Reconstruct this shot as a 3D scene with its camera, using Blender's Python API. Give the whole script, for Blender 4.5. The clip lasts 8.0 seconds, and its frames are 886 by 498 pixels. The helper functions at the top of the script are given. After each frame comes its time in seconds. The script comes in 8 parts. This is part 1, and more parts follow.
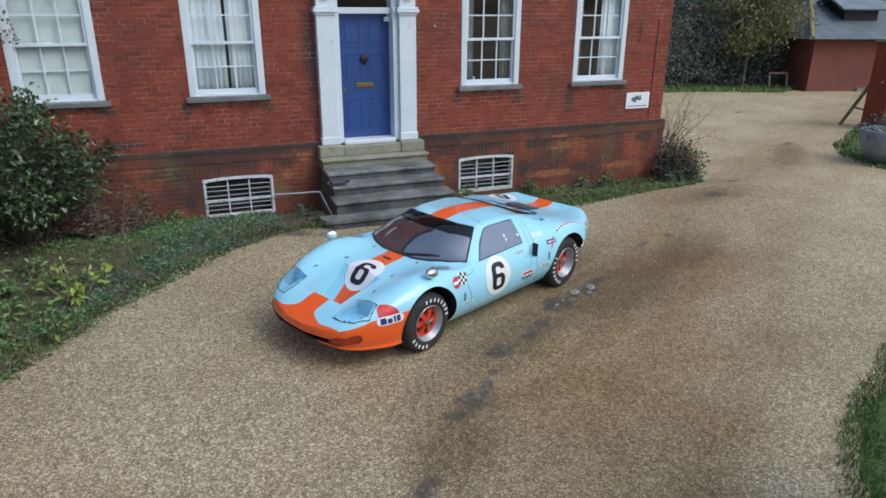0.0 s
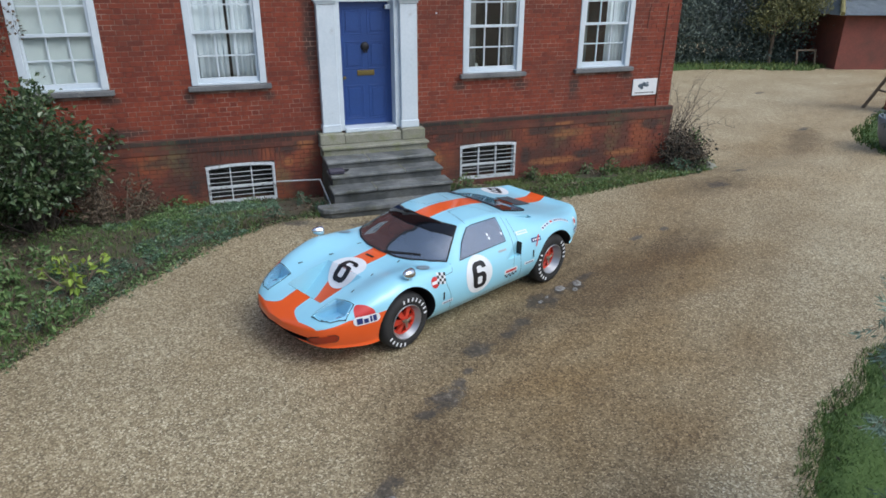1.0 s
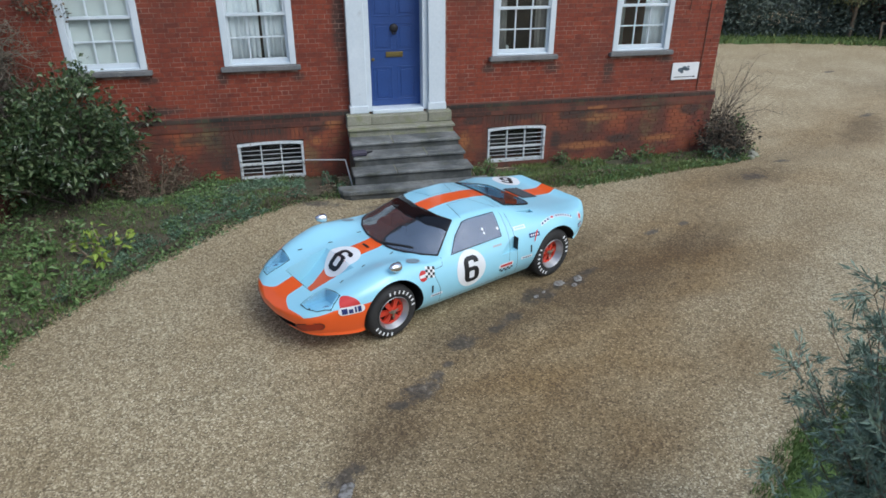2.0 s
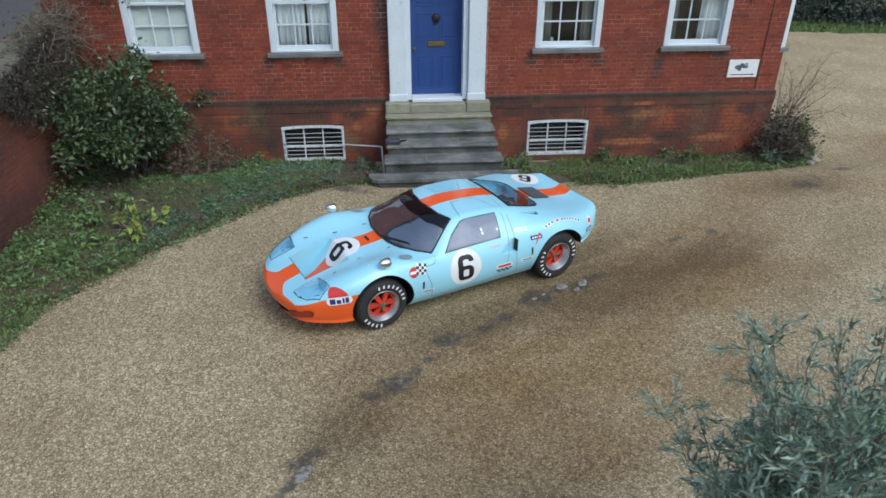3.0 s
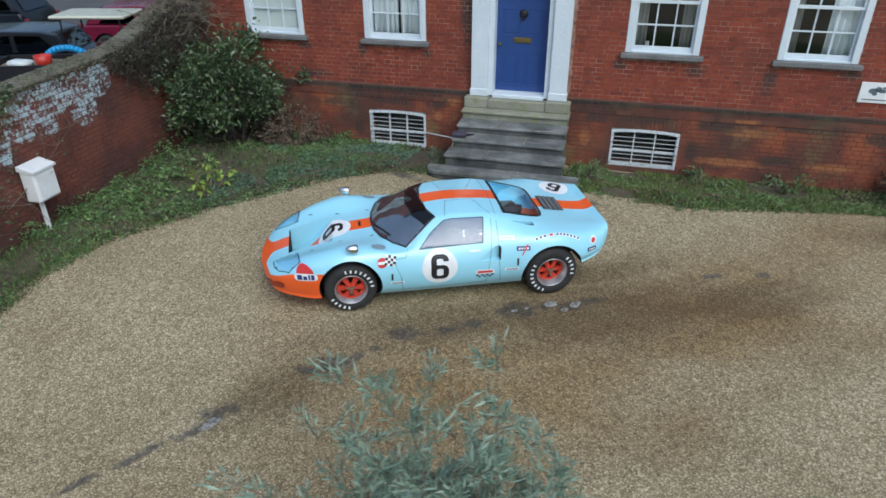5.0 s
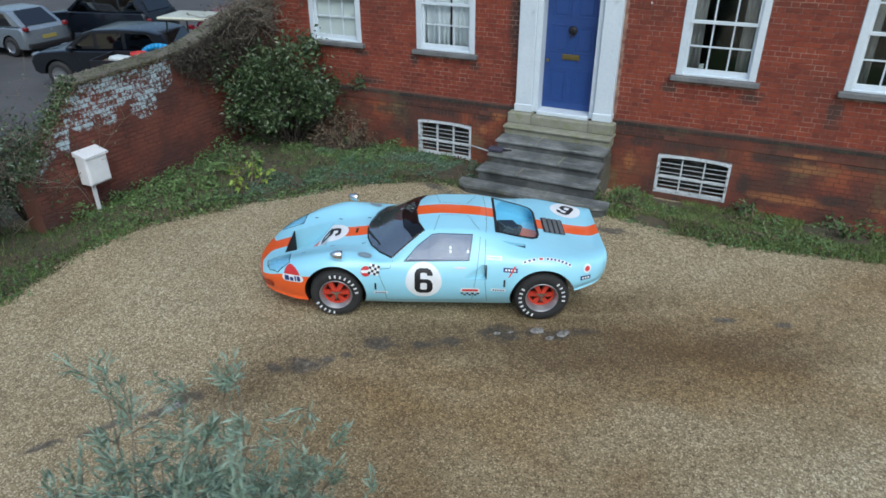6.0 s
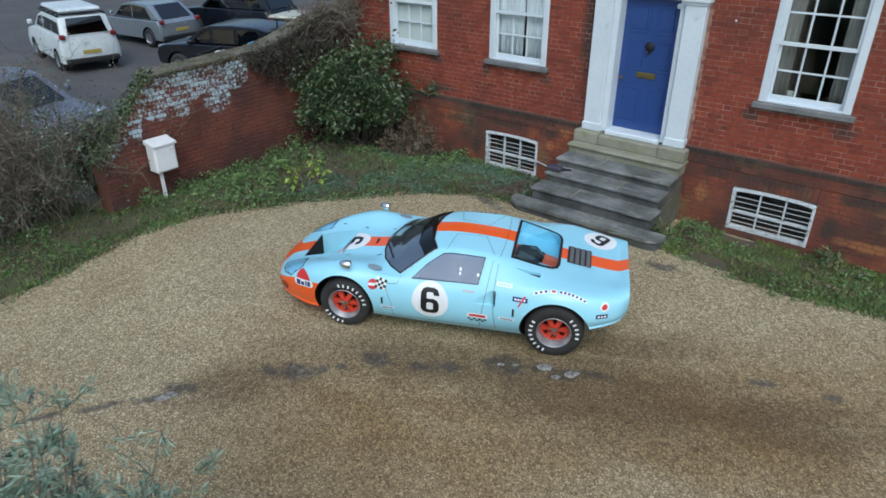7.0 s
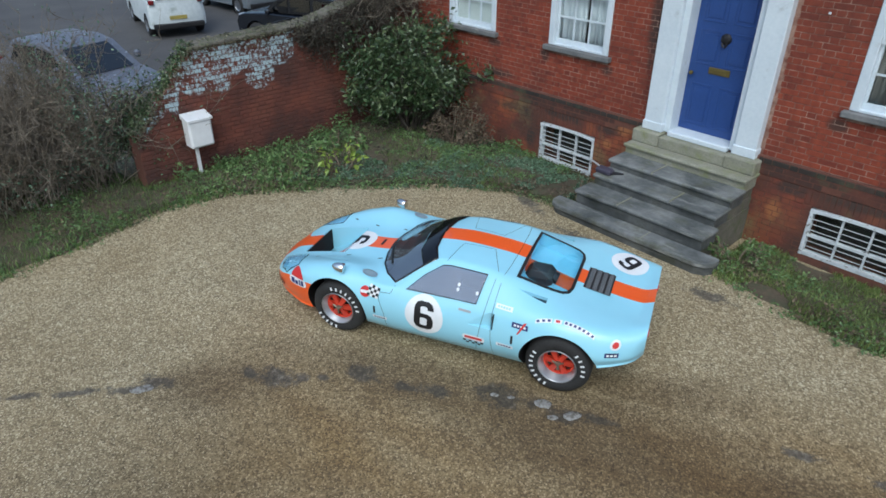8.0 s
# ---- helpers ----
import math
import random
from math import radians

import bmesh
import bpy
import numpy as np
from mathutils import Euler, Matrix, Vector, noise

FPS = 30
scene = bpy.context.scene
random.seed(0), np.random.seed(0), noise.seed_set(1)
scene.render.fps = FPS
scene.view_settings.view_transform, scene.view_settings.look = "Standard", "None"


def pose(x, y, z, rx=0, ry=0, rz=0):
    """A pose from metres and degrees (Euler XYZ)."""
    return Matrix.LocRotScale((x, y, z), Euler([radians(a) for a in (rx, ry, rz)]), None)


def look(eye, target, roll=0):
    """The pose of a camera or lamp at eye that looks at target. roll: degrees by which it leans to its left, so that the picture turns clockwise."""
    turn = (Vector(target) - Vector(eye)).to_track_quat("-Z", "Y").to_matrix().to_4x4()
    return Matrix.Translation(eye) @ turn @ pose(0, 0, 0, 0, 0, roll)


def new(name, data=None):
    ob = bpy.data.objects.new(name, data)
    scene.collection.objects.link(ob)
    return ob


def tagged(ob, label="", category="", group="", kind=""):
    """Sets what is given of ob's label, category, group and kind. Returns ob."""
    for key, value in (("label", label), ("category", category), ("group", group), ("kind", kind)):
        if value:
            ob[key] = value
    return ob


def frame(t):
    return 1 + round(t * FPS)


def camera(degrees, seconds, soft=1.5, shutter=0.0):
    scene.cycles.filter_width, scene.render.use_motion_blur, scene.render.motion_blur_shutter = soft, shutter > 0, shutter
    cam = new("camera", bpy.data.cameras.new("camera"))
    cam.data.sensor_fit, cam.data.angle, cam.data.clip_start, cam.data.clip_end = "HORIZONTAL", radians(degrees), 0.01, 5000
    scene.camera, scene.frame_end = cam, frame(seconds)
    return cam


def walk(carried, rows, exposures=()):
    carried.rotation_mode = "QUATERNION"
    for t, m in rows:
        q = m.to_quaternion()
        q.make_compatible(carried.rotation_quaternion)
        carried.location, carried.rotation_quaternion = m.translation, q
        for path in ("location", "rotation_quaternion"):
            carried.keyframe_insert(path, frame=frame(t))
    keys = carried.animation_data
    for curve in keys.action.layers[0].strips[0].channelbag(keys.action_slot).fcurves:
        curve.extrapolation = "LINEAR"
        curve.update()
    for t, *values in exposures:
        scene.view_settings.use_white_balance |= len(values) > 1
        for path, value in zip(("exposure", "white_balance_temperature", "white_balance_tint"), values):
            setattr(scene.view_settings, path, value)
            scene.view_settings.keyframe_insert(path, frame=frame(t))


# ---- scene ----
cam = camera(67.7, 8.0, soft=1.6, shutter=0.25)
PATH = [
    (0, (-3.106, -11.016, 3.235), (-2.397, -9.277, 2.55), 0.3),
    (0.5, (-2.934, -11.08, 3.415), (-2.257, -9.342, 2.694), 0.3),
    (1, (-2.665, -11.193, 3.576), (-2.041, -9.456, 2.805), 0.3),
    (1.5, (-2.307, -11.328, 3.77), (-1.775, -9.586, 2.944), 0.2),
    (3, (-0.878, -11.645, 4.272), (-0.729, -9.887, 3.329), 0.1),
    (3.5, (-0.287, -11.699, 4.362), (-0.272, -9.948, 3.395), 0.0),
    (4, (0.313, -11.682, 4.369), (0.197, -9.944, 3.384), -0.0),
    (4.5, (0.956, -11.594, 4.384), (0.675, -9.875, 3.4), -0.1),
    (6, (2.954, -10.845, 4.423), (2.186, -9.261, 3.473), -0.2),
    (6.5, (3.481, -10.44, 4.414), (2.55, -8.937, 3.477), -0.0),
    (7, (3.807, -9.904, 4.429), (2.727, -8.507, 3.491), 0.0),
    (7.5, (3.969, -9.3, 4.407), (2.78, -8.011, 3.446), 0.1),
    (8, (3.987, -8.646, 4.403), (2.721, -7.467, 3.399), 0.2),
]
walk(cam, [(t, look(eye, target, roll)) for t, eye, target, roll in PATH], [(0, 0.0, 5750, 6), (3, -0.02, 5700, 3), (8, -0.03, 5600, 1)])

# ---- world, sun and exposure ----
W = bpy.data.worlds.new("world")
scene.world = W
W.use_nodes = True
wn, wl = W.node_tree.nodes, W.node_tree.links
SUN_UP, SUN_ROUND = 49.0, 142.0
sky = wn.new("ShaderNodeTexSky")
sky.sky_type, sky.sun_disc = "NISHITA", False
sky.sun_elevation, sky.sun_rotation = radians(SUN_UP), radians(SUN_ROUND)
sky.air_density, sky.dust_density, sky.ozone_density = 1.0, 4.0, 1.0
veil = wn.new("ShaderNodeHueSaturation")
veil.inputs["Saturation"].default_value = 0.85
wl.new(sky.outputs[0], veil.inputs["Color"])
up = wn.new("ShaderNodeSeparateXYZ")
wl.new(wn.new("ShaderNodeTexCoord").outputs["Generated"], up.inputs[0])
overcast = wn.new("ShaderNodeMath")
overcast.operation = "MULTIPLY_ADD"
overcast.inputs[1].default_value, overcast.inputs[2].default_value = 0.75, 0.62
wl.new(up.outputs["Z"], overcast.inputs[0])
cloud = wn.new("ShaderNodeVectorMath")
cloud.operation = "SCALE"
wl.new(veil.outputs[0], cloud.inputs[0])
wl.new(overcast.outputs[0], cloud.inputs["Scale"])
wl.new(cloud.outputs[0], wn["Background"].inputs["Color"])
wn["Background"].inputs["Strength"].default_value = 0.178
sun = new("sun", bpy.data.lights.new("sun", "SUN"))
sun.data.energy, sun.data.angle, sun.data.color = 0.5, radians(40), (1.0, 0.97, 0.92)
az, el = radians(SUN_ROUND), radians(SUN_UP)
sun.matrix_world = look((0, 0, 30), (-math.sin(az) * math.cos(el) * 10, -math.cos(az) * math.cos(el) * 10, 30 - math.sin(el) * 10))
scene.view_settings.exposure = 0.0

# ---- helpers for building ----
def part(name, bm, material, parent=None, label="", smooth=False):
    """One mesh object out of a bmesh, under a thing or a part."""
    me = bpy.data.meshes.new(name)
    bm.normal_update()
    bm.to_mesh(me)
    bm.free()
    for m in (material if isinstance(material, (list, tuple)) else [material]):
        me.materials.append(m)
    if smooth:
        me.polygons.foreach_set("use_smooth", [True] * len(me.polygons))
    ob = new(name, me)
    if parent is not None:
        ob.parent = parent
    if label:
        ob["label"] = label
    return ob


def raw(name, verts, faces, material, parent=None, label="", smooth=False):
    """The same from plain lists; quick for large ones."""
    me = bpy.data.meshes.new(name)
    me.from_pydata(verts, [], faces)
    me.materials.append(material)
    if smooth:
        me.polygons.foreach_set("use_smooth", [True] * len(me.polygons))
    ob = new(name, me)
    if parent is not None:
        ob.parent = parent
    if label:
        ob["label"] = label
    return ob


def thing(name, label, category, m=None, group="", kind=""):
    ob = new(name)
    ob.empty_display_size = 0.2
    if m is not None:
        ob.matrix_world = m
    return tagged(ob, label, category, group, kind)


def box(bm, x0, x1, y0, y1, z0, z1, bevel=0.0):
    made = bmesh.ops.create_cube(bm, size=1)["verts"]
    for v in made:
        v.co = Vector((x0 + (v.co.x + 0.5) * (x1 - x0), y0 + (v.co.y + 0.5) * (y1 - y0), z0 + (v.co.z + 0.5) * (z1 - z0)))
    if bevel:
        edges = list({e for v in made for e in v.link_edges})
        bmesh.ops.bevel(bm, geom=edges, offset=bevel, segments=1, affect="EDGES")
    return bm


def boxes(*dims, bevel=0.0):
    bm = bmesh.new()
    for d in dims:
        box(bm, *d, bevel=bevel)
    return bm


def tube(bm, p0, p1, r0, r1=None, n=8, caps=True):
    p0, p1 = Vector(p0), Vector(p1)
    made = bmesh.ops.create_cone(bm, cap_ends=caps, segments=n, radius1=r0, radius2=r0 if r1 is None else r1, depth=(p1 - p0).length)["verts"]
    turn = (p1 - p0).to_track_quat("Z", "Y").to_matrix().to_4x4()
    bmesh.ops.transform(bm, verts=made, matrix=Matrix.Translation((p0 + p1) / 2) @ turn)
    return bm


def prism(bm, outline, lo, hi, axis="z"):
    """A closed prism over a 2D outline, along z (outline in x, y), y (outline in x, z) or x (outline in y, z)."""
    def place(a, b, c):
        return {"z": (a, b, c), "y": (a, c, b), "x": (c, a, b)}[axis]
    low = [bm.verts.new(place(a, b, lo)) for a, b in outline]
    high = [bm.verts.new(place(a, b, hi)) for a, b in outline]
    faces = [bm.faces.new(low[::-1]), bm.faces.new(high)]
    n = len(outline)
    faces += [bm.faces.new((low[i], low[(i + 1) % n], high[(i + 1) % n], high[i])) for i in range(n)]
    bmesh.ops.recalc_face_normals(bm, faces=faces)
    return bm


def lathe(bm, profile, n=32, axis="y"):
    """Turns a profile of (radius, height) about the axis."""
    rings = []
    for r, h in profile:
        ring = []
        for i in range(n):
            a = 2 * math.pi * i / n
            p = (r * math.cos(a), h, r * math.sin(a)) if axis == "y" else (r * math.cos(a), r * math.sin(a), h)
            ring.append(bm.verts.new(p))
        rings.append(ring)
    for a, b in zip(rings, rings[1:]):
        for i in range(n):
            bm.faces.new((a[i], a[(i + 1) % n], b[(i + 1) % n], b[i]))
    bmesh.ops.recalc_face_normals(bm, faces=bm.faces)
    return bm


def smoothstep(a, b, x):
    t = min(max((x - a) / (b - a), 0), 1)
    return t * t * (3 - 2 * t)


def ground_z(x, y):
    """The drive falls gently away from the house; the beds dip to the wall."""
    z = float(np.interp(y, (-9.5, -7.2, -6.4, -5.6, -4.5, -3.2, -2.1, -1.5), (-0.23, -0.14, -0.085, -0.02, 0.002, 0.02, 0.07, 0.11)))
    z -= 0.021 * (min(max(x, -2.6), 2.6) + 0.28) * smoothstep(-7.5, -6.0, y)
    z -= 0.19 * smoothstep(-1.6, -0.35, y)
    k = max(smoothstep(-5.6, -7.0, x), smoothstep(7.0, 12.0, x))
    return z * (1 - k) - 0.35 * smoothstep(-8.6, -10.0, x)


# ---- materials ----
def nodes(name):
    m = bpy.data.materials.new(name)
    m.use_nodes = True
    t = m.node_tree
    return m, t.nodes, t.links, t.nodes["Principled BSDF"]


def noise_of(N, L, co, scale, detail=4.0, rough=0.55):
    n = N.new("ShaderNodeTexNoise")
    n.inputs["Scale"].default_value, n.inputs["Detail"].default_value, n.inputs["Roughness"].default_value = scale, detail, rough
    L.new(co, n.inputs["Vector"])
    return n.outputs["Fac"]


def ramp_of(N, L, fac, stops):
    r = N.new("ShaderNodeValToRGB")
    e = r.color_ramp.elements
    while len(e) < len(stops):
        e.new(0.5)
    for k, (p, c) in zip(e, stops):
        k.position, k.color = p, (*c, 1) if len(c) == 3 else c
    L.new(fac, r.inputs["Fac"])
    return r.outputs["Color"]


def grey(v):
    return (v, v, v)


def blend(N, L, fac, a, b, how="MIX"):
    n = N.new("ShaderNodeMix")
    n.data_type, n.blend_type = "RGBA", how
    for socket, v in ((n.inputs[0], fac), (n.inputs[6], a), (n.inputs[7], b)):
        if hasattr(v, "links"):
            L.new(v, socket)
        elif isinstance(v, tuple):
            socket.default_value = (*v, 1)
        else:
            socket.default_value = v
    return n.outputs[2]


def calc(N, L, op, a, b=0.0, c=0.0):
    n = N.new("ShaderNodeMath")
    n.operation = op
    for i, v in enumerate((a, b, c)):
        if hasattr(v, "links"):
            L.new(v, n.inputs[i])
        else:
            n.inputs[i].default_value = v
    return n.outputs[0]


def relief(N, L, bsdf, height, strength, distance):
    b = N.new("ShaderNodeBump")
    b.inputs["Strength"].default_value, b.inputs["Distance"].default_value = strength, distance
    L.new(height, b.inputs["Height"])
    L.new(b.outputs["Normal"], bsdf.inputs["Normal"])


def place_of(N, world=True):
    if world:
        return N.new("ShaderNodeNewGeometry").outputs["Position"]
    return N.new("ShaderNodeTexCoord").outputs["Object"]


def chance(N, L):
    """A random number for each piece, whether an object of its own or an island of a joined mesh."""
    a = N.new("ShaderNodeNewGeometry").outputs["Random Per Island"]
    b = N.new("ShaderNodeObjectInfo").outputs["Random"]
    return calc(N, L, "FRACT", calc(N, L, "ADD", a, b))


def surface(name, c1, c2, rough=0.6, metal=0.0, coarse=1.5, fine=30.0, bump=0.2, depth=0.004, dirt=None, dirt_at=(0.55, 0.75), coat=0.0):
    """Two colours mixed by coarse and fine grain, with a third as blotches of dirt."""
    m, N, L, B = nodes(name)
    co = place_of(N)
    a, b = noise_of(N, L, co, coarse), noise_of(N, L, co, fine, 3)
    mixed = calc(N, L, "MULTIPLY_ADD", a, 0.6, calc(N, L, "MULTIPLY", b, 0.4))
    col = ramp_of(N, L, mixed, [(0.32, c1), (0.68, c2)])
    if dirt:
        mask = ramp_of(N, L, noise_of(N, L, co, coarse * 2.3, 6, 0.65), [(dirt_at[0], grey(0.0)), (dirt_at[1], grey(1.0))])
        col = blend(N, L, mask, col, dirt)
    L.new(col, B.inputs["Base Color"])
    B.inputs["Roughness"].default_value, B.inputs["Metallic"].default_value = rough, metal
    B.inputs["Coat Weight"].default_value = coat
    if bump:
        relief(N, L, B, b, bump, depth)
    return m


def brick_material(name, dark, mid, light, soot, soot_amount, moss=None, paint=None, stains=(), patchy=None, ochre=()):
    m, N, L, B = nodes(name)
    co = place_of(N)
    col = ramp_of(N, L, chance(N, L), [(0.0, dark), (0.3, mid), (0.75, light), (1.0, mid)])
    col = blend(N, L, 0.5, col, ramp_of(N, L, noise_of(N, L, co, 14.0, 5, 0.6), [(0.3, dark), (0.7, light)]))
    if patchy:
        # repairs and salts: bricks of another firing in broad ragged patches
        tone = ramp_of(N, L, noise_of(N, L, co, 1.5, 5, 0.6), [(0.40, patchy[0]), (0.50, patchy[1]), (0.60, patchy[2])])
        col = blend(N, L, 0.6, col, tone)
    worn = ramp_of(N, L, noise_of(N, L, co, 0.9, 6, 0.62), [(0.5 - soot_amount, grey(0.0)), (0.78 - soot_amount, grey(1.0))])
    col = blend(N, L, calc(N, L, "MULTIPLY", worn, 0.75), col, soot)
    def blotch(spots, rough):
        """Ragged blots on the wall: x, z, half width, half height."""
        total = None
        for px, pz, pw, ph in spots:
            k = N.new("ShaderNodeMapping")
            k.vector_type = "TEXTURE"
            k.inputs["Location"].default_value, k.inputs["Scale"].default_value = (px, 0, pz), (pw, 3.0, ph)
            L.new(co, k.inputs["Vector"])
            far = N.new("ShaderNodeVectorMath")
            far.operation = "LENGTH"
            L.new(k.outputs[0], far.inputs[0])
            total = far.outputs["Value"] if total is None else calc(N, L, "MINIMUM", total, far.outputs["Value"])
        return ramp_of(N, L, calc(N, L, "MULTIPLY_ADD", noise_of(N, L, co, rough, 5, 0.7), 1.6, calc(N, L, "SUBTRACT", total, 0.8)), [(0.45, grey(1.0)), (0.95, grey(0.0))])

    if ochre:
        # rusty salts that have bled through the brick
        col = blend(N, L, calc(N, L, "MULTIPLY", blotch(ochre, 4.0), 0.75), col, (0.33, 0.135, 0.05))
    if stains:
        # sooty runs below the sills and by the corner
        col = blend(N, L, calc(N, L, "MULTIPLY", blotch(stains, 5.0), 0.8), col, (0.040, 0.032, 0.027))
    if moss:
        g = ramp_of(N, L, noise_of(N, L, co, 1.7, 7, 0.7), [(0.54, grey(0.0)), (0.68, grey(1.0))])
        col = blend(N, L, calc(N, L, "MULTIPLY", g, 0.7), col, moss)
    if paint:
        # old limewash left on the upper part of the wall, flaked off brick by brick
        s = N.new("ShaderNodeSeparateXYZ")
        L.new(co, s.inputs[0])
        # its lower edge along the wall, in fingers: (y, z)
        span = calc(N, L, "MULTIPLY_ADD", s.outputs["Y"], 1 / 3.0, 5.6 / 3.0)
        foot = ramp_of(N, L, span, [((y + 5.6) / 3.0, grey(z / 2.5)) for y, z in paint["foot"]])
        over = calc(N, L, "SUBTRACT", s.outputs["Z"], calc(N, L, "MULTIPLY", foot, 2.5))
        ragged = calc(N, L, "MULTIPLY_ADD", calc(N, L, "SUBTRACT", noise_of(N, L, co, 5.0, 4, 0.6), 0.5), 0.55, over)
        flakes = calc(N, L, "SUBTRACT", calc(N, L, "MULTIPLY_ADD", noise_of(N, L, co, 19.0, 5, 0.7), 1.0, calc(N, L, "MULTIPLY", chance(N, L), 0.20)), 0.55)
        mask = calc(N, L, "MINIMUM", calc(N, L, "MAXIMUM", calc(N, L, "MINIMUM", calc(N, L, "MULTIPLY", ragged, 14.0), calc(N, L, "MULTIPLY", flakes, 9.0)), 0.0), 1.0)
        col = blend(N, L, mask, col, paint["colour"])
    L.new(col, B.inputs["Base Color"])
    B.inputs["Roughness"].default_value = 0.85
    relief(N, L, B, noise_of(N, L, co, 60.0, 4), 0.5, 0.006)
    return m


def leaf_material(name, dark, mid, light, rough=0.45, sheen=0.0):
    m, N, L, B = nodes(name)
    co = place_of(N)
    col = ramp_of(N, L, chance(N, L), [(0.0, dark), (0.5, mid), (1.0, light)])
    col = blend(N, L, ramp_of(N, L, noise_of(N, L, co, 1.6, 4), [(0.35, grey(0.0)), (0.65, grey(1.0))]), blend(N, L, 0.55, col, dark), col)
    L.new(col, B.inputs["Base Color"])
    B.inputs["Roughness"].default_value = rough
    B.inputs["Subsurface Weight"].default_value = 0.0
    return m


def plain(name, c, rough=0.5, metal=0.0, coat=0.0):
    m, N, L, B = nodes(name)
    co = place_of(N)
    n = noise_of(N, L, co, 7.0, 5)
    L.new(blend(N, L, ramp_of(N, L, n, [(0.3, grey(0.0)), (0.7, grey(1.0))]), tuple(v * 0.9 for v in c), c), B.inputs["Base Color"])
    r = calc(N, L, "MULTIPLY_ADD", n, 0.12, rough - 0.06)
    L.new(r, B.inputs["Roughness"])
    B.inputs["Metallic"].default_value, B.inputs["Coat Weight"].default_value = metal, coat
    return m


def glass(name, tint=(1, 1, 1), rough=0.0, ior=1.45):
    m, N, L, B = nodes(name)
    B.inputs["Base Color"].default_value = (*tint, 1)
    B.inputs["Transmission Weight"].default_value, B.inputs["Roughness"].default_value, B.inputs["IOR"].default_value = 1.0, rough, ior
    return m


RED = brick_material("red_brick", (0.110, 0.022, 0.014), (0.198, 0.036, 0.018), (0.275, 0.058, 0.026), (0.078, 0.028, 0.020), 0.04, None, None,
                     ((-2.88, 1.74, 0.13, 0.13), (-1.66, 1.72, 0.14, 0.11), (-4.0, 1.75, 0.2, 0.1), (1.66, 1.72, 0.15, 0.11), (2.86, 1.70, 0.22, 0.13), (3.98, 1.60, 0.15, 0.28), (5.12, 1.76, 0.22, 0.09), (-3.9, 1.25, 0.5, 0.10), (-0.95, 2.6, 0.14, 0.9)))
SOOTY_RED = brick_material("sooty_brick", (0.050, 0.024, 0.019), (0.105, 0.034, 0.024), (0.165, 0.048, 0.029), (0.035, 0.027, 0.022), 0.10, (0.10, 0.085, 0.045), None, (), ((0.030, 0.022, 0.018), (0.105, 0.033, 0.023), (0.20, 0.055, 0.028)), ((-1.15, 0.93, 0.2, 0.08), (3.7, 0.92, 0.4, 0.06)))
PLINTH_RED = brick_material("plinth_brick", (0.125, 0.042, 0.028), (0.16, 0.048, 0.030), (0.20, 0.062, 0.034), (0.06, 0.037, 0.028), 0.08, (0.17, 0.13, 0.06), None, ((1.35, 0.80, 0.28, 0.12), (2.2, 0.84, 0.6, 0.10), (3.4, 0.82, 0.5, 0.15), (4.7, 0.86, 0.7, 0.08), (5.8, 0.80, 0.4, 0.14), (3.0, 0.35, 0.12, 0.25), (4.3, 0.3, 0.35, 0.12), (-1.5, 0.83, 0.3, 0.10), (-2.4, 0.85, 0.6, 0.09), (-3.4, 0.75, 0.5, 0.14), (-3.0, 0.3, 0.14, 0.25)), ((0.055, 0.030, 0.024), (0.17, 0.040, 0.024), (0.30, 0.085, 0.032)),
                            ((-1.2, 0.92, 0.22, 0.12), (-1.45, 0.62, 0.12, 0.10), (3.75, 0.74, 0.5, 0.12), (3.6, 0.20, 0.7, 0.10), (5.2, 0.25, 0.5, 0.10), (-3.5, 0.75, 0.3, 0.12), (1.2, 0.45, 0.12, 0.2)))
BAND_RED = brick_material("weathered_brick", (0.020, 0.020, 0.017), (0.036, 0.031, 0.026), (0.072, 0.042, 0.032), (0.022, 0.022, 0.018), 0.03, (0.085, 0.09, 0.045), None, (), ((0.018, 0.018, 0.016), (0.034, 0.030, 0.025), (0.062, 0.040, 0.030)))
YARD_RED = brick_material("garden_wall_brick", (0.085, 0.032, 0.026), (0.145, 0.043, 0.030), (0.185, 0.060, 0.038), (0.055, 0.034, 0.030), 0.10, None,
                          dict(foot=((-5.55, 0.84), (-5.40, 0.95), (-4.92, 1.10), (-4.84, 1.38), (-4.42, 1.30), (-4.05, 1.24), (-3.97, 1.52), (-3.80, 1.48), (-3.68, 1.20), (-3.34, 1.20), (-3.14, 1.52), (-2.83, 1.58), (-2.70, 2.3)), colour=(0.42, 0.53, 0.58)), (), ((0.055, 0.028, 0.023), (0.140, 0.044, 0.030), (0.20, 0.066, 0.040)))
MORTAR = surface("lime_mortar", (0.15, 0.062, 0.046), (0.40, 0.28, 0.22), 0.95, coarse=1.6, fine=14, bump=0.3, dirt=(0.13, 0.05, 0.036), dirt_at=(0.44, 0.60))
MORTAR_DARK = surface("dirty_mortar", (0.10, 0.042, 0.030), (0.155, 0.062, 0.042), 0.95, coarse=1.2, fine=25, bump=0.3, dirt=(0.05, 0.04, 0.03))
WHITE = surface("white_paint", (0.54, 0.61, 0.67), (0.66, 0.72, 0.77), 0.45, coarse=2.0, fine=25, bump=0.15, dirt=(0.36, 0.38, 0.39), dirt_at=(0.62, 0.85))


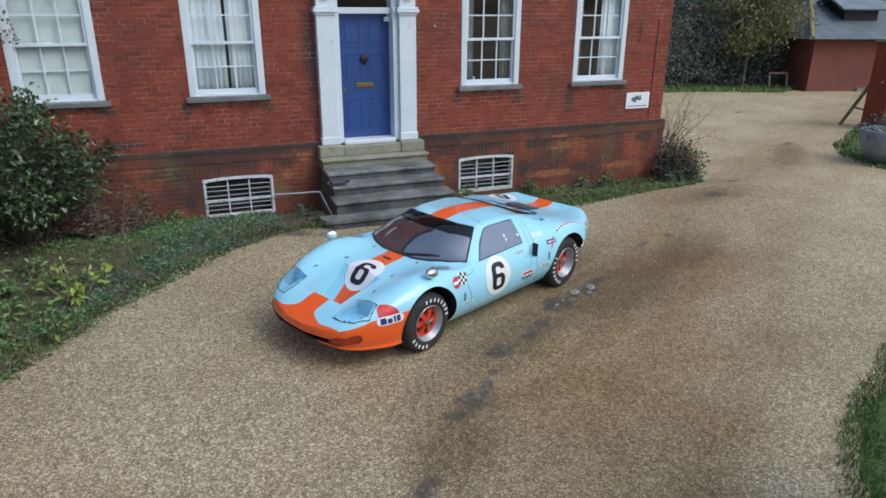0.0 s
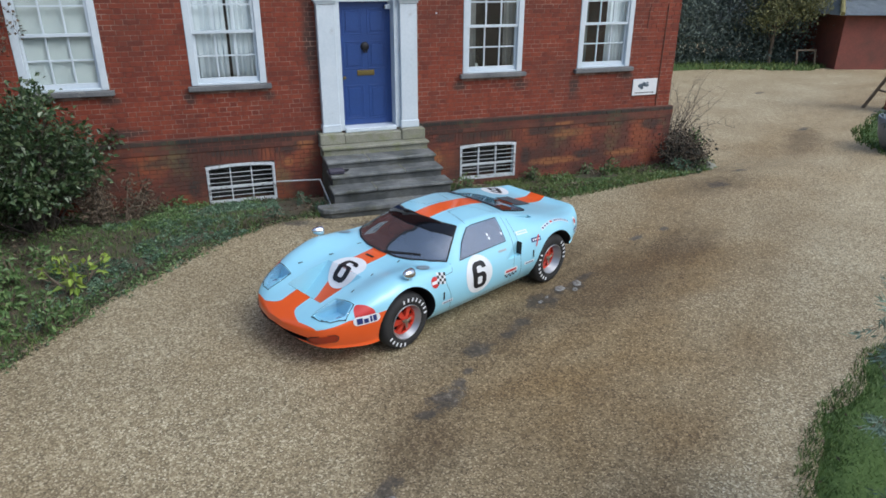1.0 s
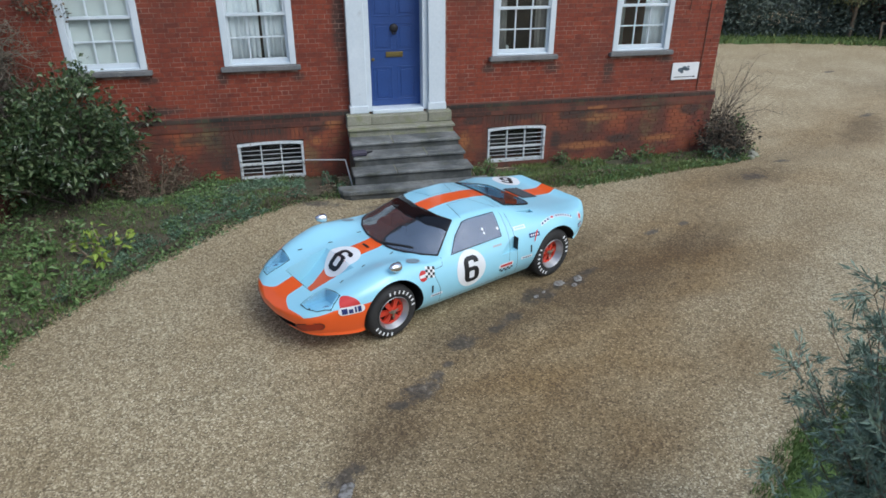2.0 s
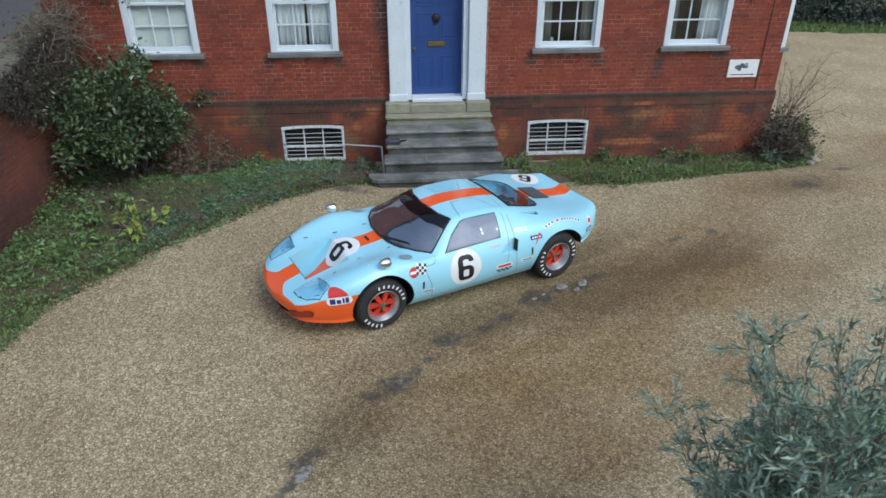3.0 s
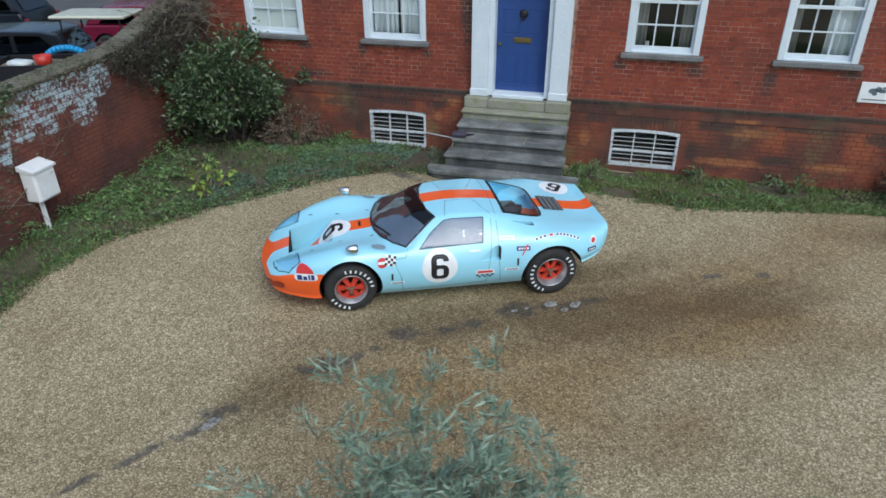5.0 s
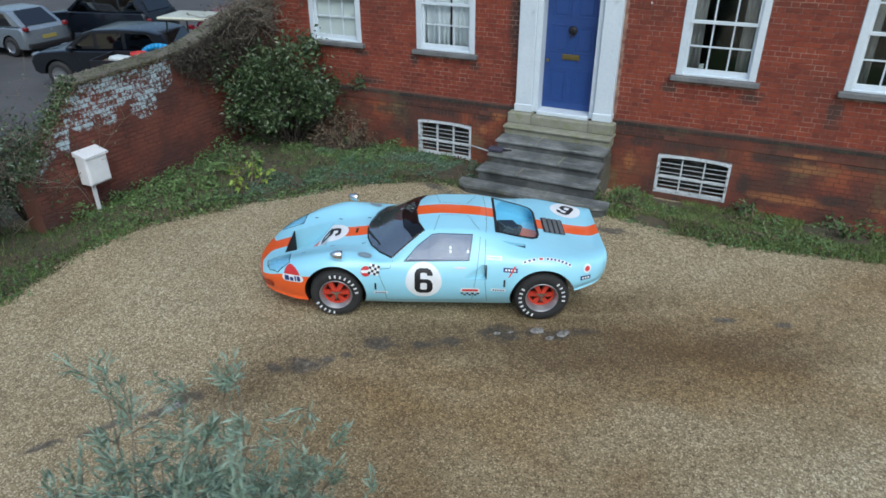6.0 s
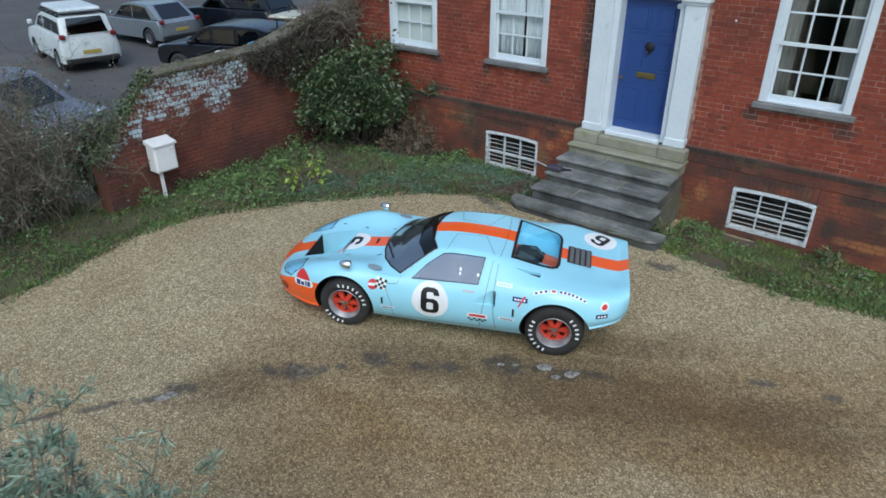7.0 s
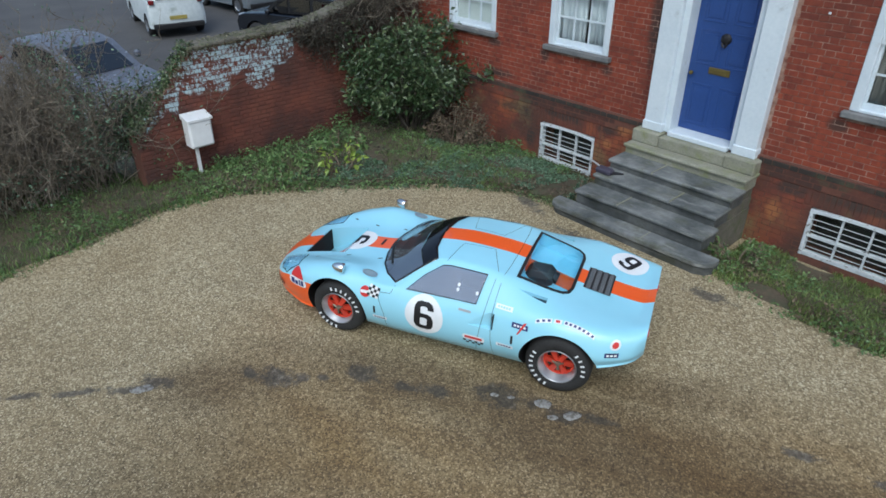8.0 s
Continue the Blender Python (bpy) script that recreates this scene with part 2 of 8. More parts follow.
def worn_stone(name, k):
    """Grey slabs with moss, dark damp and pale scuffs along the treads."""
    m, N, L, B = nodes(name)
    co = place_of(N)
    col = ramp_of(N, L, noise_of(N, L, co, 2.2, 6, 0.65), [(0.32, (0.045, 0.052, 0.052)), (0.50, (0.125, 0.133, 0.132)), (0.68, (0.235, 0.242, 0.236))])
    moss = ramp_of(N, L, noise_of(N, L, co, 3.1, 6, 0.7), [(0.50, grey(0.0)), (0.68, grey(0.75))])
    col = blend(N, L, moss, col, (0.085, 0.088, 0.052))
    long = N.new("ShaderNodeMapping")
    long.inputs["Scale"].default_value = (1.2, 7.0, 7.0)
    L.new(co, long.inputs["Vector"])
    scuff = ramp_of(N, L, noise_of(N, L, long.outputs[0], 1.6, 5, 0.7), [(0.55, grey(0.0)), (0.70, grey(0.85))])
    col = blend(N, L, scuff, col, (0.27, 0.275, 0.26))
    # k below 1 darkens the whole stone for a shaded copy
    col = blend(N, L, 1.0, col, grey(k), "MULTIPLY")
    L.new(col, B.inputs["Base Color"])
    B.inputs["Roughness"].default_value = 0.72
    relief(N, L, B, noise_of(N, L, co, 40.0, 5), 0.4, 0.005)
    return m


# the riser copy is the tread stone darkened to carry the risers' shade
STONE, RISER_STONE = worn_stone("worn_stone", 1.0), worn_stone("shaded_riser_stone", 0.55)
STONE_PALE = surface("sill_stone", (0.17, 0.17, 0.125), (0.31, 0.305, 0.245), 0.8, coarse=2.5, fine=40, bump=0.3, dirt=(0.20, 0.21, 0.11), dirt_at=(0.5, 0.7))
SLATE_SILL = surface("window_sill_stone", (0.10, 0.105, 0.11), (0.2, 0.2, 0.2), 0.8, coarse=3, fine=40, bump=0.4, dirt=(0.30, 0.30, 0.28), dirt_at=(0.6, 0.8))
DOOR_BLUE = surface("door_blue", (0.020, 0.052, 0.19), (0.028, 0.070, 0.245), 0.38, coarse=2, fine=30, bump=0.08, dirt=(0.04, 0.075, 0.25), dirt_at=(0.6, 0.9))
BRASS = plain("old_brass", (0.20, 0.155, 0.055), 0.5, 0.7)
IRON = plain("dark_iron", (0.03, 0.03, 0.035), 0.5, 0.6)
CHIPPED = surface("chipped_white_paint", (0.50, 0.54, 0.56), (0.68, 0.72, 0.75), 0.6, coarse=7, fine=50, bump=0.4, dirt=(0.17, 0.155, 0.13), dirt_at=(0.57, 0.63))
BARS = surface("bar_paint", (0.44, 0.45, 0.45), (0.60, 0.62, 0.62), 0.5, coarse=5, fine=50, bump=0.2, dirt=(0.3, 0.2, 0.13), dirt_at=(0.66, 0.82))
PANE = glass("window_glass", (0.93, 0.97, 0.96))
CURTAIN = surface("white_curtain", (0.60, 0.66, 0.71), (0.78, 0.83, 0.87), 0.9, coarse=3, fine=60, bump=0.1)
DRAPE = surface("grey_drape", (0.16, 0.16, 0.155), (0.27, 0.27, 0.26), 0.9, coarse=3, fine=60, bump=0.1)
BLIND = surface("pale_blind", (0.50, 0.55, 0.55), (0.60, 0.65, 0.65), 0.8, coarse=1, fine=20, bump=0.05)
# near-black plaster: the rooms' lack of light is in its colour
UNLIT_PLASTER = surface("unlit_inner_plaster", (0.024, 0.023, 0.022), (0.038, 0.036, 0.034), 0.9, bump=0.1)
ROOF_SLATE = surface("roof_slate", (0.10, 0.12, 0.14), (0.20, 0.23, 0.25), 0.6, coarse=1.5, fine=15, bump=0.3, dirt=(0.16, 0.17, 0.09), dirt_at=(0.6, 0.8))
WOODY = surface("bark", (0.10, 0.075, 0.05), (0.24, 0.19, 0.14), 0.9, coarse=5, fine=60, bump=0.5)
DRY = surface("dry_twig", (0.11, 0.093, 0.07), (0.235, 0.20, 0.155), 0.9, coarse=3, fine=60, bump=0.2)
# near-black for plates that stand in for unlit duct openings
VOID = plain("unlit_hollow_black", (0.003, 0.003, 0.003), 0.95)
BLACK = plain("black_rubber", (0.012, 0.012, 0.013), 0.55)
TYRE = surface("tyre_rubber", (0.012, 0.012, 0.013), (0.03, 0.03, 0.03), 0.75, coarse=6, fine=60, bump=0.2)
CHROME = plain("chrome", (0.8, 0.8, 0.8), 0.12, 1.0)
ALLOY = plain("polished_alloy", (0.46, 0.47, 0.49), 0.38, 0.9)
RIM_RED = plain("orange_red_paint", (0.56, 0.048, 0.024), 0.35)
DECAL_WHITE = plain("white_vinyl", (0.78, 0.80, 0.82), 0.35)
DECAL_BLACK = plain("black_vinyl", (0.012, 0.012, 0.014), 0.4)
DECAL_RED = plain("red_vinyl", (0.55, 0.03, 0.03), 0.4)
DECAL_NAVY = plain("navy_vinyl", (0.02, 0.035, 0.16), 0.4)
DARK_TRIM = plain("cockpit_black", (0.02, 0.02, 0.022), 0.6)
SCREEN = glass("hazy_perspex", (0.44, 0.50, 0.62), 0.0, 1.42)
SCREEN.node_tree.nodes["Principled BSDF"].inputs["Transmission Weight"].default_value = 0.70
WSCREEN = glass("windscreen_glass", (0.50, 0.56, 0.64), 0.0, 2.9)
WSCREEN.node_tree.nodes["Principled BSDF"].inputs["Transmission Weight"].default_value = 0.96
LAMP_GLASS = glass("lamp_cover_perspex", (0.86, 0.94, 1.0), 0.0, 1.6)
REAR_PANE = glass("blue_tinged_perspex", (0.70, 0.90, 1.0), 0.0, 1.35)
SUNBAND = glass("sun_band_glass", (0.008, 0.008, 0.010))
SUNBAND.node_tree.nodes["Principled BSDF"].inputs["Transmission Weight"].default_value = 0.3
TINT = glass("tinted_glass", (0.05, 0.055, 0.06), 0.0, 1.9)


WORN = ((-0.88, -6.38, 0.30, 0.17, 30), (-0.70, -6.20, 0.14, 0.10, 40), (-1.16, -6.55, 0.16, 0.08, 15), (-0.33, -5.75, 0.25, 0.15, 30), (-0.56, -6.06, 0.10, 0.06, 20), (0.14, -5.55, 0.16, 0.10, 25), (0.38, -5.36, 0.22, 0.11, 30),
        (0.82, -4.97, 0.34, 0.22, 15), (1.12, -4.80, 0.20, 0.13, 20), (1.42, -4.72, 0.34, 0.12, 25), (1.68, -4.52, 0.22, 0.08, 25), (-1.74, -7.28, 0.28, 0.14, 40), (-1.82, -7.52, 0.26, 0.09, 55), (-2.16, -7.92, 0.45, 0.07, 57), (-2.50, -8.35, 0.30, 0.06, 55),
        (6.0, -1.93, 0.36, 0.17, 0), (7.15, -1.24, 0.3, 0.12, 10), (3.15, -3.57, 0.22, 0.09, 30), (3.76, -3.39, 0.18, 0.09, 20), (11.45, 1.3, 0.42, 0.13, 20), (14.5, 6.0, 0.4, 0.14, 20), (-0.2, -2.0, 1.1, 0.14, 3), (1.4, -1.98, 0.4, 0.15, 10), (-1.6, -1.75, 0.55, 0.15, -20))


def gravel_material():
    m, N, L, B = nodes("gravel")
    co = place_of(N)
    v = N.new("ShaderNodeTexVoronoi")
    v.inputs["Scale"].default_value = 74.0
    L.new(co, v.inputs["Vector"])
    s = N.new("ShaderNodeSeparateColor")
    L.new(v.outputs["Color"], s.inputs[0])
    stones = ramp_of(N, L, s.outputs[0], [(0.0, (0.105, 0.082, 0.047)), (0.28, (0.212, 0.169, 0.097)), (0.62, (0.33, 0.272, 0.162)), (0.86, (0.47, 0.405, 0.266)), (1.0, (0.72, 0.65, 0.475))])
    v2 = N.new("ShaderNodeTexVoronoi")
    v2.inputs["Scale"].default_value = 26.0
    L.new(co, v2.inputs["Vector"])
    s2 = N.new("ShaderNodeSeparateColor")
    L.new(v2.outputs["Color"], s2.inputs[0])
    col = blend(N, L, 0.25, stones, ramp_of(N, L, s2.outputs[1], [(0.0, (0.122, 0.095, 0.053)), (0.6, (0.292, 0.236, 0.140)), (1.0, (0.506, 0.441, 0.295))]))
    # damp brown tracks that run along the drive, and paler loose gravel between them
    turn = N.new("ShaderNodeMapping")
    turn.inputs["Rotation"].default_value = (0, 0, radians(-28))
    turn.inputs["Scale"].default_value = (0.16, 0.75, 1.0)
    L.new(co, turn.inputs["Vector"])
    damp = ramp_of(N, L, noise_of(N, L, turn.outputs[0], 1.0, 5, 0.6), [(0.40, grey(0.0)), (0.62, grey(1.0))])
    # the wheel track: a broad brown band that runs from the bush past the car to the far yard
    sep = N.new("ShaderNodeSeparateXYZ")
    L.new(co, sep.inputs[0])
    bend = calc(N, L, "MINIMUM", sep.outputs["X"], 5.0)
    off = calc(N, L, "MULTIPLY_ADD", calc(N, L, "MULTIPLY", bend, bend), -0.045, calc(N, L, "MULTIPLY_ADD", sep.outputs["X"], -0.55, sep.outputs["Y"]))
    off = calc(N, L, "ADD", off, 6.2)
    across = calc(N, L, "MULTIPLY_ADD", noise_of(N, L, turn.outputs[0], 1.6, 4, 0.6), 0.7, off)
    ruts = ramp_of(N, L, calc(N, L, "MULTIPLY_ADD", across, 0.25, 0.65), [(0.12, grey(0.0)), (0.26, grey(0.9)), (0.36, grey(0.1)), (0.46, grey(0.15)), (0.55, grey(0.8)), (0.62, grey(0.15)), (0.72, grey(1.0)), (0.80, grey(0.5)), (0.86, grey(0.9)), (0.94, grey(0.0))])
    off = calc(N, L, "MAXIMUM", calc(N, L, "MULTIPLY", off, 0.50), calc(N, L, "MULTIPLY", off, -0.30))
    lane = calc(N, L, "ADD", calc(N, L, "MULTIPLY", off, -1.0), calc(N, L, "MULTIPLY_ADD", noise_of(N, L, co, 0.8, 5), 0.9, 0.55))
    lane = ramp_of(N, L, lane, [(0.15, grey(0.0)), (0.75, grey(1.0))])
    east = calc(N, L, "MINIMUM", calc(N, L, "MAXIMUM", calc(N, L, "MULTIPLY_ADD", sep.outputs["X"], 0.38, 0.95), 0.12), 1.0)
    east = calc(N, L, "MINIMUM", east, calc(N, L, "MAXIMUM", calc(N, L, "MULTIPLY_ADD", sep.outputs["X"], -0.22, 1.8), 0.5))
    damp = calc(N, L, "MULTIPLY", calc(N, L, "MULTIPLY", calc(N, L, "MULTIPLY_ADD", damp, 0.5, 0.5), lane), east)
    col = blend(N, L, calc(N, L, "MULTIPLY", damp, 0.95), col, blend(N, L, 1.0, col, (0.68, 0.55, 0.37), "MULTIPLY"))
    rutted = calc(N, L, "MULTIPLY", calc(N, L, "MULTIPLY", ruts, east), calc(N, L, "MULTIPLY_ADD", noise_of(N, L, co, 1.7, 6, 0.65), 0.9, 0.05))
    col = blend(N, L, rutted, col, blend(N, L, 1.0, col, (0.70, 0.62, 0.50), "MULTIPLY"))
    # bare wet patches where the gravel has worn through: x, y, length, width, turn
    flat = N.new("ShaderNodeMapping")
    flat.inputs["Scale"].default_value = (1, 1, 0)
    L.new(co, flat.inputs["Vector"])
    total = None
    for px, py, pl, pw, turned in WORN:
        k = N.new("ShaderNodeMapping")
        k.vector_type = "TEXTURE"
        k.inputs["Location"].default_value, k.inputs["Rotation"].default_value, k.inputs["Scale"].default_value = (px, py, 0), (0, 0, radians(turned)), (pl, pw, 1)
        L.new(flat.outputs[0], k.inputs["Vector"])
        far = N.new("ShaderNodeVectorMath")
        far.operation = "LENGTH"
        L.new(k.outputs[0], far.inputs[0])
        total = far.outputs["Value"] if total is None else calc(N, L, "MINIMUM", total, far.outputs["Value"])
    ragged = calc(N, L, "MULTIPLY_ADD", noise_of(N, L, co, 8.0, 8, 0.8), 3.0, calc(N, L, "SUBTRACT", total, 1.5))
    worn = ramp_of(N, L, ragged, [(0.42, grey(1.0)), (0.80, grey(0.0))])
    grit = ramp_of(N, L, noise_of(N, L, co, 22.0, 4, 0.6), [(0.32, (0.040, 0.036, 0.030)), (0.58, (0.11, 0.097, 0.078)), (0.76, (0.34, 0.31, 0.26))])
    col = blend(N, L, calc(N, L, "MULTIPLY", worn, 0.88), col, grit)
    # damp gravel in the yard not dried yet, with the car's shade painted beside it
    damp_shade = None
    # ellipses round the car put its contact shade into the gravel colour
    for px, py, pl, pw, turned in ((0.15, -5.38, 2.0, 0.55, 25), (-1.3, -6.9, 1.0, 0.45, 50), (1.75, -4.72, 2.1, 0.9, 24), (1.75, -3.85, 1.2, 0.40, 35), (3.4, -4.1, 1.4, 0.5, 25), (6.0, -1.9, 1.2, 0.5, 10), (10.5, 0.4, 1.8, 0.5, 40)):
        k = N.new("ShaderNodeMapping")
        k.vector_type = "TEXTURE"
        k.inputs["Location"].default_value, k.inputs["Rotation"].default_value, k.inputs["Scale"].default_value = (px, py, 0), (0, 0, radians(turned)), (pl, pw, 1)
        L.new(flat.outputs[0], k.inputs["Vector"])
        far = N.new("ShaderNodeVectorMath")
        far.operation = "LENGTH"
        L.new(k.outputs[0], far.inputs[0])
        damp_shade = far.outputs["Value"] if damp_shade is None else calc(N, L, "MINIMUM", damp_shade, far.outputs["Value"])
    shade_soak = ramp_of(N, L, calc(N, L, "MULTIPLY_ADD", noise_of(N, L, co, 3.0, 7, 0.7), 1.4, calc(N, L, "SUBTRACT", damp_shade, 0.7)), [(0.35, grey(1.0)), (1.0, grey(0.0))])
    col = blend(N, L, calc(N, L, "MULTIPLY", shade_soak, 0.9), col, blend(N, L, 1.0, col, (0.56, 0.52, 0.47), "MULTIPLY"))
    broad = noise_of(N, L, co, 0.7, 6, 0.6)
    col = blend(N, L, 0.8, col, ramp_of(N, L, broad, [(0.35, (0.76, 0.72, 0.66)), (0.65, (0.97, 0.97, 0.97))]), "MULTIPLY")
    # the yard beyond the house and the edge of the west bed are drier, with more pale chippings
    dry = calc(N, L, "MAXIMUM", calc(N, L, "MULTIPLY_ADD", sep.outputs["X"], 0.16, -0.65), calc(N, L, "MINIMUM", calc(N, L, "MULTIPLY_ADD", sep.outputs["X"], -0.30, -0.45), 0.15))
    dry = calc(N, L, "MINIMUM", calc(N, L, "MAXIMUM", calc(N, L, "MULTIPLY_ADD", noise_of(N, L, co, 1.1, 4), 0.8, calc(N, L, "SUBTRACT", dry, 0.4)), 0.0), 1.0)
    col = blend(N, L, dry, col, blend(N, L, 1.0, col, (1.30, 1.28, 1.26), "MULTIPLY"))
    L.new(col, B.inputs["Base Color"])
    B.inputs["Roughness"].default_value = 0.8
    relief(N, L, B, calc(N, L, "ADD", calc(N, L, "SUBTRACT", 1.0, v.outputs["Distance"]), noise_of(N, L, co, 9.0, 3)), 0.42, 0.008)
    return m


GRAVEL = gravel_material()
PALE_STONE = surface("pale_stone", (0.17, 0.165, 0.15), (0.33, 0.32, 0.30), 0.85, coarse=9, fine=60, bump=0.4, dirt=(0.10, 0.088, 0.07), dirt_at=(0.46, 0.62))
SOIL = surface("bed_soil", (0.045, 0.037, 0.025), (0.105, 0.082, 0.052), 0.95, coarse=3, fine=30, bump=0.6, depth=0.02, dirt=(0.055, 0.065, 0.032), dirt_at=(0.46, 0.64))
TURF = surface("turf", (0.04, 0.075, 0.015), (0.085, 0.14, 0.03), 0.95, coarse=1.2, fine=40, bump=0.6, depth=0.02, dirt=(0.09, 0.08, 0.035), dirt_at=(0.6, 0.78))
ASPHALT = surface("asphalt", (0.054, 0.052, 0.052), (0.096, 0.091, 0.089), 0.8, coarse=0.8, fine=50, bump=0.3)
GRASS = leaf_material("grass_blades", (0.056, 0.10, 0.020), (0.108, 0.175, 0.040), (0.185, 0.255, 0.072), 0.6)
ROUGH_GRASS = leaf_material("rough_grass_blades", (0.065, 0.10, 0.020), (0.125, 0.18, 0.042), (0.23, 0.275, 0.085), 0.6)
WEED = leaf_material("weed_leaves", (0.06, 0.11, 0.035), (0.12, 0.205, 0.065), (0.21, 0.3, 0.11), 0.5)
DARK_WEED = leaf_material("dark_creeper_leaves", (0.030, 0.038, 0.018), (0.062, 0.072, 0.034), (0.115, 0.12, 0.06), 0.6)
IVY = leaf_material("ivy_leaves", (0.055, 0.105, 0.06), (0.11, 0.185, 0.11), (0.2, 0.29, 0.185), 0.4)
LAUREL = leaf_material("laurel_leaves", (0.020, 0.040, 0.014), (0.056, 0.098, 0.038), (0.185, 0.235, 0.115), 0.30)
LIME = leaf_material("yellow_green_leaves", (0.14, 0.22, 0.03), (0.25, 0.34, 0.05), (0.36, 0.44, 0.09), 0.45)
OLIVE = leaf_material("olive_leaves", (0.11, 0.165, 0.115), (0.20, 0.28, 0.205), (0.40, 0.50, 0.39), 0.5)
MOSSY = leaf_material("dry_moss", (0.06, 0.06, 0.04), (0.13, 0.125, 0.08), (0.22, 0.21, 0.14), 0.8)
MOSS_GREEN = leaf_material("moss_green", (0.045, 0.058, 0.020), (0.085, 0.105, 0.038), (0.14, 0.15, 0.06), 0.8)
COPING = surface("coping_stone", (0.065, 0.06, 0.048), (0.17, 0.155, 0.125), 0.9, coarse=3, fine=40, bump=0.4, dirt=(0.09, 0.10, 0.05), dirt_at=(0.48, 0.64))
DARK_VINE = surface("dark_vine", (0.028, 0.024, 0.019), (0.085, 0.07, 0.054), 0.9, coarse=4, fine=50, bump=0.3)
DARK_LEAF = leaf_material("withered_dark_leaves", (0.025, 0.024, 0.018), (0.055, 0.05, 0.036), (0.11, 0.10, 0.07), 0.8)
DEAD = leaf_material("dead_leaves", (0.06, 0.045, 0.03), (0.13, 0.095, 0.062), (0.24, 0.19, 0.125), 0.8)
CONIFER = leaf_material("dark_evergreen", (0.062, 0.088, 0.076), (0.125, 0.16, 0.132), (0.21, 0.25, 0.20), 0.7)
AUTUMN = leaf_material("autumn_leaves", (0.11, 0.125, 0.05), (0.215, 0.22, 0.09), (0.35, 0.325, 0.14), 0.6)

# ---- ground ----
def ground():
    xs = sorted(set([-400, -200, -100, -60, -40, -30, -24] + [round(-20 + 0.5 * i, 2) for i in range(97)] + [34, 44, 60, 100, 200, 400]))
    ys = sorted(set([-400, -200, -100, -60, -40, -26, -18] + [round(-14 + 0.4 * i, 2) for i in range(71)] + [18, 24, 34, 50, 100, 200, 400]))
    verts = []
    for x in xs:
        for y in ys:
            near = smoothstep(30, 12, abs(x)) * smoothstep(30, 14, abs(y))
            verts.append((x, y, ground_z(x, y) + near * (noise.noise((x * 0.7, y * 0.7, 3)) * 0.012 + noise.noise((x * 2.1, y * 2.1, 9)) * 0.006)))
    n = len(ys)
    faces = [(i * n + j, (i + 1) * n + j, (i + 1) * n + j + 1, i * n + j + 1) for i in range(len(xs) - 1) for j in range(n - 1)]
    return tagged(raw("ground", verts, faces, GRAVEL, smooth=True), "tan pea gravel drive with damp brown tracks", "ground", kind="structure")


ground()


def inside(poly, x, y):
    hit = False
    for (x0, y0), (x1, y1) in zip(poly, poly[1:] + poly[:1]):
        if (y0 > y) != (y1 > y) and x < (x1 - x0) * (y - y0) / (y1 - y0) + x0:
            hit = not hit
    return hit


def edge_distance(poly, x, y):
    best = 9.0
    for (x0, y0), (x1, y1) in zip(poly, poly[1:] + poly[:1]):
        dx, dy = x1 - x0, y1 - y0
        t = min(max(((x - x0) * dx + (y - y0) * dy) / (dx * dx + dy * dy), 0), 1)
        best = min(best, math.hypot(x - x0 - t * dx, y - y0 - t * dy))
    return best


def bed(name, poly, material, label, category, swell=0.05, step=0.16):
    """A sheet of soil or turf that swells out of the gravel, with a ragged edge."""
    x0, x1 = min(p[0] for p in poly), max(p[0] for p in poly)
    y0, y1 = min(p[1] for p in poly), max(p[1] for p in poly)
    nx, ny = int((x1 - x0) / step) + 3, int((y1 - y0) / step) + 3
    bm = bmesh.new()
    grid = {}
    for i in range(nx):
        for j in range(ny):
            x, y = x0 + (i - 1) * step, y0 + (j - 1) * step
            d = edge_distance(poly, x, y) * (1 if inside(poly, x, y) else -1) + noise.noise((x * 1.9, y * 1.9, 5)) * 0.12
            rise = -0.04 + (0.04 + swell) * smoothstep(-0.16, 0.3, d)
            if d > -0.35:
                grid[i, j] = bm.verts.new((x, y, ground_z(x, y) + rise + noise.noise((x * 4, y * 4, 1)) * 0.012))
    for i in range(nx - 1):
        for j in range(ny - 1):
            k = [(i, j), (i + 1, j), (i + 1, j + 1), (i, j + 1)]
            if all(q in grid for q in k):
                bm.faces.new([grid[q] for q in k])
    return tagged(part(name, bm, material, smooth=True), label, category, kind="structure")


BED_LEFT = [(-1.15, -0.05), (-1.2, -1.5), (-1.85, -1.6), (-2.6, -2.0), (-3.3, -2.7), (-4.0, -3.4), (-4.5, -4.1), (-4.95, -4.8), (-5.15, -5.7), (-5.1, -7.2),
            (-5.0, -9.0), (-5.6, -12.0), (-8.3, -12.0), (-8.3, -5.8), (-6.05, -5.6), (-6.05, -0.05)]
BED_RIGHT = [(1.02, -0.05), (1.02, -1.35), (1.3, -1.5), (2.0, -1.62), (2.8, -1.72), (3.6, -1.58), (4.6, -1.36), (5.8, -1.1), (6.7, -0.75), (7.2, -0.25), (7.5, 0.6), (7.7, 2.0), (6.4, 2.0), (6.35, -0.05)]
LAWN_NEAR = [(0.8, -9.3), (1.27, -8.5), (1.9, -7.95), (2.4, -7.65), (3.1, -7.4), (3.8, -6.98), (4.4, -6.95), (5.6, -7.3), (7.5, -8.3), (9.0, -10.0), (9.0, -13.0), (1.0, -13.0), (0.6, -11.0)]
LAWN_FAR = [(14.9, 2.0), (13.6, 1.3), (12.4, 0.6), (11.5, -0.3), (10.9, -1.7), (11.4, -3.6), (14.0, -5.0), (22.0, -4.0), (22.0, 2.0), (17.0, 3.2)]
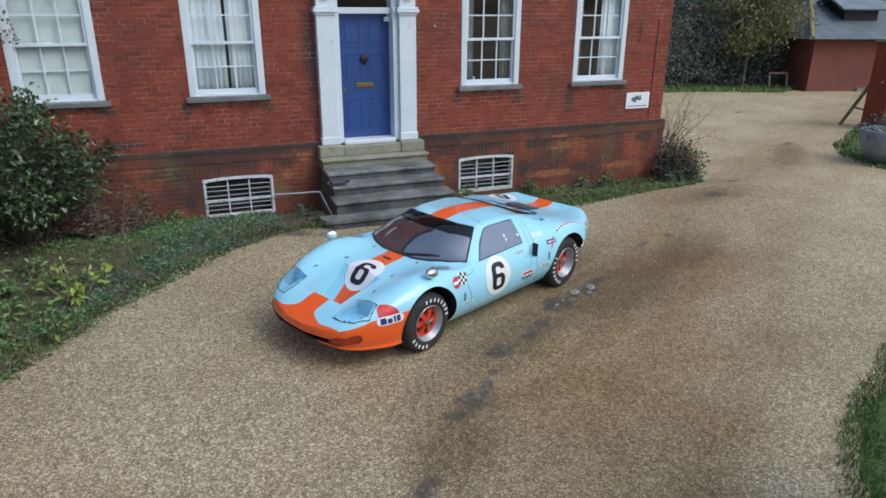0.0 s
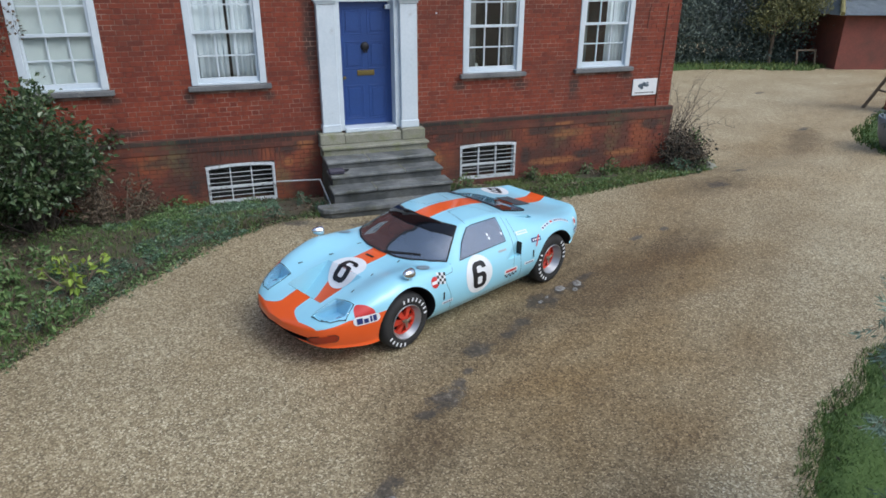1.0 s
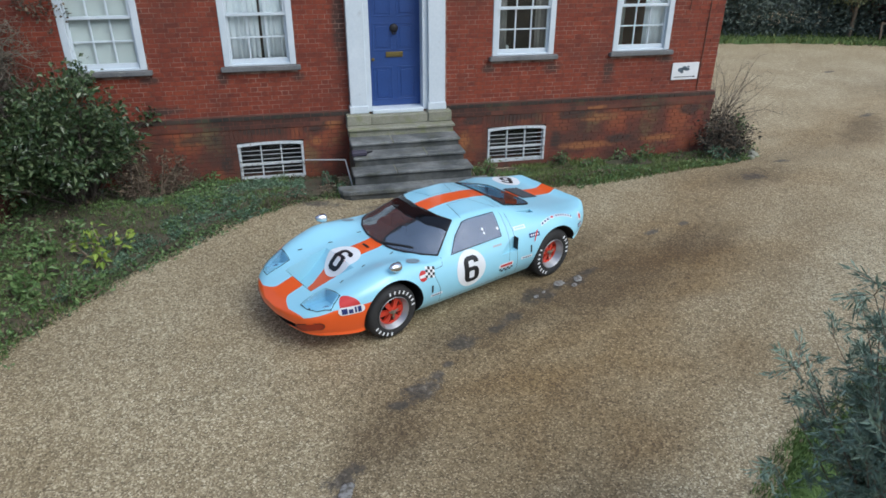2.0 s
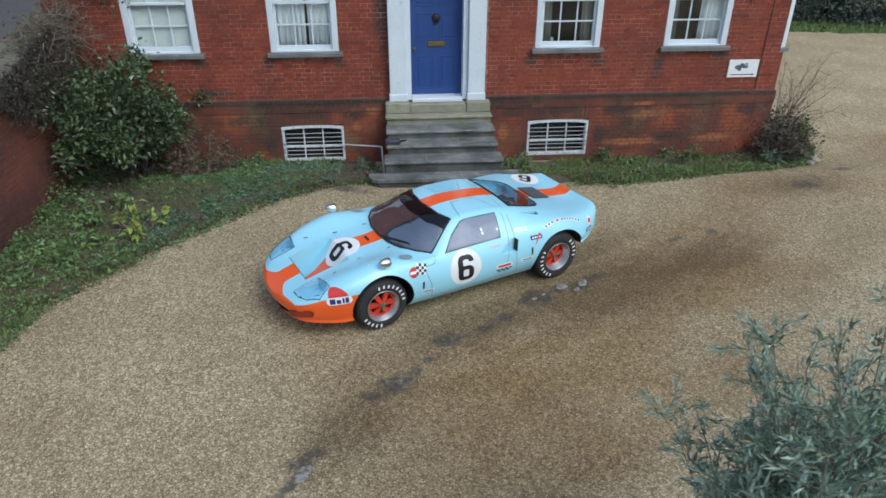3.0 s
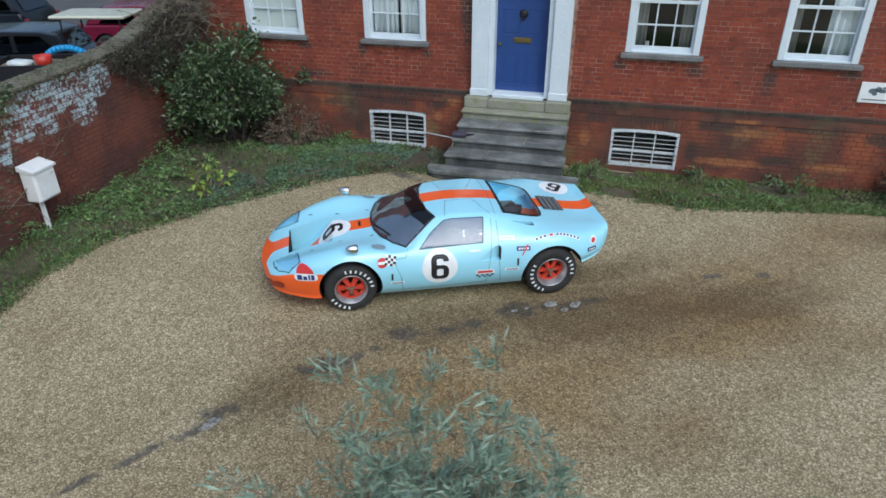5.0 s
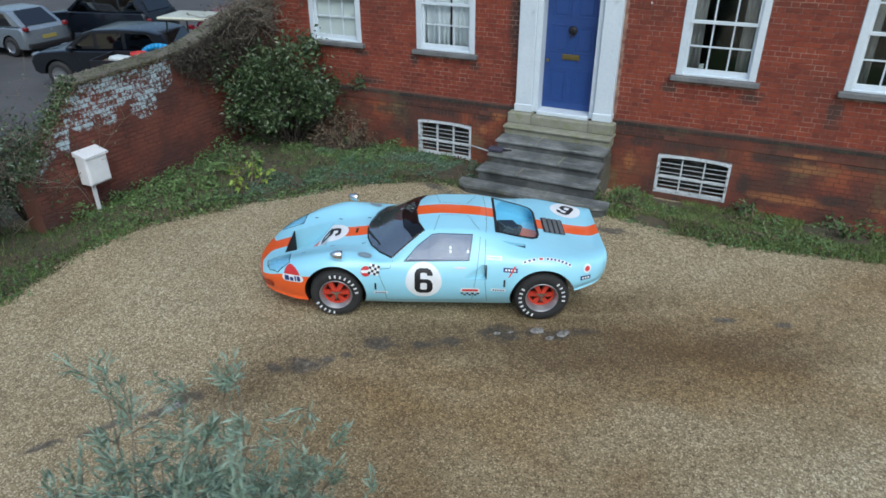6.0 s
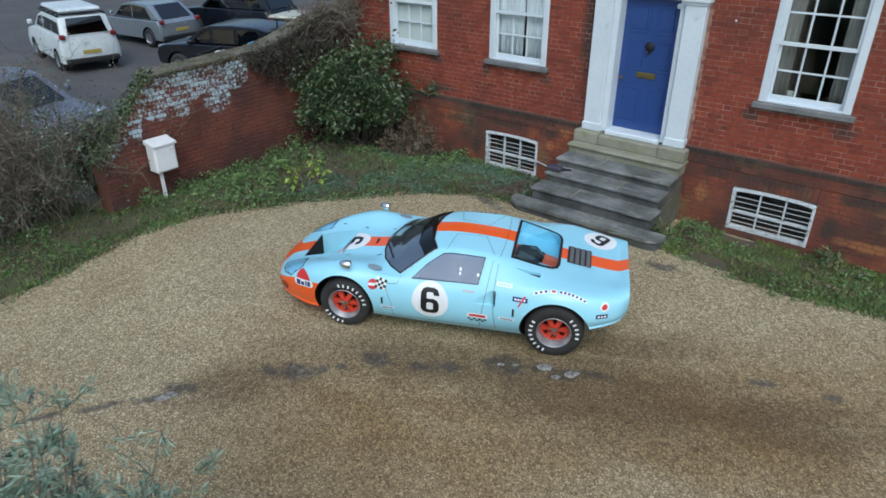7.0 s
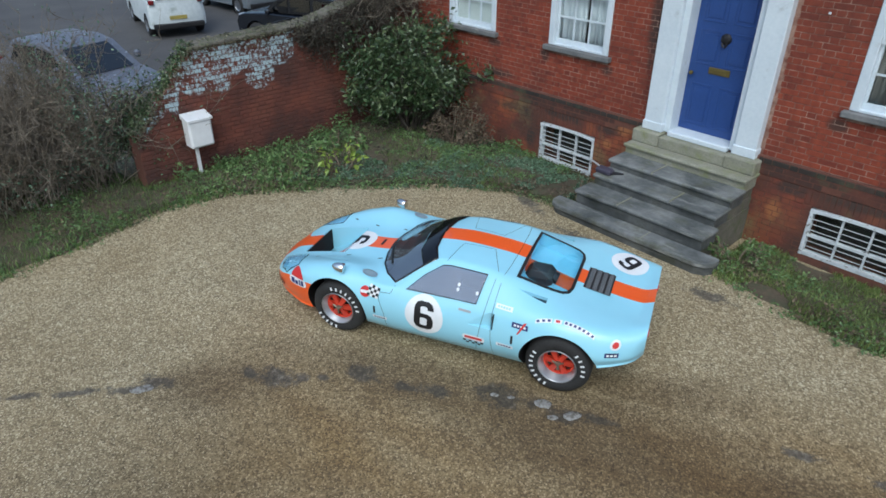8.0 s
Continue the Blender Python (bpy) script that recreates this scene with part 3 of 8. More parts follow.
VERGE_FAR = [(8.0, 12.6), (13.0, 11.8), (17.0, 11.2), (20.5, 9.6), (23.0, 10.6), (20.0, 15.0), (10.0, 17.0), (4.0, 17.0), (4.0, 13.0)]
bed("flower_bed", BED_LEFT, SOIL, "overgrown soil bed along the house wall", "flower bed", 0.07)
bed("grass_bed", BED_RIGHT, SOIL, "weedy grass strip at the foot of the brick house", "flower bed", 0.05)
bed("lawn", LAWN_NEAR, TURF, "green lawn beside the gravel drive", "lawn", 0.06)
bed("lawn", LAWN_FAR, TURF, "green lawn by the far brick pier", "lawn", 0.05, 0.35)
bed("verge", VERGE_FAR, TURF, "green verge under dark trees", "verge", 0.08, 0.5)


def car_park():
    bm = bmesh.new()
    nx, ny = 30, 30
    grid = [[bm.verts.new((-46 + i * 1.264, -12 + j * 1.5, ground_z(-46 + i * 1.264, 0) + 0.02 + 0.01 * noise.noise((i, j, 2)))) for j in range(ny)] for i in range(nx)]
    for i in range(nx - 1):
        for j in range(ny - 1):
            bm.faces.new((grid[i][j], grid[i + 1][j], grid[i + 1][j + 1], grid[i][j + 1]))
    tagged(part("road", bm, ASPHALT), "worn dark asphalt yard behind the garden wall", "car park", kind="structure")


car_park()

# ---- house ----
WIN = {"window_1": (-5.14, -3.99), "window_2": (-2.82, -1.68), "window_3": (1.71, 2.86), "window_4": (4.01, 5.16)}
WIN_LOW, WIN_TOP, WIN_MEET = 1.93, 3.62, 2.72
CELLAR = {"cellar_window_1": (-2.79, -1.69), "cellar_window_2": (1.66, 2.79)}
CELLAR_LOW, CELLAR_TOP = -0.02, 0.66
HOUSE_X0, HOUSE_X1, HOUSE_BACK, EAVES = -6.36, 6.21, 9.0, 6.6
DOOR_X, DOOR_LOW, DOOR_TOP = (-0.53, 0.52), 1.05, 3.75
PLINTH_TOP = 1.12


def pierced(bm, u0, u1, v0, v1, holes, front, back, at):
    """A wall slab with openings right through it; at(u, v, w) places a point."""
    us = sorted({u0, u1, *[h[0] for h in holes], *[h[1] for h in holes]})
    vs = sorted({v0, v1, *[min(max(h[2], v0), v1) for h in holes], *[min(max(h[3], v0), v1) for h in holes]})
    full = {}
    for i in range(len(us) - 1):
        for j in range(len(vs) - 1):
            cu, cv = (us[i] + us[i + 1]) / 2, (vs[j] + vs[j + 1]) / 2
            full[i, j] = not any(h[0] < cu < h[1] and h[2] < cv < h[3] for h in holes)
    def quad(*pts):
        bm.faces.new([bm.verts.new(at(*p)) for p in pts])
    for (i, j), solid in full.items():
        if not solid:
            continue
        a, b, c, d = us[i], us[i + 1], vs[j], vs[j + 1]
        quad((a, c, front), (b, c, front), (b, d, front), (a, d, front))
        quad((b, c, back), (a, c, back), (a, d, back), (b, d, back))
        for di, dj, p, q in ((-1, 0, (a, d), (a, c)), (1, 0, (b, c), (b, d)), (0, -1, (a, c), (b, c)), (0, 1, (b, d), (a, d))):
            if not full.get((i + di, j + dj), False):
                quad((*p, front), (*p, back), (*q, back), (*q, front))
    bmesh.ops.remove_doubles(bm, verts=bm.verts, dist=1e-4)
    bmesh.ops.recalc_face_normals(bm, faces=bm.faces)


HOLES = [(a, b, WIN_LOW, WIN_TOP) for a, b in WIN.values()] + [(*DOOR_X, DOOR_LOW, DOOR_TOP)]
bm = bmesh.new()
pierced(bm, HOUSE_X0, HOUSE_X1, PLINTH_TOP, EAVES, HOLES, 0.005, 0.36, lambda u, v, w: (u, w, v))
WALL = tagged(part("wall_front", bm, MORTAR), "red brick house front with pale lime joints", "wall", kind="structure")
bm = bmesh.new()
pierced(bm, HOUSE_X0, HOUSE_X1 + 0.06, -0.4, PLINTH_TOP, [(a, b, CELLAR_LOW, CELLAR_TOP) for a, b in CELLAR.values()] + [(*DOOR_X, DOOR_LOW, DOOR_TOP)], -0.054, 0.36, lambda u, v, w: (u, w, v))
PLINTH = tagged(part("plinth", bm, MORTAR_DARK), "blackened and mossy red brick plinth", "wall", kind="structure")

# the other walls, floor, ceiling and roof close the house
bm = boxes((HOUSE_X1 - 0.35, HOUSE_X1, 0.36, HOUSE_BACK, -0.4, EAVES))
tagged(part("wall_east", bm, RED), "red brick side wall of the house", "wall", kind="structure")
tagged(part("wall_west", boxes((HOUSE_X0, HOUSE_X0 + 0.35, 0.36, HOUSE_BACK, -0.4, EAVES)), RED), "red brick side wall of the house", "wall", kind="structure")
tagged(part("wall_back", boxes((HOUSE_X0, HOUSE_X1, HOUSE_BACK, HOUSE_BACK + 0.35, -0.4, EAVES)), RED), "red brick back wall of the house", "wall", kind="structure")
tagged(part("floor", boxes((HOUSE_X0 + 0.35, HOUSE_X1 - 0.35, 0.36, HOUSE_BACK, 0.95, 1.05)), UNLIT_PLASTER), "wooden floor inside the house, near-black for an unlit room", "floor", kind="structure")
tagged(part("ceiling", boxes((HOUSE_X0 + 0.35, HOUSE_X1 - 0.35, 0.36, HOUSE_BACK, 3.9, 4.0)), UNLIT_PLASTER), "plaster ceiling inside the house, near-black for an unlit room", "ceiling", kind="structure")
bm = bmesh.new()
rx0, rx1, ry0, ry1 = HOUSE_X0 - 0.35, HOUSE_X1 + 0.35, -0.35, HOUSE_BACK + 0.7
v = [bm.verts.new(p) for p in ((rx0, ry0, EAVES), (rx1, ry0, EAVES), (rx1, ry1, EAVES), (rx0, ry1, EAVES), (rx0 + 4.6, 4.5, EAVES + 3), (rx1 - 4.6, 4.5, EAVES + 3))]
for f in ((0, 1, 5, 4), (1, 2, 5), (2, 3, 4, 5), (3, 0, 4), (3, 2, 1, 0)):
    bm.faces.new([v[i] for i in f])
tagged(part("roof", bm, ROOF_SLATE), "hipped grey slate house roof", "roof", kind="structure")
bm = bmesh.new()
tagged(part("wall_inner", boxes((HOUSE_X0 + 0.35, HOUSE_X1 - 0.35, 4.6, 4.7, 1.05, 3.9), (-1.3, -1.2, 0.5, 4.6, 1.05, 3.9), (1.2, 1.3, 0.5, 4.6, 1.05, 3.9)), UNLIT_PLASTER), "plaster walls inside the house, near-black for an unlit room", "wall", kind="structure")


def sash_window(name, x0, x1, dressing):
    w = thing(name, "white painted timber sash window with " + dressing, "window", kind="structure")
    f = 0.105
    for nm, d in (("frame_side", (x0, x0 + f, -0.012, 0.13, WIN_LOW, WIN_TOP)), ("frame_side", (x1 - f, x1, -0.012, 0.13, WIN_LOW, WIN_TOP)),
                  ("frame_head", (x0 + f, x1 - f, -0.010, 0.13, WIN_TOP - 0.08, WIN_TOP))):
        part(nm, boxes(d, bevel=0.008), WHITE, w)
    part("window_sill", boxes((x0 - 0.06, x1 + 0.07, -0.085, 0.05, WIN_LOW - 0.085, WIN_LOW - 0.004), bevel=0.012), SLATE_SILL, w, "weathered grey stone sill")
    part("sub_sill", boxes((x0 + f, x1 - f, -0.006, 0.10, WIN_LOW - 0.003, WIN_LOW + 0.028), bevel=0.005), WHITE, w)
    a, b = x0 + f, x1 - f
    for nm, z0, z1, y, rows in (("lower_sash", WIN_LOW + 0.028, WIN_MEET + 0.025, 0.055, 2), ("upper_sash", WIN_MEET - 0.02, WIN_TOP - 0.08, 0.015, 2)):
        low = 0.075 if nm == "lower_sash" else 0.045
        high = 0.045
        dims = [(a, a + 0.035, y, y + 0.038, z0, z1), (b - 0.035, b, y, y + 0.038, z0, z1), (a + 0.035, b - 0.035, y, y + 0.037, z0, z0 + low), (a + 0.035, b - 0.035, y, y + 0.037, z1 - high, z1)]
        s = part(nm, boxes(*dims, bevel=0.003), WHITE, w)
        gx0, gx1, gz0, gz1 = a + 0.035, b - 0.035, z0 + low, z1 - high
        for k in (1, 2):
            gx = gx0 + (gx1 - gx0) * k / 3
            part("glazing_bar", boxes((gx - 0.011, gx + 0.011, y + 0.004, y + 0.032, gz0, gz1)), WHITE, s)
        gz = (gz0 + gz1) / 2
        part("glazing_bar", boxes((gx0, gx1, y + 0.005, y + 0.031, gz - 0.011, gz + 0.011)), WHITE, s)
        for k in range(3):
            for r in range(rows):
                pa, pb = gx0 + (gx1 - gx0) * k / 3, gx0 + (gx1 - gx0) * (k + 1) / 3
                za, zb = gz0 + (gz1 - gz0) * r / rows, gz0 + (gz1 - gz0) * (r + 1) / rows
                lean = random.uniform(-0.0012, 0.0012)
                bm = bmesh.new()
                box(bm, pa, pb, y + 0.017, y + 0.020, za, zb)
                for vv in bm.verts:
                    vv.co.y += lean * (1 if vv.co.z > (za + zb) / 2 else -1)
                p = part("pane", bm, PANE, s)
                p.visible_shadow = False
    return w


def curtain(x0, x1, z0, z1, y, material, label, folds, deep=0.014):
    """A hanging cloth with soft upright folds."""
    n, verts, faces = folds * 8, [], []
    for i in range(n + 1):
        x = x0 + (x1 - x0) * i / n
        d = deep * math.sin(2 * math.pi * folds * i / n + 0.6 * math.sin(i * 0.37)) + 0.3 * deep * math.sin(i * 1.9)
        verts += [(x, y + d * 1.2, z0), (x + 0.01 * math.sin(i), y + d, (z0 + z1) / 2), (x, y + d * 0.7, z1)]
    for i in range(n):
        for j in range(2):
            k = i * 3 + j
            faces.append((k, k + 3, k + 4, k + 1))
    ob = raw("curtain", verts, faces, material, smooth=True)
    mod = ob.modifiers.new("thick", "SOLIDIFY")
    mod.thickness = 0.004
    return tagged(ob, label, "curtain")


sash_window("window_1", *WIN["window_1"], "a drawn pale blind")
sash_window("window_2", *WIN["window_2"], "white net curtains behind")
sash_window("window_3", *WIN["window_3"], "dark room behind")
sash_window("window_4", *WIN["window_4"], "dark room behind")
tagged(part("roller_blind", boxes((-5.03, -4.10, 0.11, 0.116, 1.98, 3.6)), BLIND), "pale roller blind drawn down behind the window", "blind")
curtain(-2.72, -2.22, 1.97, 3.6, 0.14, CURTAIN, "white curtain drawn across the window", 5)
curtain(-2.17, -1.78, 1.97, 3.6, 0.14, CURTAIN, "white curtain drawn across the window", 5)
curtain(1.80, 2.02, 1.97, 3.6, 0.17, DRAPE, "grey curtain held at the side of the window", 3)
curtain(2.54, 2.78, 1.97, 3.6, 0.16, DRAPE, "grey curtain held at the side of the window", 3)
curtain(4.10, 4.28, 1.97, 3.6, 0.17, DRAPE, "grey curtain held at the side of the window", 3)
curtain(4.66, 5.06, 1.97, 3.6, 0.15, CURTAIN, "white curtain half drawn across the window", 4)
# things that stand on the inner sills
for bx, bw in ((1.86, 0.22), (4.16, 0.12)):
    tagged(part("box_file", boxes((bx, bx + bw, 0.20, 0.28, 1.96, 2.07), bevel=0.006), BLIND), "pale papers lying on the inner window sill", "papers")


def cellar_window(name, x0, x1):
    w = thing(name, "low white barred cellar window in the brick plinth", "window", kind="structure")
    f, rise = 0.042, 0.03
    z0, z1 = CELLAR_LOW, CELLAR_TOP
    mid = (x0 + x1) / 2
    def arch(x, top):
        return top - rise * ((x - mid) / ((x1 - x0) / 2)) ** 2
    n = 12
    xs = [x0 + (x1 - x0) * i / n for i in range(n + 1)]
    bm = bmesh.new()
    prism(bm, [(x0, z1 - rise - 0.06)] + [(x, arch(x, z1)) for x in xs] + [(x1, z1 - rise - 0.06)] + [(x, arch(x, z1) - 0.045) for x in xs[::-1][1:-1]], -0.075, 0.04, "y")
    part("frame_head", bm, CHIPPED, w)
    for a in (x0, x1 - f):
        part("frame_side", boxes((a, a + f, -0.072, 0.04, z0, z1 - rise - 0.055), bevel=0.006), CHIPPED, w)
    part("frame_foot", boxes((x0 + f, x1 - f, -0.06, 0.04, z0, z0 + 0.05), bevel=0.006), CHIPPED, w)
    for k in (1, 2):
        x = x0 + f + (x1 - x0 - 2 * f) * k / 3
        part("glazing_bar", boxes((x - 0.010, x + 0.010, -0.03, 0.02, z0 + 0.05, z1 - 0.08)), CHIPPED, w)
    part("meeting_rail", boxes((x0 + f, x1 - f, -0.034, 0.02, z0 + 0.26, z0 + 0.295)), CHIPPED, w)
    for k in range(7):
        z = z0 + 0.072 + k * 0.078
        if abs(z - z0 - 0.275) < 0.02:
            continue
        bm = bmesh.new()
        tube(bm, (x0 + 0.02, -0.085, z + 0.004 * math.sin(k * 3)), (x1 - 0.02, -0.085, z), 0.0052, n=6)
        part("iron_bar", bm, BARS, w)
    part("pane", boxes((x0 + f, x1 - f, 0.0, 0.004, z0 + 0.05, z1 - 0.06)), PANE, w).visible_shadow = False
    # black panel stands in for the unlit cellar behind the pane
    part("dark_recess", boxes((x0 + 0.02, x1 - 0.02, 0.30, 0.34, z0 + 0.01, z1)), DARK_TRIM, w)


for nm, (a, b) in CELLAR.items():
    cellar_window(nm, a, b)

# ---- doorway ----
DOOR_Y = 0.17
door = thing("door_1", "closed blue panelled front door with brass letter plate", "door", kind="structure")
part("leaf", boxes((-0.455, 0.445, DOOR_Y, DOOR_Y + 0.05, 1.12, 3.14)), DOOR_BLUE, door)
for px0, px1 in ((-0.375, -0.045), (0.04, 0.365)):
    for pz0, pz1 in ((1.22, 1.80), (2.06, 2.52), (2.62, 3.04)):
        # a sunk margin round a raised field
        for d in ((px0, px1, DOOR_Y - 0.006, DOOR_Y + 0.002, pz0, pz0 + 0.022), (px0, px1, DOOR_Y - 0.006, DOOR_Y + 0.002, pz1 - 0.022, pz1),
                  (px0, px0 + 0.022, DOOR_Y - 0.006, DOOR_Y + 0.002, pz0 + 0.022, pz1 - 0.022), (px1 - 0.022, px1, DOOR_Y - 0.006, DOOR_Y + 0.002, pz0 + 0.022, pz1 - 0.022)):
            part("panel_moulding", boxes(d, bevel=0.004), DOOR_BLUE, door)
        part("panel", boxes((px0 + 0.055, px1 - 0.055, DOOR_Y - 0.007, DOOR_Y + 0.002, pz0 + 0.055, pz1 - 0.055), bevel=0.008), DOOR_BLUE, door)
part("letter_plate", boxes((-0.155, 0.145, DOOR_Y - 0.020, DOOR_Y - 0.002, 1.955, 2.045), bevel=0.006), BRASS, door, "tarnished brass letter plate")
part("letter_flap", boxes((-0.115, 0.105, DOOR_Y - 0.026, DOOR_Y - 0.019, 1.975, 2.025), bevel=0.004), BRASS, door)
bm = bmesh.new()
lathe(bm, [(0.0, -0.040), (0.035, -0.036), (0.06, -0.026), (0.075, -0.008), (0.075, 0.0)], 16)
tube(bm, (-0.04, -0.03, -0.05), (-0.01, -0.04, -0.10), 0.012, n=6)
tube(bm, (0.04, -0.03, -0.05), (0.01, -0.04, -0.10), 0.012, n=6)
bmesh.ops.transform(bm, matrix=Matrix.Translation((-0.005, DOOR_Y, 2.43)), verts=bm.verts)
part("knocker", bm, IRON, door, "dark iron ring knocker")
bm = bmesh.new()
lathe(bm, [(0.0, -0.07), (0.025, -0.065), (0.03, -0.05), (0.015, -0.03), (0.012, 0.0)], 12)
bmesh.ops.transform(bm, matrix=Matrix.Translation((-0.385, DOOR_Y, 1.93)), verts=bm.verts)
part("door_knob", bm, BRASS, door)

case = thing("door_surround", "white painted timber door case with flat pilasters", "door frame", kind="structure")
for s, xa, xb in (("pilaster", -0.835, -0.545), ("pilaster", 0.535, 0.83)):
    p = part(s, boxes((xa, xb, -0.13, 0.05, 1.075, 3.12), bevel=0.008), WHITE, case)
    part("pilaster_foot", boxes((xa - 0.015, xb + 0.015, -0.148, 0.05, 1.075, 1.20), bevel=0.008), WHITE, p)
    for k, (za, zb, out) in enumerate(((3.12, 3.16, 0.02), (3.16, 3.21, 0.045), (3.21, 3.25, 0.03))):
        part("capital", boxes((xa - out, xb + out, -0.13 - out, 0.05, za, zb), bevel=0.006), WHITE, p)
    part("upper_block", boxes((xa + 0.01, xb - 0.01, -0.12, 0.05, 3.25, 3.80), bevel=0.006), WHITE, p)
    part("rosette", lathe(bmesh.new(), [(0.0, -0.155), (0.04, -0.15), (0.075, -0.135), (0.08, -0.118)], 14), WHITE, p).location = ((xa + xb) / 2, 0, 3.40)
part("jamb", boxes((-0.545, -0.455, -0.06, 0.26, 1.075, 3.24), bevel=0.006), WHITE, case)
part("jamb", boxes((0.445, 0.535, -0.06, 0.26, 1.075, 3.24), bevel=0.006), WHITE, case)
part("transom", boxes((-0.455, 0.445, 0.06, 0.26, 3.14, 3.24), bevel=0.008), WHITE, case)
part("jamb_upper", boxes((-0.545, -0.455, 0.0, 0.26, 3.24, 3.80)), WHITE, case)
part("jamb_upper", boxes((0.445, 0.535, 0.0, 0.26, 3.24, 3.80)), WHITE, case)
part("fanlight_pane", boxes((-0.455, 0.445, 0.18, 0.186, 3.24, 3.72)), PANE, case).visible_shadow = False
part("entablature", boxes((-0.95, 0.99, -0.22, 0.0, 3.80, 4.05), (-1.05, 1.09, -0.34, 0.0, 4.05, 4.16), bevel=0.015), WHITE, case)

cctv = thing("security_camera", "small white security camera under the door head", "camera")
part("body", boxes((0.345, 0.445, 0.08, 0.15, 3.02, 3.09), bevel=0.012), WHITE, cctv)
part("lens", boxes((0.330, 0.347, 0.095, 0.135, 3.035, 3.075), bevel=0.004), DECAL_BLACK, cctv)
part("bracket", boxes((0.405, 0.44, 0.11, 0.168, 3.085, 3.138)), WHITE, cctv)

# ---- steps: worn stone treads ----
steps = thing("front_steps", "worn grey stone steps up to the blue door", "steps", kind="structure")
TREADS = ((0.265, -1.75, -1.235, 1.235), (0.45, -1.485, -0.983, 0.994), (0.605, -1.147, -0.938, 0.948), (0.743, -0.80, -0.933, 0.946), (0.89, -0.445, -0.936, 0.938))


def tread(z, y0, x0, x1, y1, joints, material, nosing=0.045):
    """One step: a riser block under slabs that stand a little proud, with joints and worn edges."""
    cuts = [x0] + joints + [x1]
    low = ground_z(0, y0) - 0.1 if z < 0.30 else z - 0.2
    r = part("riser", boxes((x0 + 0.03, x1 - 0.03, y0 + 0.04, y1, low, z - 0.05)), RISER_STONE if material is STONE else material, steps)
    for a, b in zip(cuts, cuts[1:]):
        bm = boxes((a + 0.003, b - 0.003, y0, y1, z - nosing - 0.008, z), bevel=0.014)
        for vv in bm.verts:
            vv.co.z += 0.005 * noise.noise((vv.co.x * 2, vv.co.y * 3, z * 7))
            vv.co.y += 0.008 * noise.noise((vv.co.x * 3, z * 5, 2)) if vv.co.y < y0 + 0.05 else 0
        part("slab", bm, material, steps)
    for j in joints:
        part("joint", boxes((j - 0.007, j + 0.007, y0 + 0.012, y1, z - 0.03, z + 0.0025)), STONE_PALE, steps)


ends = [t[1] for t in TREADS[1:]] + [0.0]
for (z, y0, x0, x1), y1, joints in zip(TREADS, ends, ([0.35], [-0.28], [0.29], [-0.22], [])):
    if z < 0.30:
        # the bottom step is one wide slab with rounded corners
        low = ground_z(0, y0) - 0.1
        outline = [(x0 + 0.16, y0), (0.35, y0 - 0.01), (x1 - 0.18, y0), (x1 - 0.05, y0 + 0.06), (x1, y0 + 0.16), (x1, y1 + 0.02), (x0, y1 + 0.02), (x0, y0 + 0.15), (x0 + 0.05, y0 + 0.05)]
        bm = bmesh.new()
        prism(bm, [(a * 0.985, b + 0.03) for a, b in outline], low, z - 0.07)
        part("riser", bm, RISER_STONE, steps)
        bm = bmesh.new()
        prism(bm, outline, z - 0.075, z)
        bmesh.ops.bevel(bm, geom=[e for e in bm.edges], offset=0.012, segments=1, affect="EDGES")
        part("slab", bm, STONE, steps)
        part("joint", boxes((0.272, 0.286, y0 + 0.004, y1, z - 0.03, z + 0.0025)), STONE_PALE, steps)
    else:
        tread(z, y0, x0, x1, max(y1 + 0.06, y0 + 0.2), joints, STONE if z < 0.8 else STONE_PALE)
part("core", boxes((-0.90, 0.91, -1.42, 0.0, -0.1, 0.38), (-0.89, 0.90, -1.08, 0.0, 0.38, 0.54), (-0.88, 0.89, -0.73, 0.0, 0.54, 0.69)), COPING, steps, "dark rubble side of the steps")
for a, b in ((-0.925, -0.505), (0.495, 0.92)):
    part("plinth_block", boxes((a, b, -0.26, 0.0, 0.89, 1.073), bevel=0.014), STONE_PALE, steps, "pale lichened stone block")
part("upper_slab", boxes((-0.502, 0.492, -0.245, 0.0, 0.89, 1.045), bevel=0.012), STONE_PALE, steps)
part("threshold", boxes((-0.455, 0.445, -0.12, 0.23, 1.045, 1.118), bevel=0.012), WHITE, steps, "white painted threshold")

rail = thing("pipe_rail", "thin pale pipe from the cellar window to the steps", "pipe")
bm = bmesh.new()
tube(bm, (-1.68, -0.10, 0.30), (-1.02, -0.55, 0.40), 0.013, n=8)
part("pipe", bm, BARS, rail)
bm = bmesh.new()
tube(bm, (-1.02, -0.55, 0.40), (-0.985, -1.30, 0.17), 0.012, n=8)
part("brace", bm, BARS, rail)
scraper = thing("boot_scraper", "dark boot brush lying on the stone step", "boot scraper")
part("block", boxes((-0.95, -0.70, -1.08, -0.94, 0.607, 0.685), bevel=0.02), plain("purple_grey", (0.05, 0.045, 0.07), 0.6), scraper)
bm = bmesh.new()
tube(bm, (-0.72, -1.0, 0.645), (-0.60, -0.88, 0.622), 0.022, 0.012, n=8)
part("grip", bm, IRON, scraper)

# ---- sign, pipes and fittings on the front ----
sign = thing("wall_sign", "white wall sign with a dark sketch and an arrow", "sign")
part("board", boxes((5.29, 5.85, -0.024, -0.002, 1.36, 1.675), bevel=0.004), DECAL_WHITE, sign)
bm = bmesh.new()
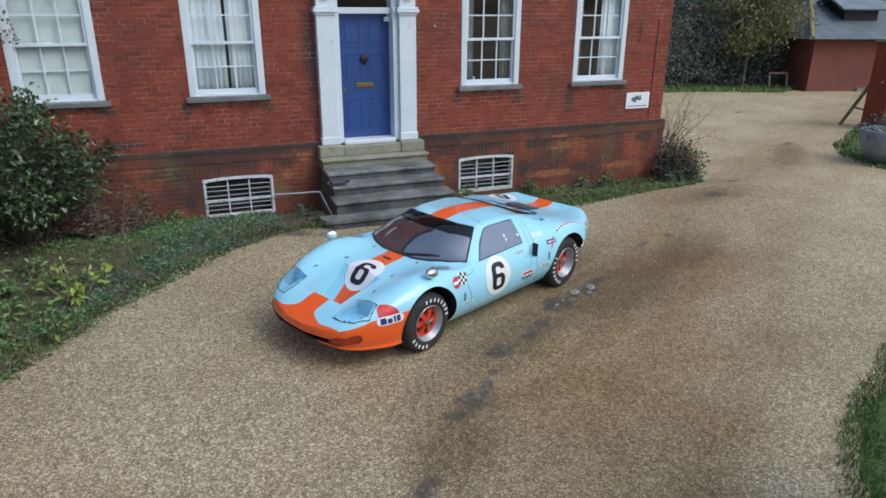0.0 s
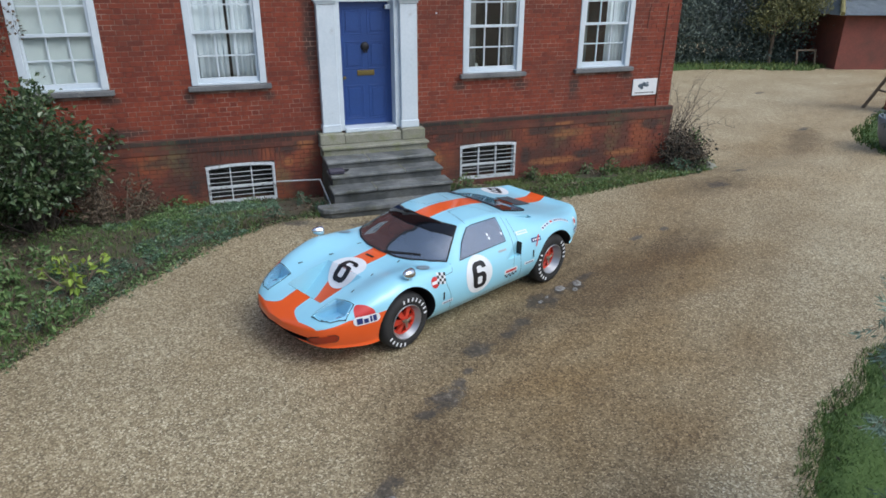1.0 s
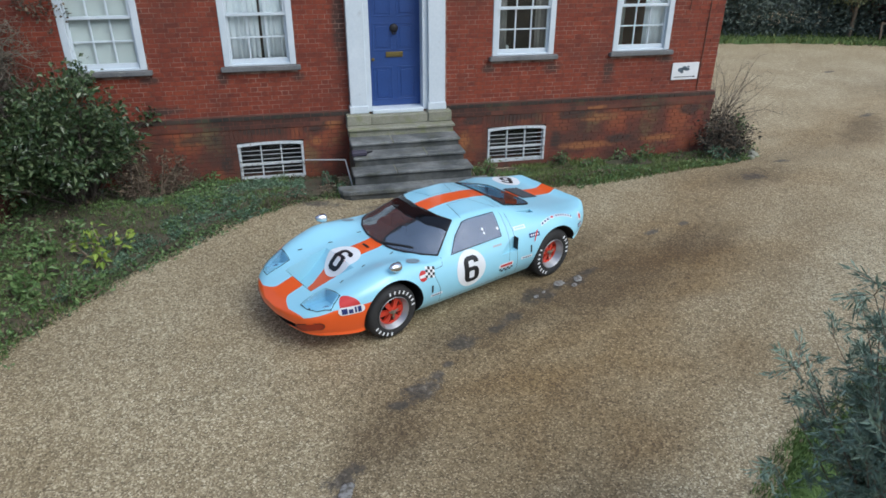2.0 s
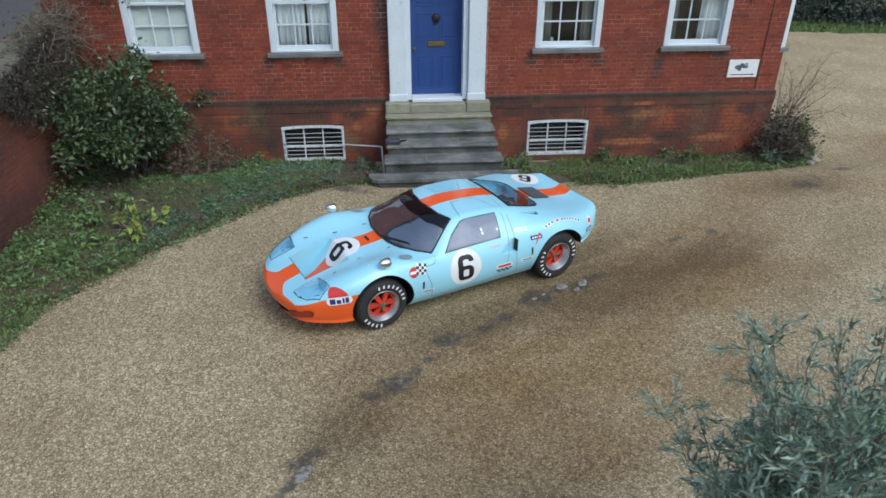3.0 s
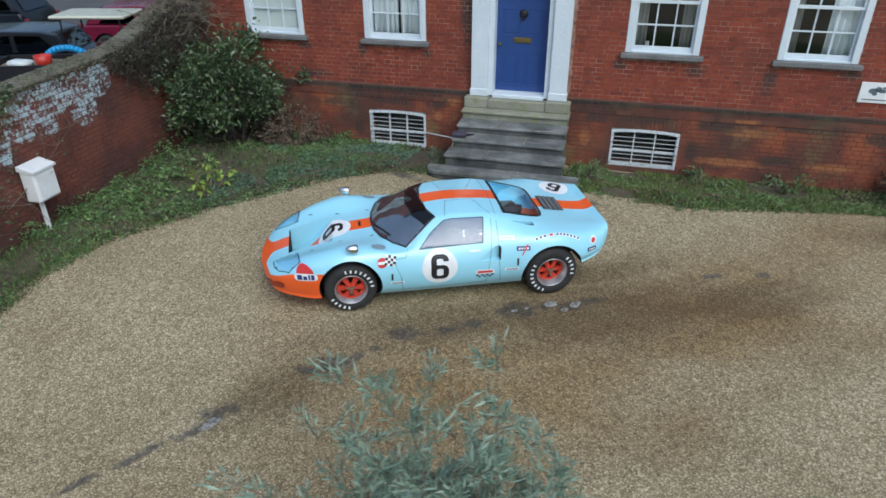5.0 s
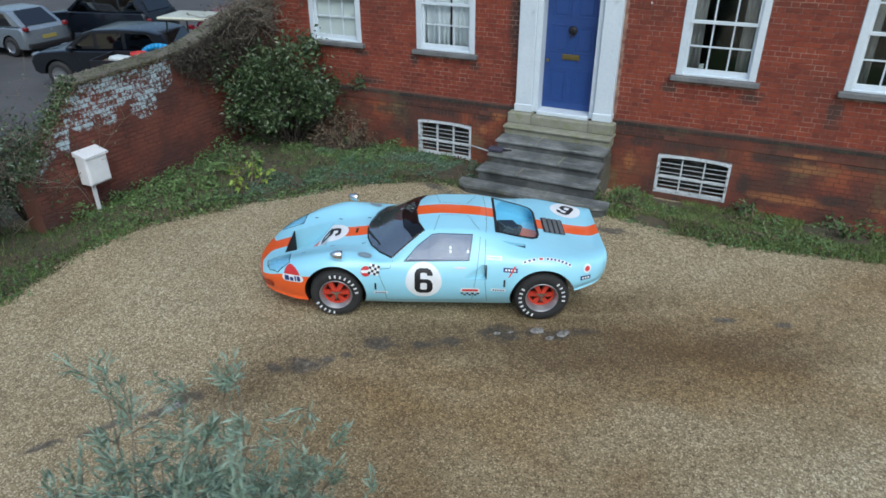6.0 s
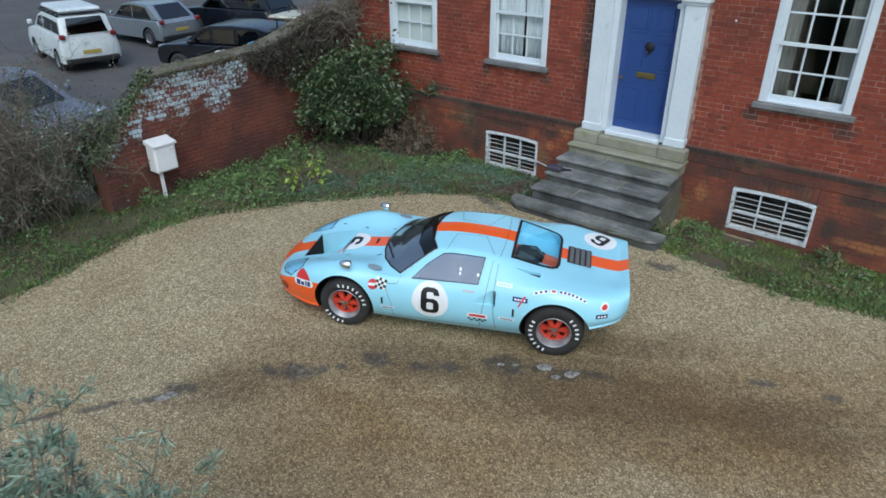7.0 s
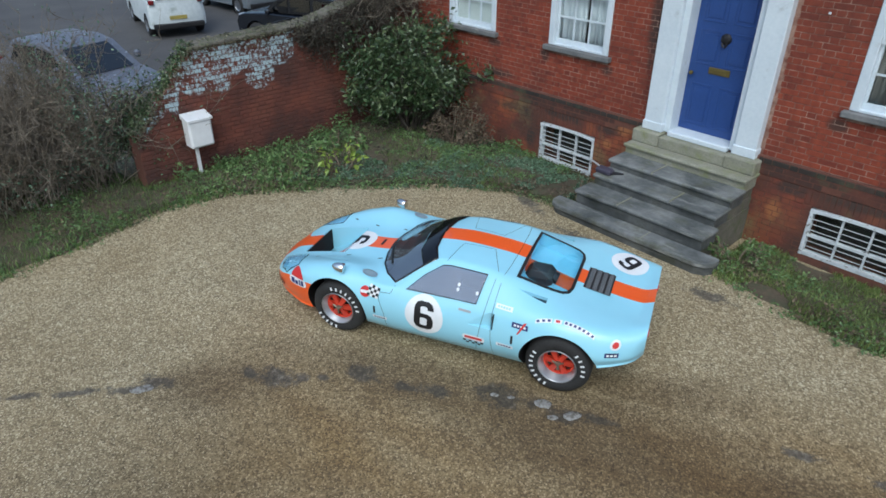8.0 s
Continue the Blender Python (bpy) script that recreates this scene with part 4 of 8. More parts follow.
for bx, bz, bw, bh in ((5.47, 1.545, 0.11, 0.07), (5.54, 1.575, 0.08, 0.07), (5.60, 1.55, 0.10, 0.05), (5.50, 1.50, 0.06, 0.04), (5.62, 1.60, 0.05, 0.03)):
    prism(bm, [(bx + bw * math.cos(a) * 0.6, bz + bh * math.sin(a) * 0.6) for a in [i * math.pi / 5 for i in range(10)]], -0.028, -0.025, "y")
part("sketch", bm, plain("sign_grey", (0.12, 0.16, 0.20), 0.5), sign)
part("arrow_bar", boxes((5.34, 5.77, -0.028, -0.025, 1.405, 1.418)), DECAL_BLACK, sign)
bm = bmesh.new()
prism(bm, [(5.75, 1.393), (5.80, 1.4115), (5.75, 1.43)], -0.028, -0.0245, "y")
part("arrow_head", bm, DECAL_BLACK, sign)
RUST = plain("rusty_iron", (0.15, 0.07, 0.048), 0.7)
duct = thing("cable_duct", "thin brown conduit down the brick corner", "conduit")
bm = bmesh.new()
tube(bm, (5.885, -0.012, 1.15), (5.91, -0.012, 3.05), 0.010, n=6)
part("pipe", bm, RUST, duct)
duct = thing("cable_duct", "short brown cable clipped to the brick wall", "conduit")
bm = bmesh.new()
tube(bm, (5.48, -0.012, 2.62), (5.50, -0.012, 3.0), 0.008, n=6)
part("pipe", bm, RUST, duct)
tagged(part("wall_stud", boxes((1.20, 1.225, -0.012, 0.0, 2.94, 2.965)), WHITE), "small white stud in the brick wall", "fitting")

# ---- side bay on the east wall ----
bay = thing("side_bay", "canted brick bay with a white sash window", "bay", kind="structure")
bm = bmesh.new()
prism(bm, [(6.33, 1.15), (7.35, 1.75), (7.35, 4.2), (6.33, 4.6)], -0.3, 1.45)
part("bay_wall", bm, RED, bay)
bm = bmesh.new()
prism(bm, [(6.33, 1.05), (7.42, 1.70), (7.42, 4.2), (6.33, 4.6)], 1.45, 1.53)
part("bay_sill", bm, SLATE_SILL, bay)
bm = bmesh.new()
prism(bm, [(6.33, 1.10), (7.40, 1.72), (7.40, 4.2), (6.33, 4.6)], 3.5, 3.9)
part("bay_head", bm, WHITE, bay)
m = pose(6.36, 1.14, 0, 0, 0, math.degrees(math.atan2(0.6, 1.02)))
for nm, a, b, z0, z1, dep, mt in (("bay_frame", 0.0, 0.12, 1.53, 3.5, 0.10, WHITE), ("bay_frame", 1.03, 1.17, 1.53, 3.5, 0.10, WHITE), ("bay_rail", 0.12, 1.03, 1.53, 1.64, 0.07, WHITE), ("bay_rail", 0.12, 1.03, 2.42, 2.48, 0.07, WHITE),
                          ("glazing_bar", 0.42, 0.445, 1.64, 3.5, 0.05, WHITE), ("glazing_bar", 0.72, 0.745, 1.64, 3.5, 0.05, WHITE), ("glazing_bar", 0.12, 1.03, 2.02, 2.045, 0.04, WHITE), ("pane", 0.12, 1.03, 1.6, 3.5, 0.012, PANE)):
    bm = boxes((a, b, 0.02, 0.02 + dep, z0, z1))
    bmesh.ops.transform(bm, matrix=m, verts=bm.verts)
    part(nm, bm, mt, bay)
bm = bmesh.new()
prism(bm, [(7.28, 1.75), (7.35, 1.75), (7.35, 4.2), (7.28, 4.2)], 1.53, 3.5)
part("bay_side", bm, WHITE, bay)

# ---- garden wall, west of the bed ----
GW_X, GW_END = -6.0, -5.62


def garden_top(y):
    """The wall's top climbs to the house and drops in a ramp at its end."""
    top = 2.03 + 0.035 * (y + 4.6) + 0.38 * smoothstep(-2.6, -0.6, y)
    if y < -4.62:
        top = 2.0 - 1.13 * min((-4.62 - y) / 1.0, 1.0)
    return top


bm = bmesh.new()
ys = [GW_END + (0.30 - GW_END) * i / 48 for i in range(49)]
lo, hi, lo2, hi2 = [], [], [], []
for y in ys:
    lo.append(bm.verts.new((GW_X - 0.012, y, -0.3)))
    cut = 0.03 if y > -4.6 else 0.11
    hi.append(bm.verts.new((GW_X - 0.012, y, garden_top(y) - cut)))
    lo2.append(bm.verts.new((GW_X - 0.36, y, -0.3)))
    hi2.append(bm.verts.new((GW_X - 0.36, y, garden_top(y) - cut)))
for i in range(48):
    bm.faces.new((lo[i], lo[i + 1], hi[i + 1], hi[i]))
    bm.faces.new((lo2[i + 1], lo2[i], hi2[i], hi2[i + 1]))
    bm.faces.new((hi[i], hi[i + 1], hi2[i + 1], hi2[i]))
bm.faces.new((lo[0], hi[0], hi2[0], lo2[0]))
GARDEN = tagged(part("garden_wall", bm, MORTAR_DARK), "old brick garden wall with flaking pale limewash", "wall", kind="structure")

# ---- the racing car ----
CAR = thing("sports_car", "pale blue racing sports car with orange stripe and roundels", "car",
            Matrix.Translation((-0.281, -4.285, 0.003)) @ pose(0, 0, 0, 0.84, 1.27, 0) @ pose(0, 0, 0, 0, 0, -154.7))
AXLE, WHEEL_R = 1.195, 0.31


def car_paint():
    m, N, L, B = nodes("blue_and_orange_paint")
    s = N.new("ShaderNodeSeparateXYZ")
    L.new(place_of(N, False), s.inputs[0])
    x, y, z = s.outputs
    side = calc(N, L, "ABSOLUTE", y)
    grow = calc(N, L, "MAXIMUM", calc(N, L, "SUBTRACT", x, 2.03), 0.0)
    half = calc(N, L, "MULTIPLY_ADD", calc(N, L, "POWER", grow, 2.77), 71.0, 0.120)
    stripe = calc(N, L, "LESS_THAN", side, half)
    dip = calc(N, L, "MULTIPLY", calc(N, L, "MAXIMUM", calc(N, L, "SUBTRACT", x, 1.85), 0.0), -0.25)
    low = calc(N, L, "LESS_THAN", z, calc(N, L, "ADD", dip, calc(N, L, "MULTIPLY_ADD", calc(N, L, "SUBTRACT", x, 1.49), -0.10, 0.556)))
    flank = calc(N, L, "MAXIMUM", calc(N, L, "GREATER_THAN", side, 0.34), calc(N, L, "GREATER_THAN", x, 1.90))
    nose = calc(N, L, "MULTIPLY", calc(N, L, "MULTIPLY", low, flank), calc(N, L, "GREATER_THAN", x, 1.2))
    reach = calc(N, L, "SQRT", calc(N, L, "ADD", calc(N, L, "POWER", calc(N, L, "SUBTRACT", x, 1.50), 2.0), calc(N, L, "MULTIPLY", calc(N, L, "POWER", side, 2.0), 0.339)))
    tip = calc(N, L, "MULTIPLY", calc(N, L, "GREATER_THAN", reach, 0.668), calc(N, L, "GREATER_THAN", x, 1.95))
    both = calc(N, L, "MAXIMUM", calc(N, L, "MAXIMUM", stripe, nose), tip)
    above = calc(N, L, "GREATER_THAN", z, 0.33)
    both = calc(N, L, "MAXIMUM", calc(N, L, "MULTIPLY", both, above), nose)
    n = noise_of(N, L, place_of(N), 2.0, 4)
    blue = ramp_of(N, L, n, [(0.3, (0.31, 0.62, 0.76)), (0.7, (0.34, 0.665, 0.81))])
    L.new(blend(N, L, both, blue, (0.78, 0.105, 0.012)), B.inputs["Base Color"])
    B.inputs["Roughness"].default_value, B.inputs["Coat Weight"].default_value, B.inputs["Coat Roughness"].default_value = 0.35, 0.6, 0.06
    return m


PAINT = car_paint()
POCKET_BLUE = plain("lamp_pocket_blue", (0.33, 0.62, 0.78), 0.35)
VENT_GREY = plain("vent_grey", (0.24, 0.32, 0.37), 0.4)
# body blue darkened to stand for shade inside the upper scoop
SCOOP_SHADE_BLUE = plain("shaded_scoop_blue", (0.045, 0.10, 0.135), 0.6)


def line(*keys):
    """A smooth longitudinal line of the body: (x, y, z) keys, from nose to tail."""
    k = sorted(keys)
    xs, ys, zs = [np.array([q[i] for q in k], float) for i in range(3)]
    def spline(vals, x):
        i = int(np.clip(np.searchsorted(xs, x) - 1, 0, len(xs) - 2))
        h = xs[i + 1] - xs[i]
        def slope(j):
            if j in (0, len(xs) - 1):
                a, b = (0, 1) if j == 0 else (len(xs) - 2, len(xs) - 1)
                return (vals[b] - vals[a]) / (xs[b] - xs[a])
            d0, d1 = (vals[j] - vals[j - 1]) / (xs[j] - xs[j - 1]), (vals[j + 1] - vals[j]) / (xs[j + 1] - xs[j])
            return 0 if d0 * d1 <= 0 else 2 * d0 * d1 / (d0 + d1)
        t = (x - xs[i]) / h
        m0, m1 = slope(i) * h, slope(i + 1) * h
        return vals[i] * (2 * t**3 - 3 * t**2 + 1) + m0 * (t**3 - 2 * t**2 + t) + vals[i + 1] * (3 * t**2 - 2 * t**3) + m1 * (t**3 - t**2)
    return lambda x: (spline(ys, x), spline(zs, x))


NOSE, TAIL = 2.215, -1.935
LINES = [
    line((NOSE, 0, 0.33), (2.16, 0, 0.275), (2.0, 0, 0.22), (1.6, 0, 0.14), (1.2, 0, 0.10), (-1.1, 0, 0.10), (-1.3, 0, 0.19), (-1.5, 0, 0.30), (-1.75, 0, 0.42), (TAIL, 0, 0.47)),
    line((NOSE, 0.12, 0.33), (2.16, 0.32, 0.275), (2.05, 0.50, 0.235), (1.88, 0.60, 0.21), (1.6, 0.69, 0.19), (1.2, 0.58, 0.12), (0.5, 0.58, 0.11), (-0.7, 0.60, 0.11), (-1.2, 0.66, 0.20), (-1.52, 0.76, 0.40), (-1.75, 0.685, 0.445), (-1.87, 0.60, 0.465), (TAIL, 0.50, 0.485)),
    line((NOSE, 0.14, 0.345), (2.16, 0.37, 0.305), (2.05, 0.56, 0.275), (1.88, 0.665, 0.265), (1.6, 0.765, 0.26), (1.2, 0.79, 0.26), (0.5, 0.80, 0.245), (-0.7, 0.81, 0.27), (-1.2, 0.85, 0.34), (-1.52, 0.84, 0.455), (-1.75, 0.755, 0.49), (-1.87, 0.675, 0.51), (TAIL, 0.575, 0.53)),
    line((NOSE, 0.15, 0.37), (2.16, 0.40, 0.36), (2.05, 0.585, 0.37), (1.88, 0.695, 0.405), (1.6, 0.80, 0.475), (1.2, 0.865, 0.535), (0.7, 0.855, 0.48), (-0.4, 0.865, 0.48), (-0.9, 0.895, 0.53), (-1.2, 0.905, 0.60), (-1.52, 0.875, 0.58), (-1.75, 0.79, 0.575), (-1.87, 0.715, 0.59), (TAIL, 0.625, 0.60)),
    line((NOSE, 0.14, 0.40), (2.16, 0.385, 0.42), (2.05, 0.565, 0.465), (1.88, 0.675, 0.53), (1.5, 0.775, 0.665), (1.2, 0.80, 0.725), (0.9, 0.79, 0.715), (0.6, 0.79, 0.70), (0.4, 0.785, 0.695), (0.0, 0.79, 0.705), (-0.35, 0.79, 0.73),
         (-0.65, 0.80, 0.765), (-0.9, 0.81, 0.79), (-1.2, 0.825, 0.80), (-1.55, 0.785, 0.765), (-1.75, 0.73, 0.74), (-1.87, 0.685, 0.735), (TAIL, 0.625, 0.735)),
    line((NOSE, 0.10, 0.415), (2.16, 0.29, 0.445), (2.05, 0.44, 0.505), (1.88, 0.535, 0.585), (1.5, 0.62, 0.72), (1.2, 0.635, 0.785), (0.95, 0.64, 0.775), (0.72, 0.665, 0.742), (0.56, 0.668, 0.758), (0.36, 0.605, 0.865), (0.165, 0.535, 0.955),
         (-0.05, 0.53, 0.985), (-0.4, 0.55, 0.982), (-0.65, 0.575, 0.945), (-0.9, 0.61, 0.885), (-1.2, 0.64, 0.845), (-1.55, 0.595, 0.80), (-1.75, 0.575, 0.785), (-1.87, 0.565, 0.79), (TAIL, 0.54, 0.80)),
    line((NOSE, 0.05, 0.42), (2.16, 0.16, 0.45), (2.05, 0.25, 0.505), (1.85, 0.31, 0.572), (1.5, 0.34, 0.66), (1.2, 0.34, 0.705), (0.92, 0.34, 0.73), (0.84, 0.345, 0.742), (0.7, 0.355, 0.80), (0.5, 0.36, 0.905), (0.25, 0.36, 0.998),
         (-0.05, 0.36, 1.03), (-0.4, 0.36, 1.018), (-0.65, 0.36, 0.983), (-0.9, 0.355, 0.922), (-1.15, 0.35, 0.858), (-1.5, 0.33, 0.80), (-1.70, 0.31, 0.772), (-1.82, 0.31, 0.764), (TAIL, 0.31, 0.803)),
    line((NOSE, 0, 0.42), (2.16, 0, 0.45), (2.05, 0, 0.503), (1.85, 0, 0.57), (1.5, 0, 0.66), (1.2, 0, 0.707), (0.93, 0, 0.738), (0.87, 0, 0.752), (0.7, 0, 0.835), (0.5, 0, 0.935), (0.27, 0, 1.02), (-0.05, 0, 1.048), (-0.4, 0, 1.032),
         (-0.65, 0, 0.997), (-0.9, 0, 0.93), (-1.15, 0, 0.862), (-1.5, 0, 0.80), (-1.70, 0, 0.772), (-1.82, 0, 0.764), (TAIL, 0, 0.803)),
]


def section(x, steps=7):
    """The half outline of the body at x, from the keel to the crown, by Catmull-Rom through the lines."""
    p = [f(x) for f in LINES]
    p = [(-p[1][0], p[1][1])] + p + [(-p[-2][0], p[-2][1])]
    out = []
    for i in range(1, len(p) - 2):
        for s in range(steps):
            t = s / steps
            out.append(tuple(0.5 * (2 * p[i][c] + (p[i + 1][c] - p[i - 1][c]) * t + (2 * p[i - 1][c] - 5 * p[i][c] + 4 * p[i + 1][c] - p[i + 2][c]) * t * t
                                    + (3 * p[i][c] - p[i - 1][c] - 3 * p[i + 1][c] + p[i + 2][c]) * t**3) for c in (0, 1)))
    out.append(p[-2])
    return out


def loft(x0, x1, count, shape):
    """A closed skin through mirrored sections."""
    bm = bmesh.new()
    rings = []
    for k in range(count):
        x = x0 + (x1 - x0) * k / (count - 1)
        half = shape(x)
        ring = [(max(y, 0), z) for y, z in half] + [(-max(y, 0), z) for y, z in half[-2:0:-1]]
        rings.append([bm.verts.new((x, y, z)) for y, z in ring])
    n = len(rings[0])
    for a, b in zip(rings, rings[1:]):
        for i in range(n):
            bm.faces.new((a[i], a[(i + 1) % n], b[(i + 1) % n], b[i]))
    bm.faces.new(rings[0][::-1])
    bm.faces.new(rings[-1])
    bmesh.ops.recalc_face_normals(bm, faces=bm.faces)
    return bm


def mesh_of(bm, mats):
    me = bpy.data.meshes.new("cut")
    bm.to_mesh(me)
    bm.free()
    for m in mats:
        me.materials.append(m)
    return me


def carve(me, cutters):
    """Cuts the cutters, one by one, out of the mesh; each is (bmesh, its material)."""
    ob = new("carved", me)
    tools = []
    for i, (bm, m) in enumerate(cutters):
        tool = new("tool", mesh_of(bm, [m]))
        tools.append(tool)
        mod = ob.modifiers.new("cut", "BOOLEAN")
        mod.operation, mod.solver, mod.object, mod.material_mode = "DIFFERENCE", "EXACT", tool, "TRANSFER"
    done = bpy.data.meshes.new_from_object(ob.evaluated_get(bpy.context.evaluated_depsgraph_get()))
    for o in [ob] + tools:
        bpy.data.objects.remove(o)
    return done


def solid(build):
    bm = bmesh.new()
    build(bm)
    return bm


def arch_cutter(x, s):
    bm = bmesh.new()
    tube(bm, (x, s * 0.47, WHEEL_R + 0.03), (x, s * 1.05, WHEEL_R + 0.03), 0.358 if x > 0 else 0.375, n=48)
    return bm


def shrink(x):
    """The inside of the cabin: the outer section drawn in by its shell."""
    return [(max(y - (0.035 if z > 0.76 else 0.12), 0) if z > 0.3 else y * 0.85, min(max(z - 0.03, 0.26), 1.2)) for y, z in section(x)]


SCREEN_LINE = [(0.888, 0.0), (0.868, 0.22), (0.80, 0.44), (0.69, 0.60), (0.545, 0.708), (0.165, 0.475), (0.24, 0.3), (0.278, 0.0)]
SCREEN_PLAN = SCREEN_LINE + [(x, -y) for x, y in SCREEN_LINE[-2:0:-1]]
SIDE_PANE = [(0.405, 0.735), (0.25, 0.872), (0.085, 0.972), (0.0, 0.985), (-0.385, 0.985), (-0.345, 0.765)]
BACK_PLAN = [(-0.645, -0.465), (-0.645, 0.465), (-1.0, 0.445), (-1.10, 0.425), (-1.155, 0.38), (-1.18, 0.29), (-1.18, -0.29), (-1.155, -0.38), (-1.10, -0.425), (-1.0, -0.445)]


def inset(poly, d):
    """The outline drawn in by d."""
    n, out = len(poly), []
    area = sum(a[0] * b[1] - b[0] * a[1] for a, b in zip(poly, poly[1:] + poly[:1]))
    s = 1 if area > 0 else -1
    for i in range(n):
        p, q, r = Vector(poly[i - 1]), Vector(poly[i]), Vector(poly[(i + 1) % n])
        a, b = (q - p).normalized(), (r - q).normalized()
        na, nb = Vector((-a.y, a.x)) * s, Vector((-b.y, b.x)) * s
        k = (na + nb) / max(1 + na.dot(nb), 0.35)
        out.append(tuple(q + k * d))
    return out


def dense(poly, step=0.02):
    out = []
    for a, b in zip(poly, poly[1:] + poly[:1]):
        n = max(1, int(math.dist(a, b) / step))
        out += [(a[0] + (b[0] - a[0]) * i / n, a[1] + (b[1] - a[1]) * i / n) for i in range(n)]
    return out


cuts = [(arch_cutter(x, s), BLACK) for x in (AXLE, -AXLE) for s in (1, -1)]
cuts.append((loft(0.80, -0.62, 40, shrink), DARK_TRIM))
cuts.append((loft(-0.64, -1.22, 20, lambda x: [(min(max(y - 0.035, 0), 0.44), min(max(z - 0.02, LINES[7](x)[1] - 0.16), 1.2)) for y, z in section(x)]), PAINT))
cuts.append((solid(lambda bm: prism(bm, inset(SCREEN_PLAN, 0.022), 0.70, 1.2)), DARK_TRIM))
back = solid(lambda bm: prism(bm, dense(inset(BACK_PLAN, 0.024), 0.05), 0.5, 1.2))
for v in back.verts:
    if v.co.z < 1.0:
        v.co.z = LINES[7](v.co.x)[1] - 0.09
bmesh.ops.triangulate(back, faces=back.faces)
cuts.append((back, PAINT))
for s in (1, -1):
    cuts.append((solid(lambda bm: prism(bm, inset(SIDE_PANE, 0.012), 0.40 if s > 0 else -1.0, 1.0 if s > 0 else -0.40, "y")), DARK_TRIM))
    # side scoop that deepens to its mouth, lamp pocket, and the small upper scoop
    cuts.append((solid(lambda bm: prism(bm, [(-0.16, s * 0.885), (-0.545, s * 0.785), (-0.545, s * 1.0), (-0.16, s * 1.0)], 0.575, 0.735)), PAINT))
    cuts.append((solid(lambda bm: prism(bm, [(2.02, s * 0.42), (1.98, s * 0.58), (1.86, s * 0.66), (1.75, s * 0.62), (1.77, s * 0.41)], 0.475, 0.8)), POCKET_BLUE))
    cuts.append((solid(lambda bm: bmesh.ops.convex_hull(bm, input=[bm.verts.new(p) for p in ((-0.70, s * 0.585, 1.0), (-0.70, s * 0.585, 0.885), (-0.99, s * 0.56, 1.0), (-0.99, s * 0.635, 1.0), (-0.99, s * 0.56, 0.80), (-0.99, s * 0.635, 0.79))])), PAINT))
# the sunken ramp behind the nose
cuts.append((solid(lambda bm: prism(bm, [(1.88, 0.27), (1.88, 0.74), (1.36, 0.74), (1.36, 0.676), (1.48, 0.545), (1.64, 0.40)], -0.29, 0.29, "y")), PAINT))
# the mouth under the nose
cuts.append((solid(lambda bm: prism(bm, [(2.3, 0.300), (2.3, 0.345), (2.0, 0.345), (2.0, 0.29)], -0.43, 0.43, "y")), BLACK))
shell = carve(mesh_of(loft(NOSE, TAIL, 130, section), [PAINT]), cuts)
shell.polygons.foreach_set("use_smooth", [True] * len(shell.polygons))
shell.set_sharp_from_angle(angle=radians(32))
shell.name = "body"
body = new("body", shell)
body.parent = CAR

# decals and panes are laid on the uncut skin
from mathutils.bvhtree import BVHTree
skin = BVHTree.FromBMesh(loft(NOSE, TAIL, 160, section))
def ramp_floor(bm):
    rows = [[bm.verts.new((x, y, z)) for y in (-0.29, 0.29)] for x, z in ((1.88, 0.27), (1.64, 0.40), (1.48, 0.545), (1.36, 0.676))]
    for a, b in zip(rows, rows[1:]):
        bm.faces.new((a[0], a[1], b[1], b[0]))
    bm.normal_update()


ramp = BVHTree.FromBMesh(solid(ramp_floor))


def lay(bm, axis, lift, tree=None):
    """Presses a flat mesh on the body: along z from above, along y from the left (1) or right (-1) side, or aslant over a wing (2, -2)."""
    way = {"z": Vector((0, 0, -1)), 1: Vector((0, -1, 0)), -1: Vector((0, 1, 0)), 2: Vector((0, -0.8, -0.6)), -2: Vector((0, 0.8, -0.6))}[axis]
    for v in bm.verts:
        if axis in (2, -2):
            v.co.y = 0.40 * axis
        hits = [h for h in (t.ray_cast(v.co - way * (v.co.dot(way) + 3), way) for t in ([tree, skin] if tree else [skin])) if h[0] is not None]
        if tree and len(hits) == 2 and hits[0][3] < hits[1][3]:
            hits = hits[:1]
        if hits:
            at, nrm = hits[0][0], hits[0][1]
            if nrm.dot(way) > 0:
                nrm = -nrm
            v.co = at + nrm * lift
    return bm


def sheet(poly, axis, step=0.03):
    """A flat outline cut into a fine grid, in x, y (z) or x, z (sides)."""
    bm = bmesh.new()
    f = bm.faces.new([bm.verts.new((a, b, 0)) for a, b in dense(poly, step)])
    bmesh.ops.triangulate(bm, faces=[f])
    x0, x1 = min(p[0] for p in poly), max(p[0] for p in poly)
    y0, y1 = min(p[1] for p in poly), max(p[1] for p in poly)
    for c, n, k in ((x0, (1, 0, 0), x1), (y0, (0, 1, 0), y1)):
        at = c + step
        while at < k - step * 0.3:
            p = (at, 0, 0) if n[0] else (0, at, 0)
            bmesh.ops.bisect_plane(bm, geom=bm.verts[:] + bm.edges[:] + bm.faces[:], plane_co=p, plane_no=n)
            at += step
    if axis != "z":
        for v in bm.verts:
            v.co = Vector((v.co.x, 0, v.co.y))
    return bm


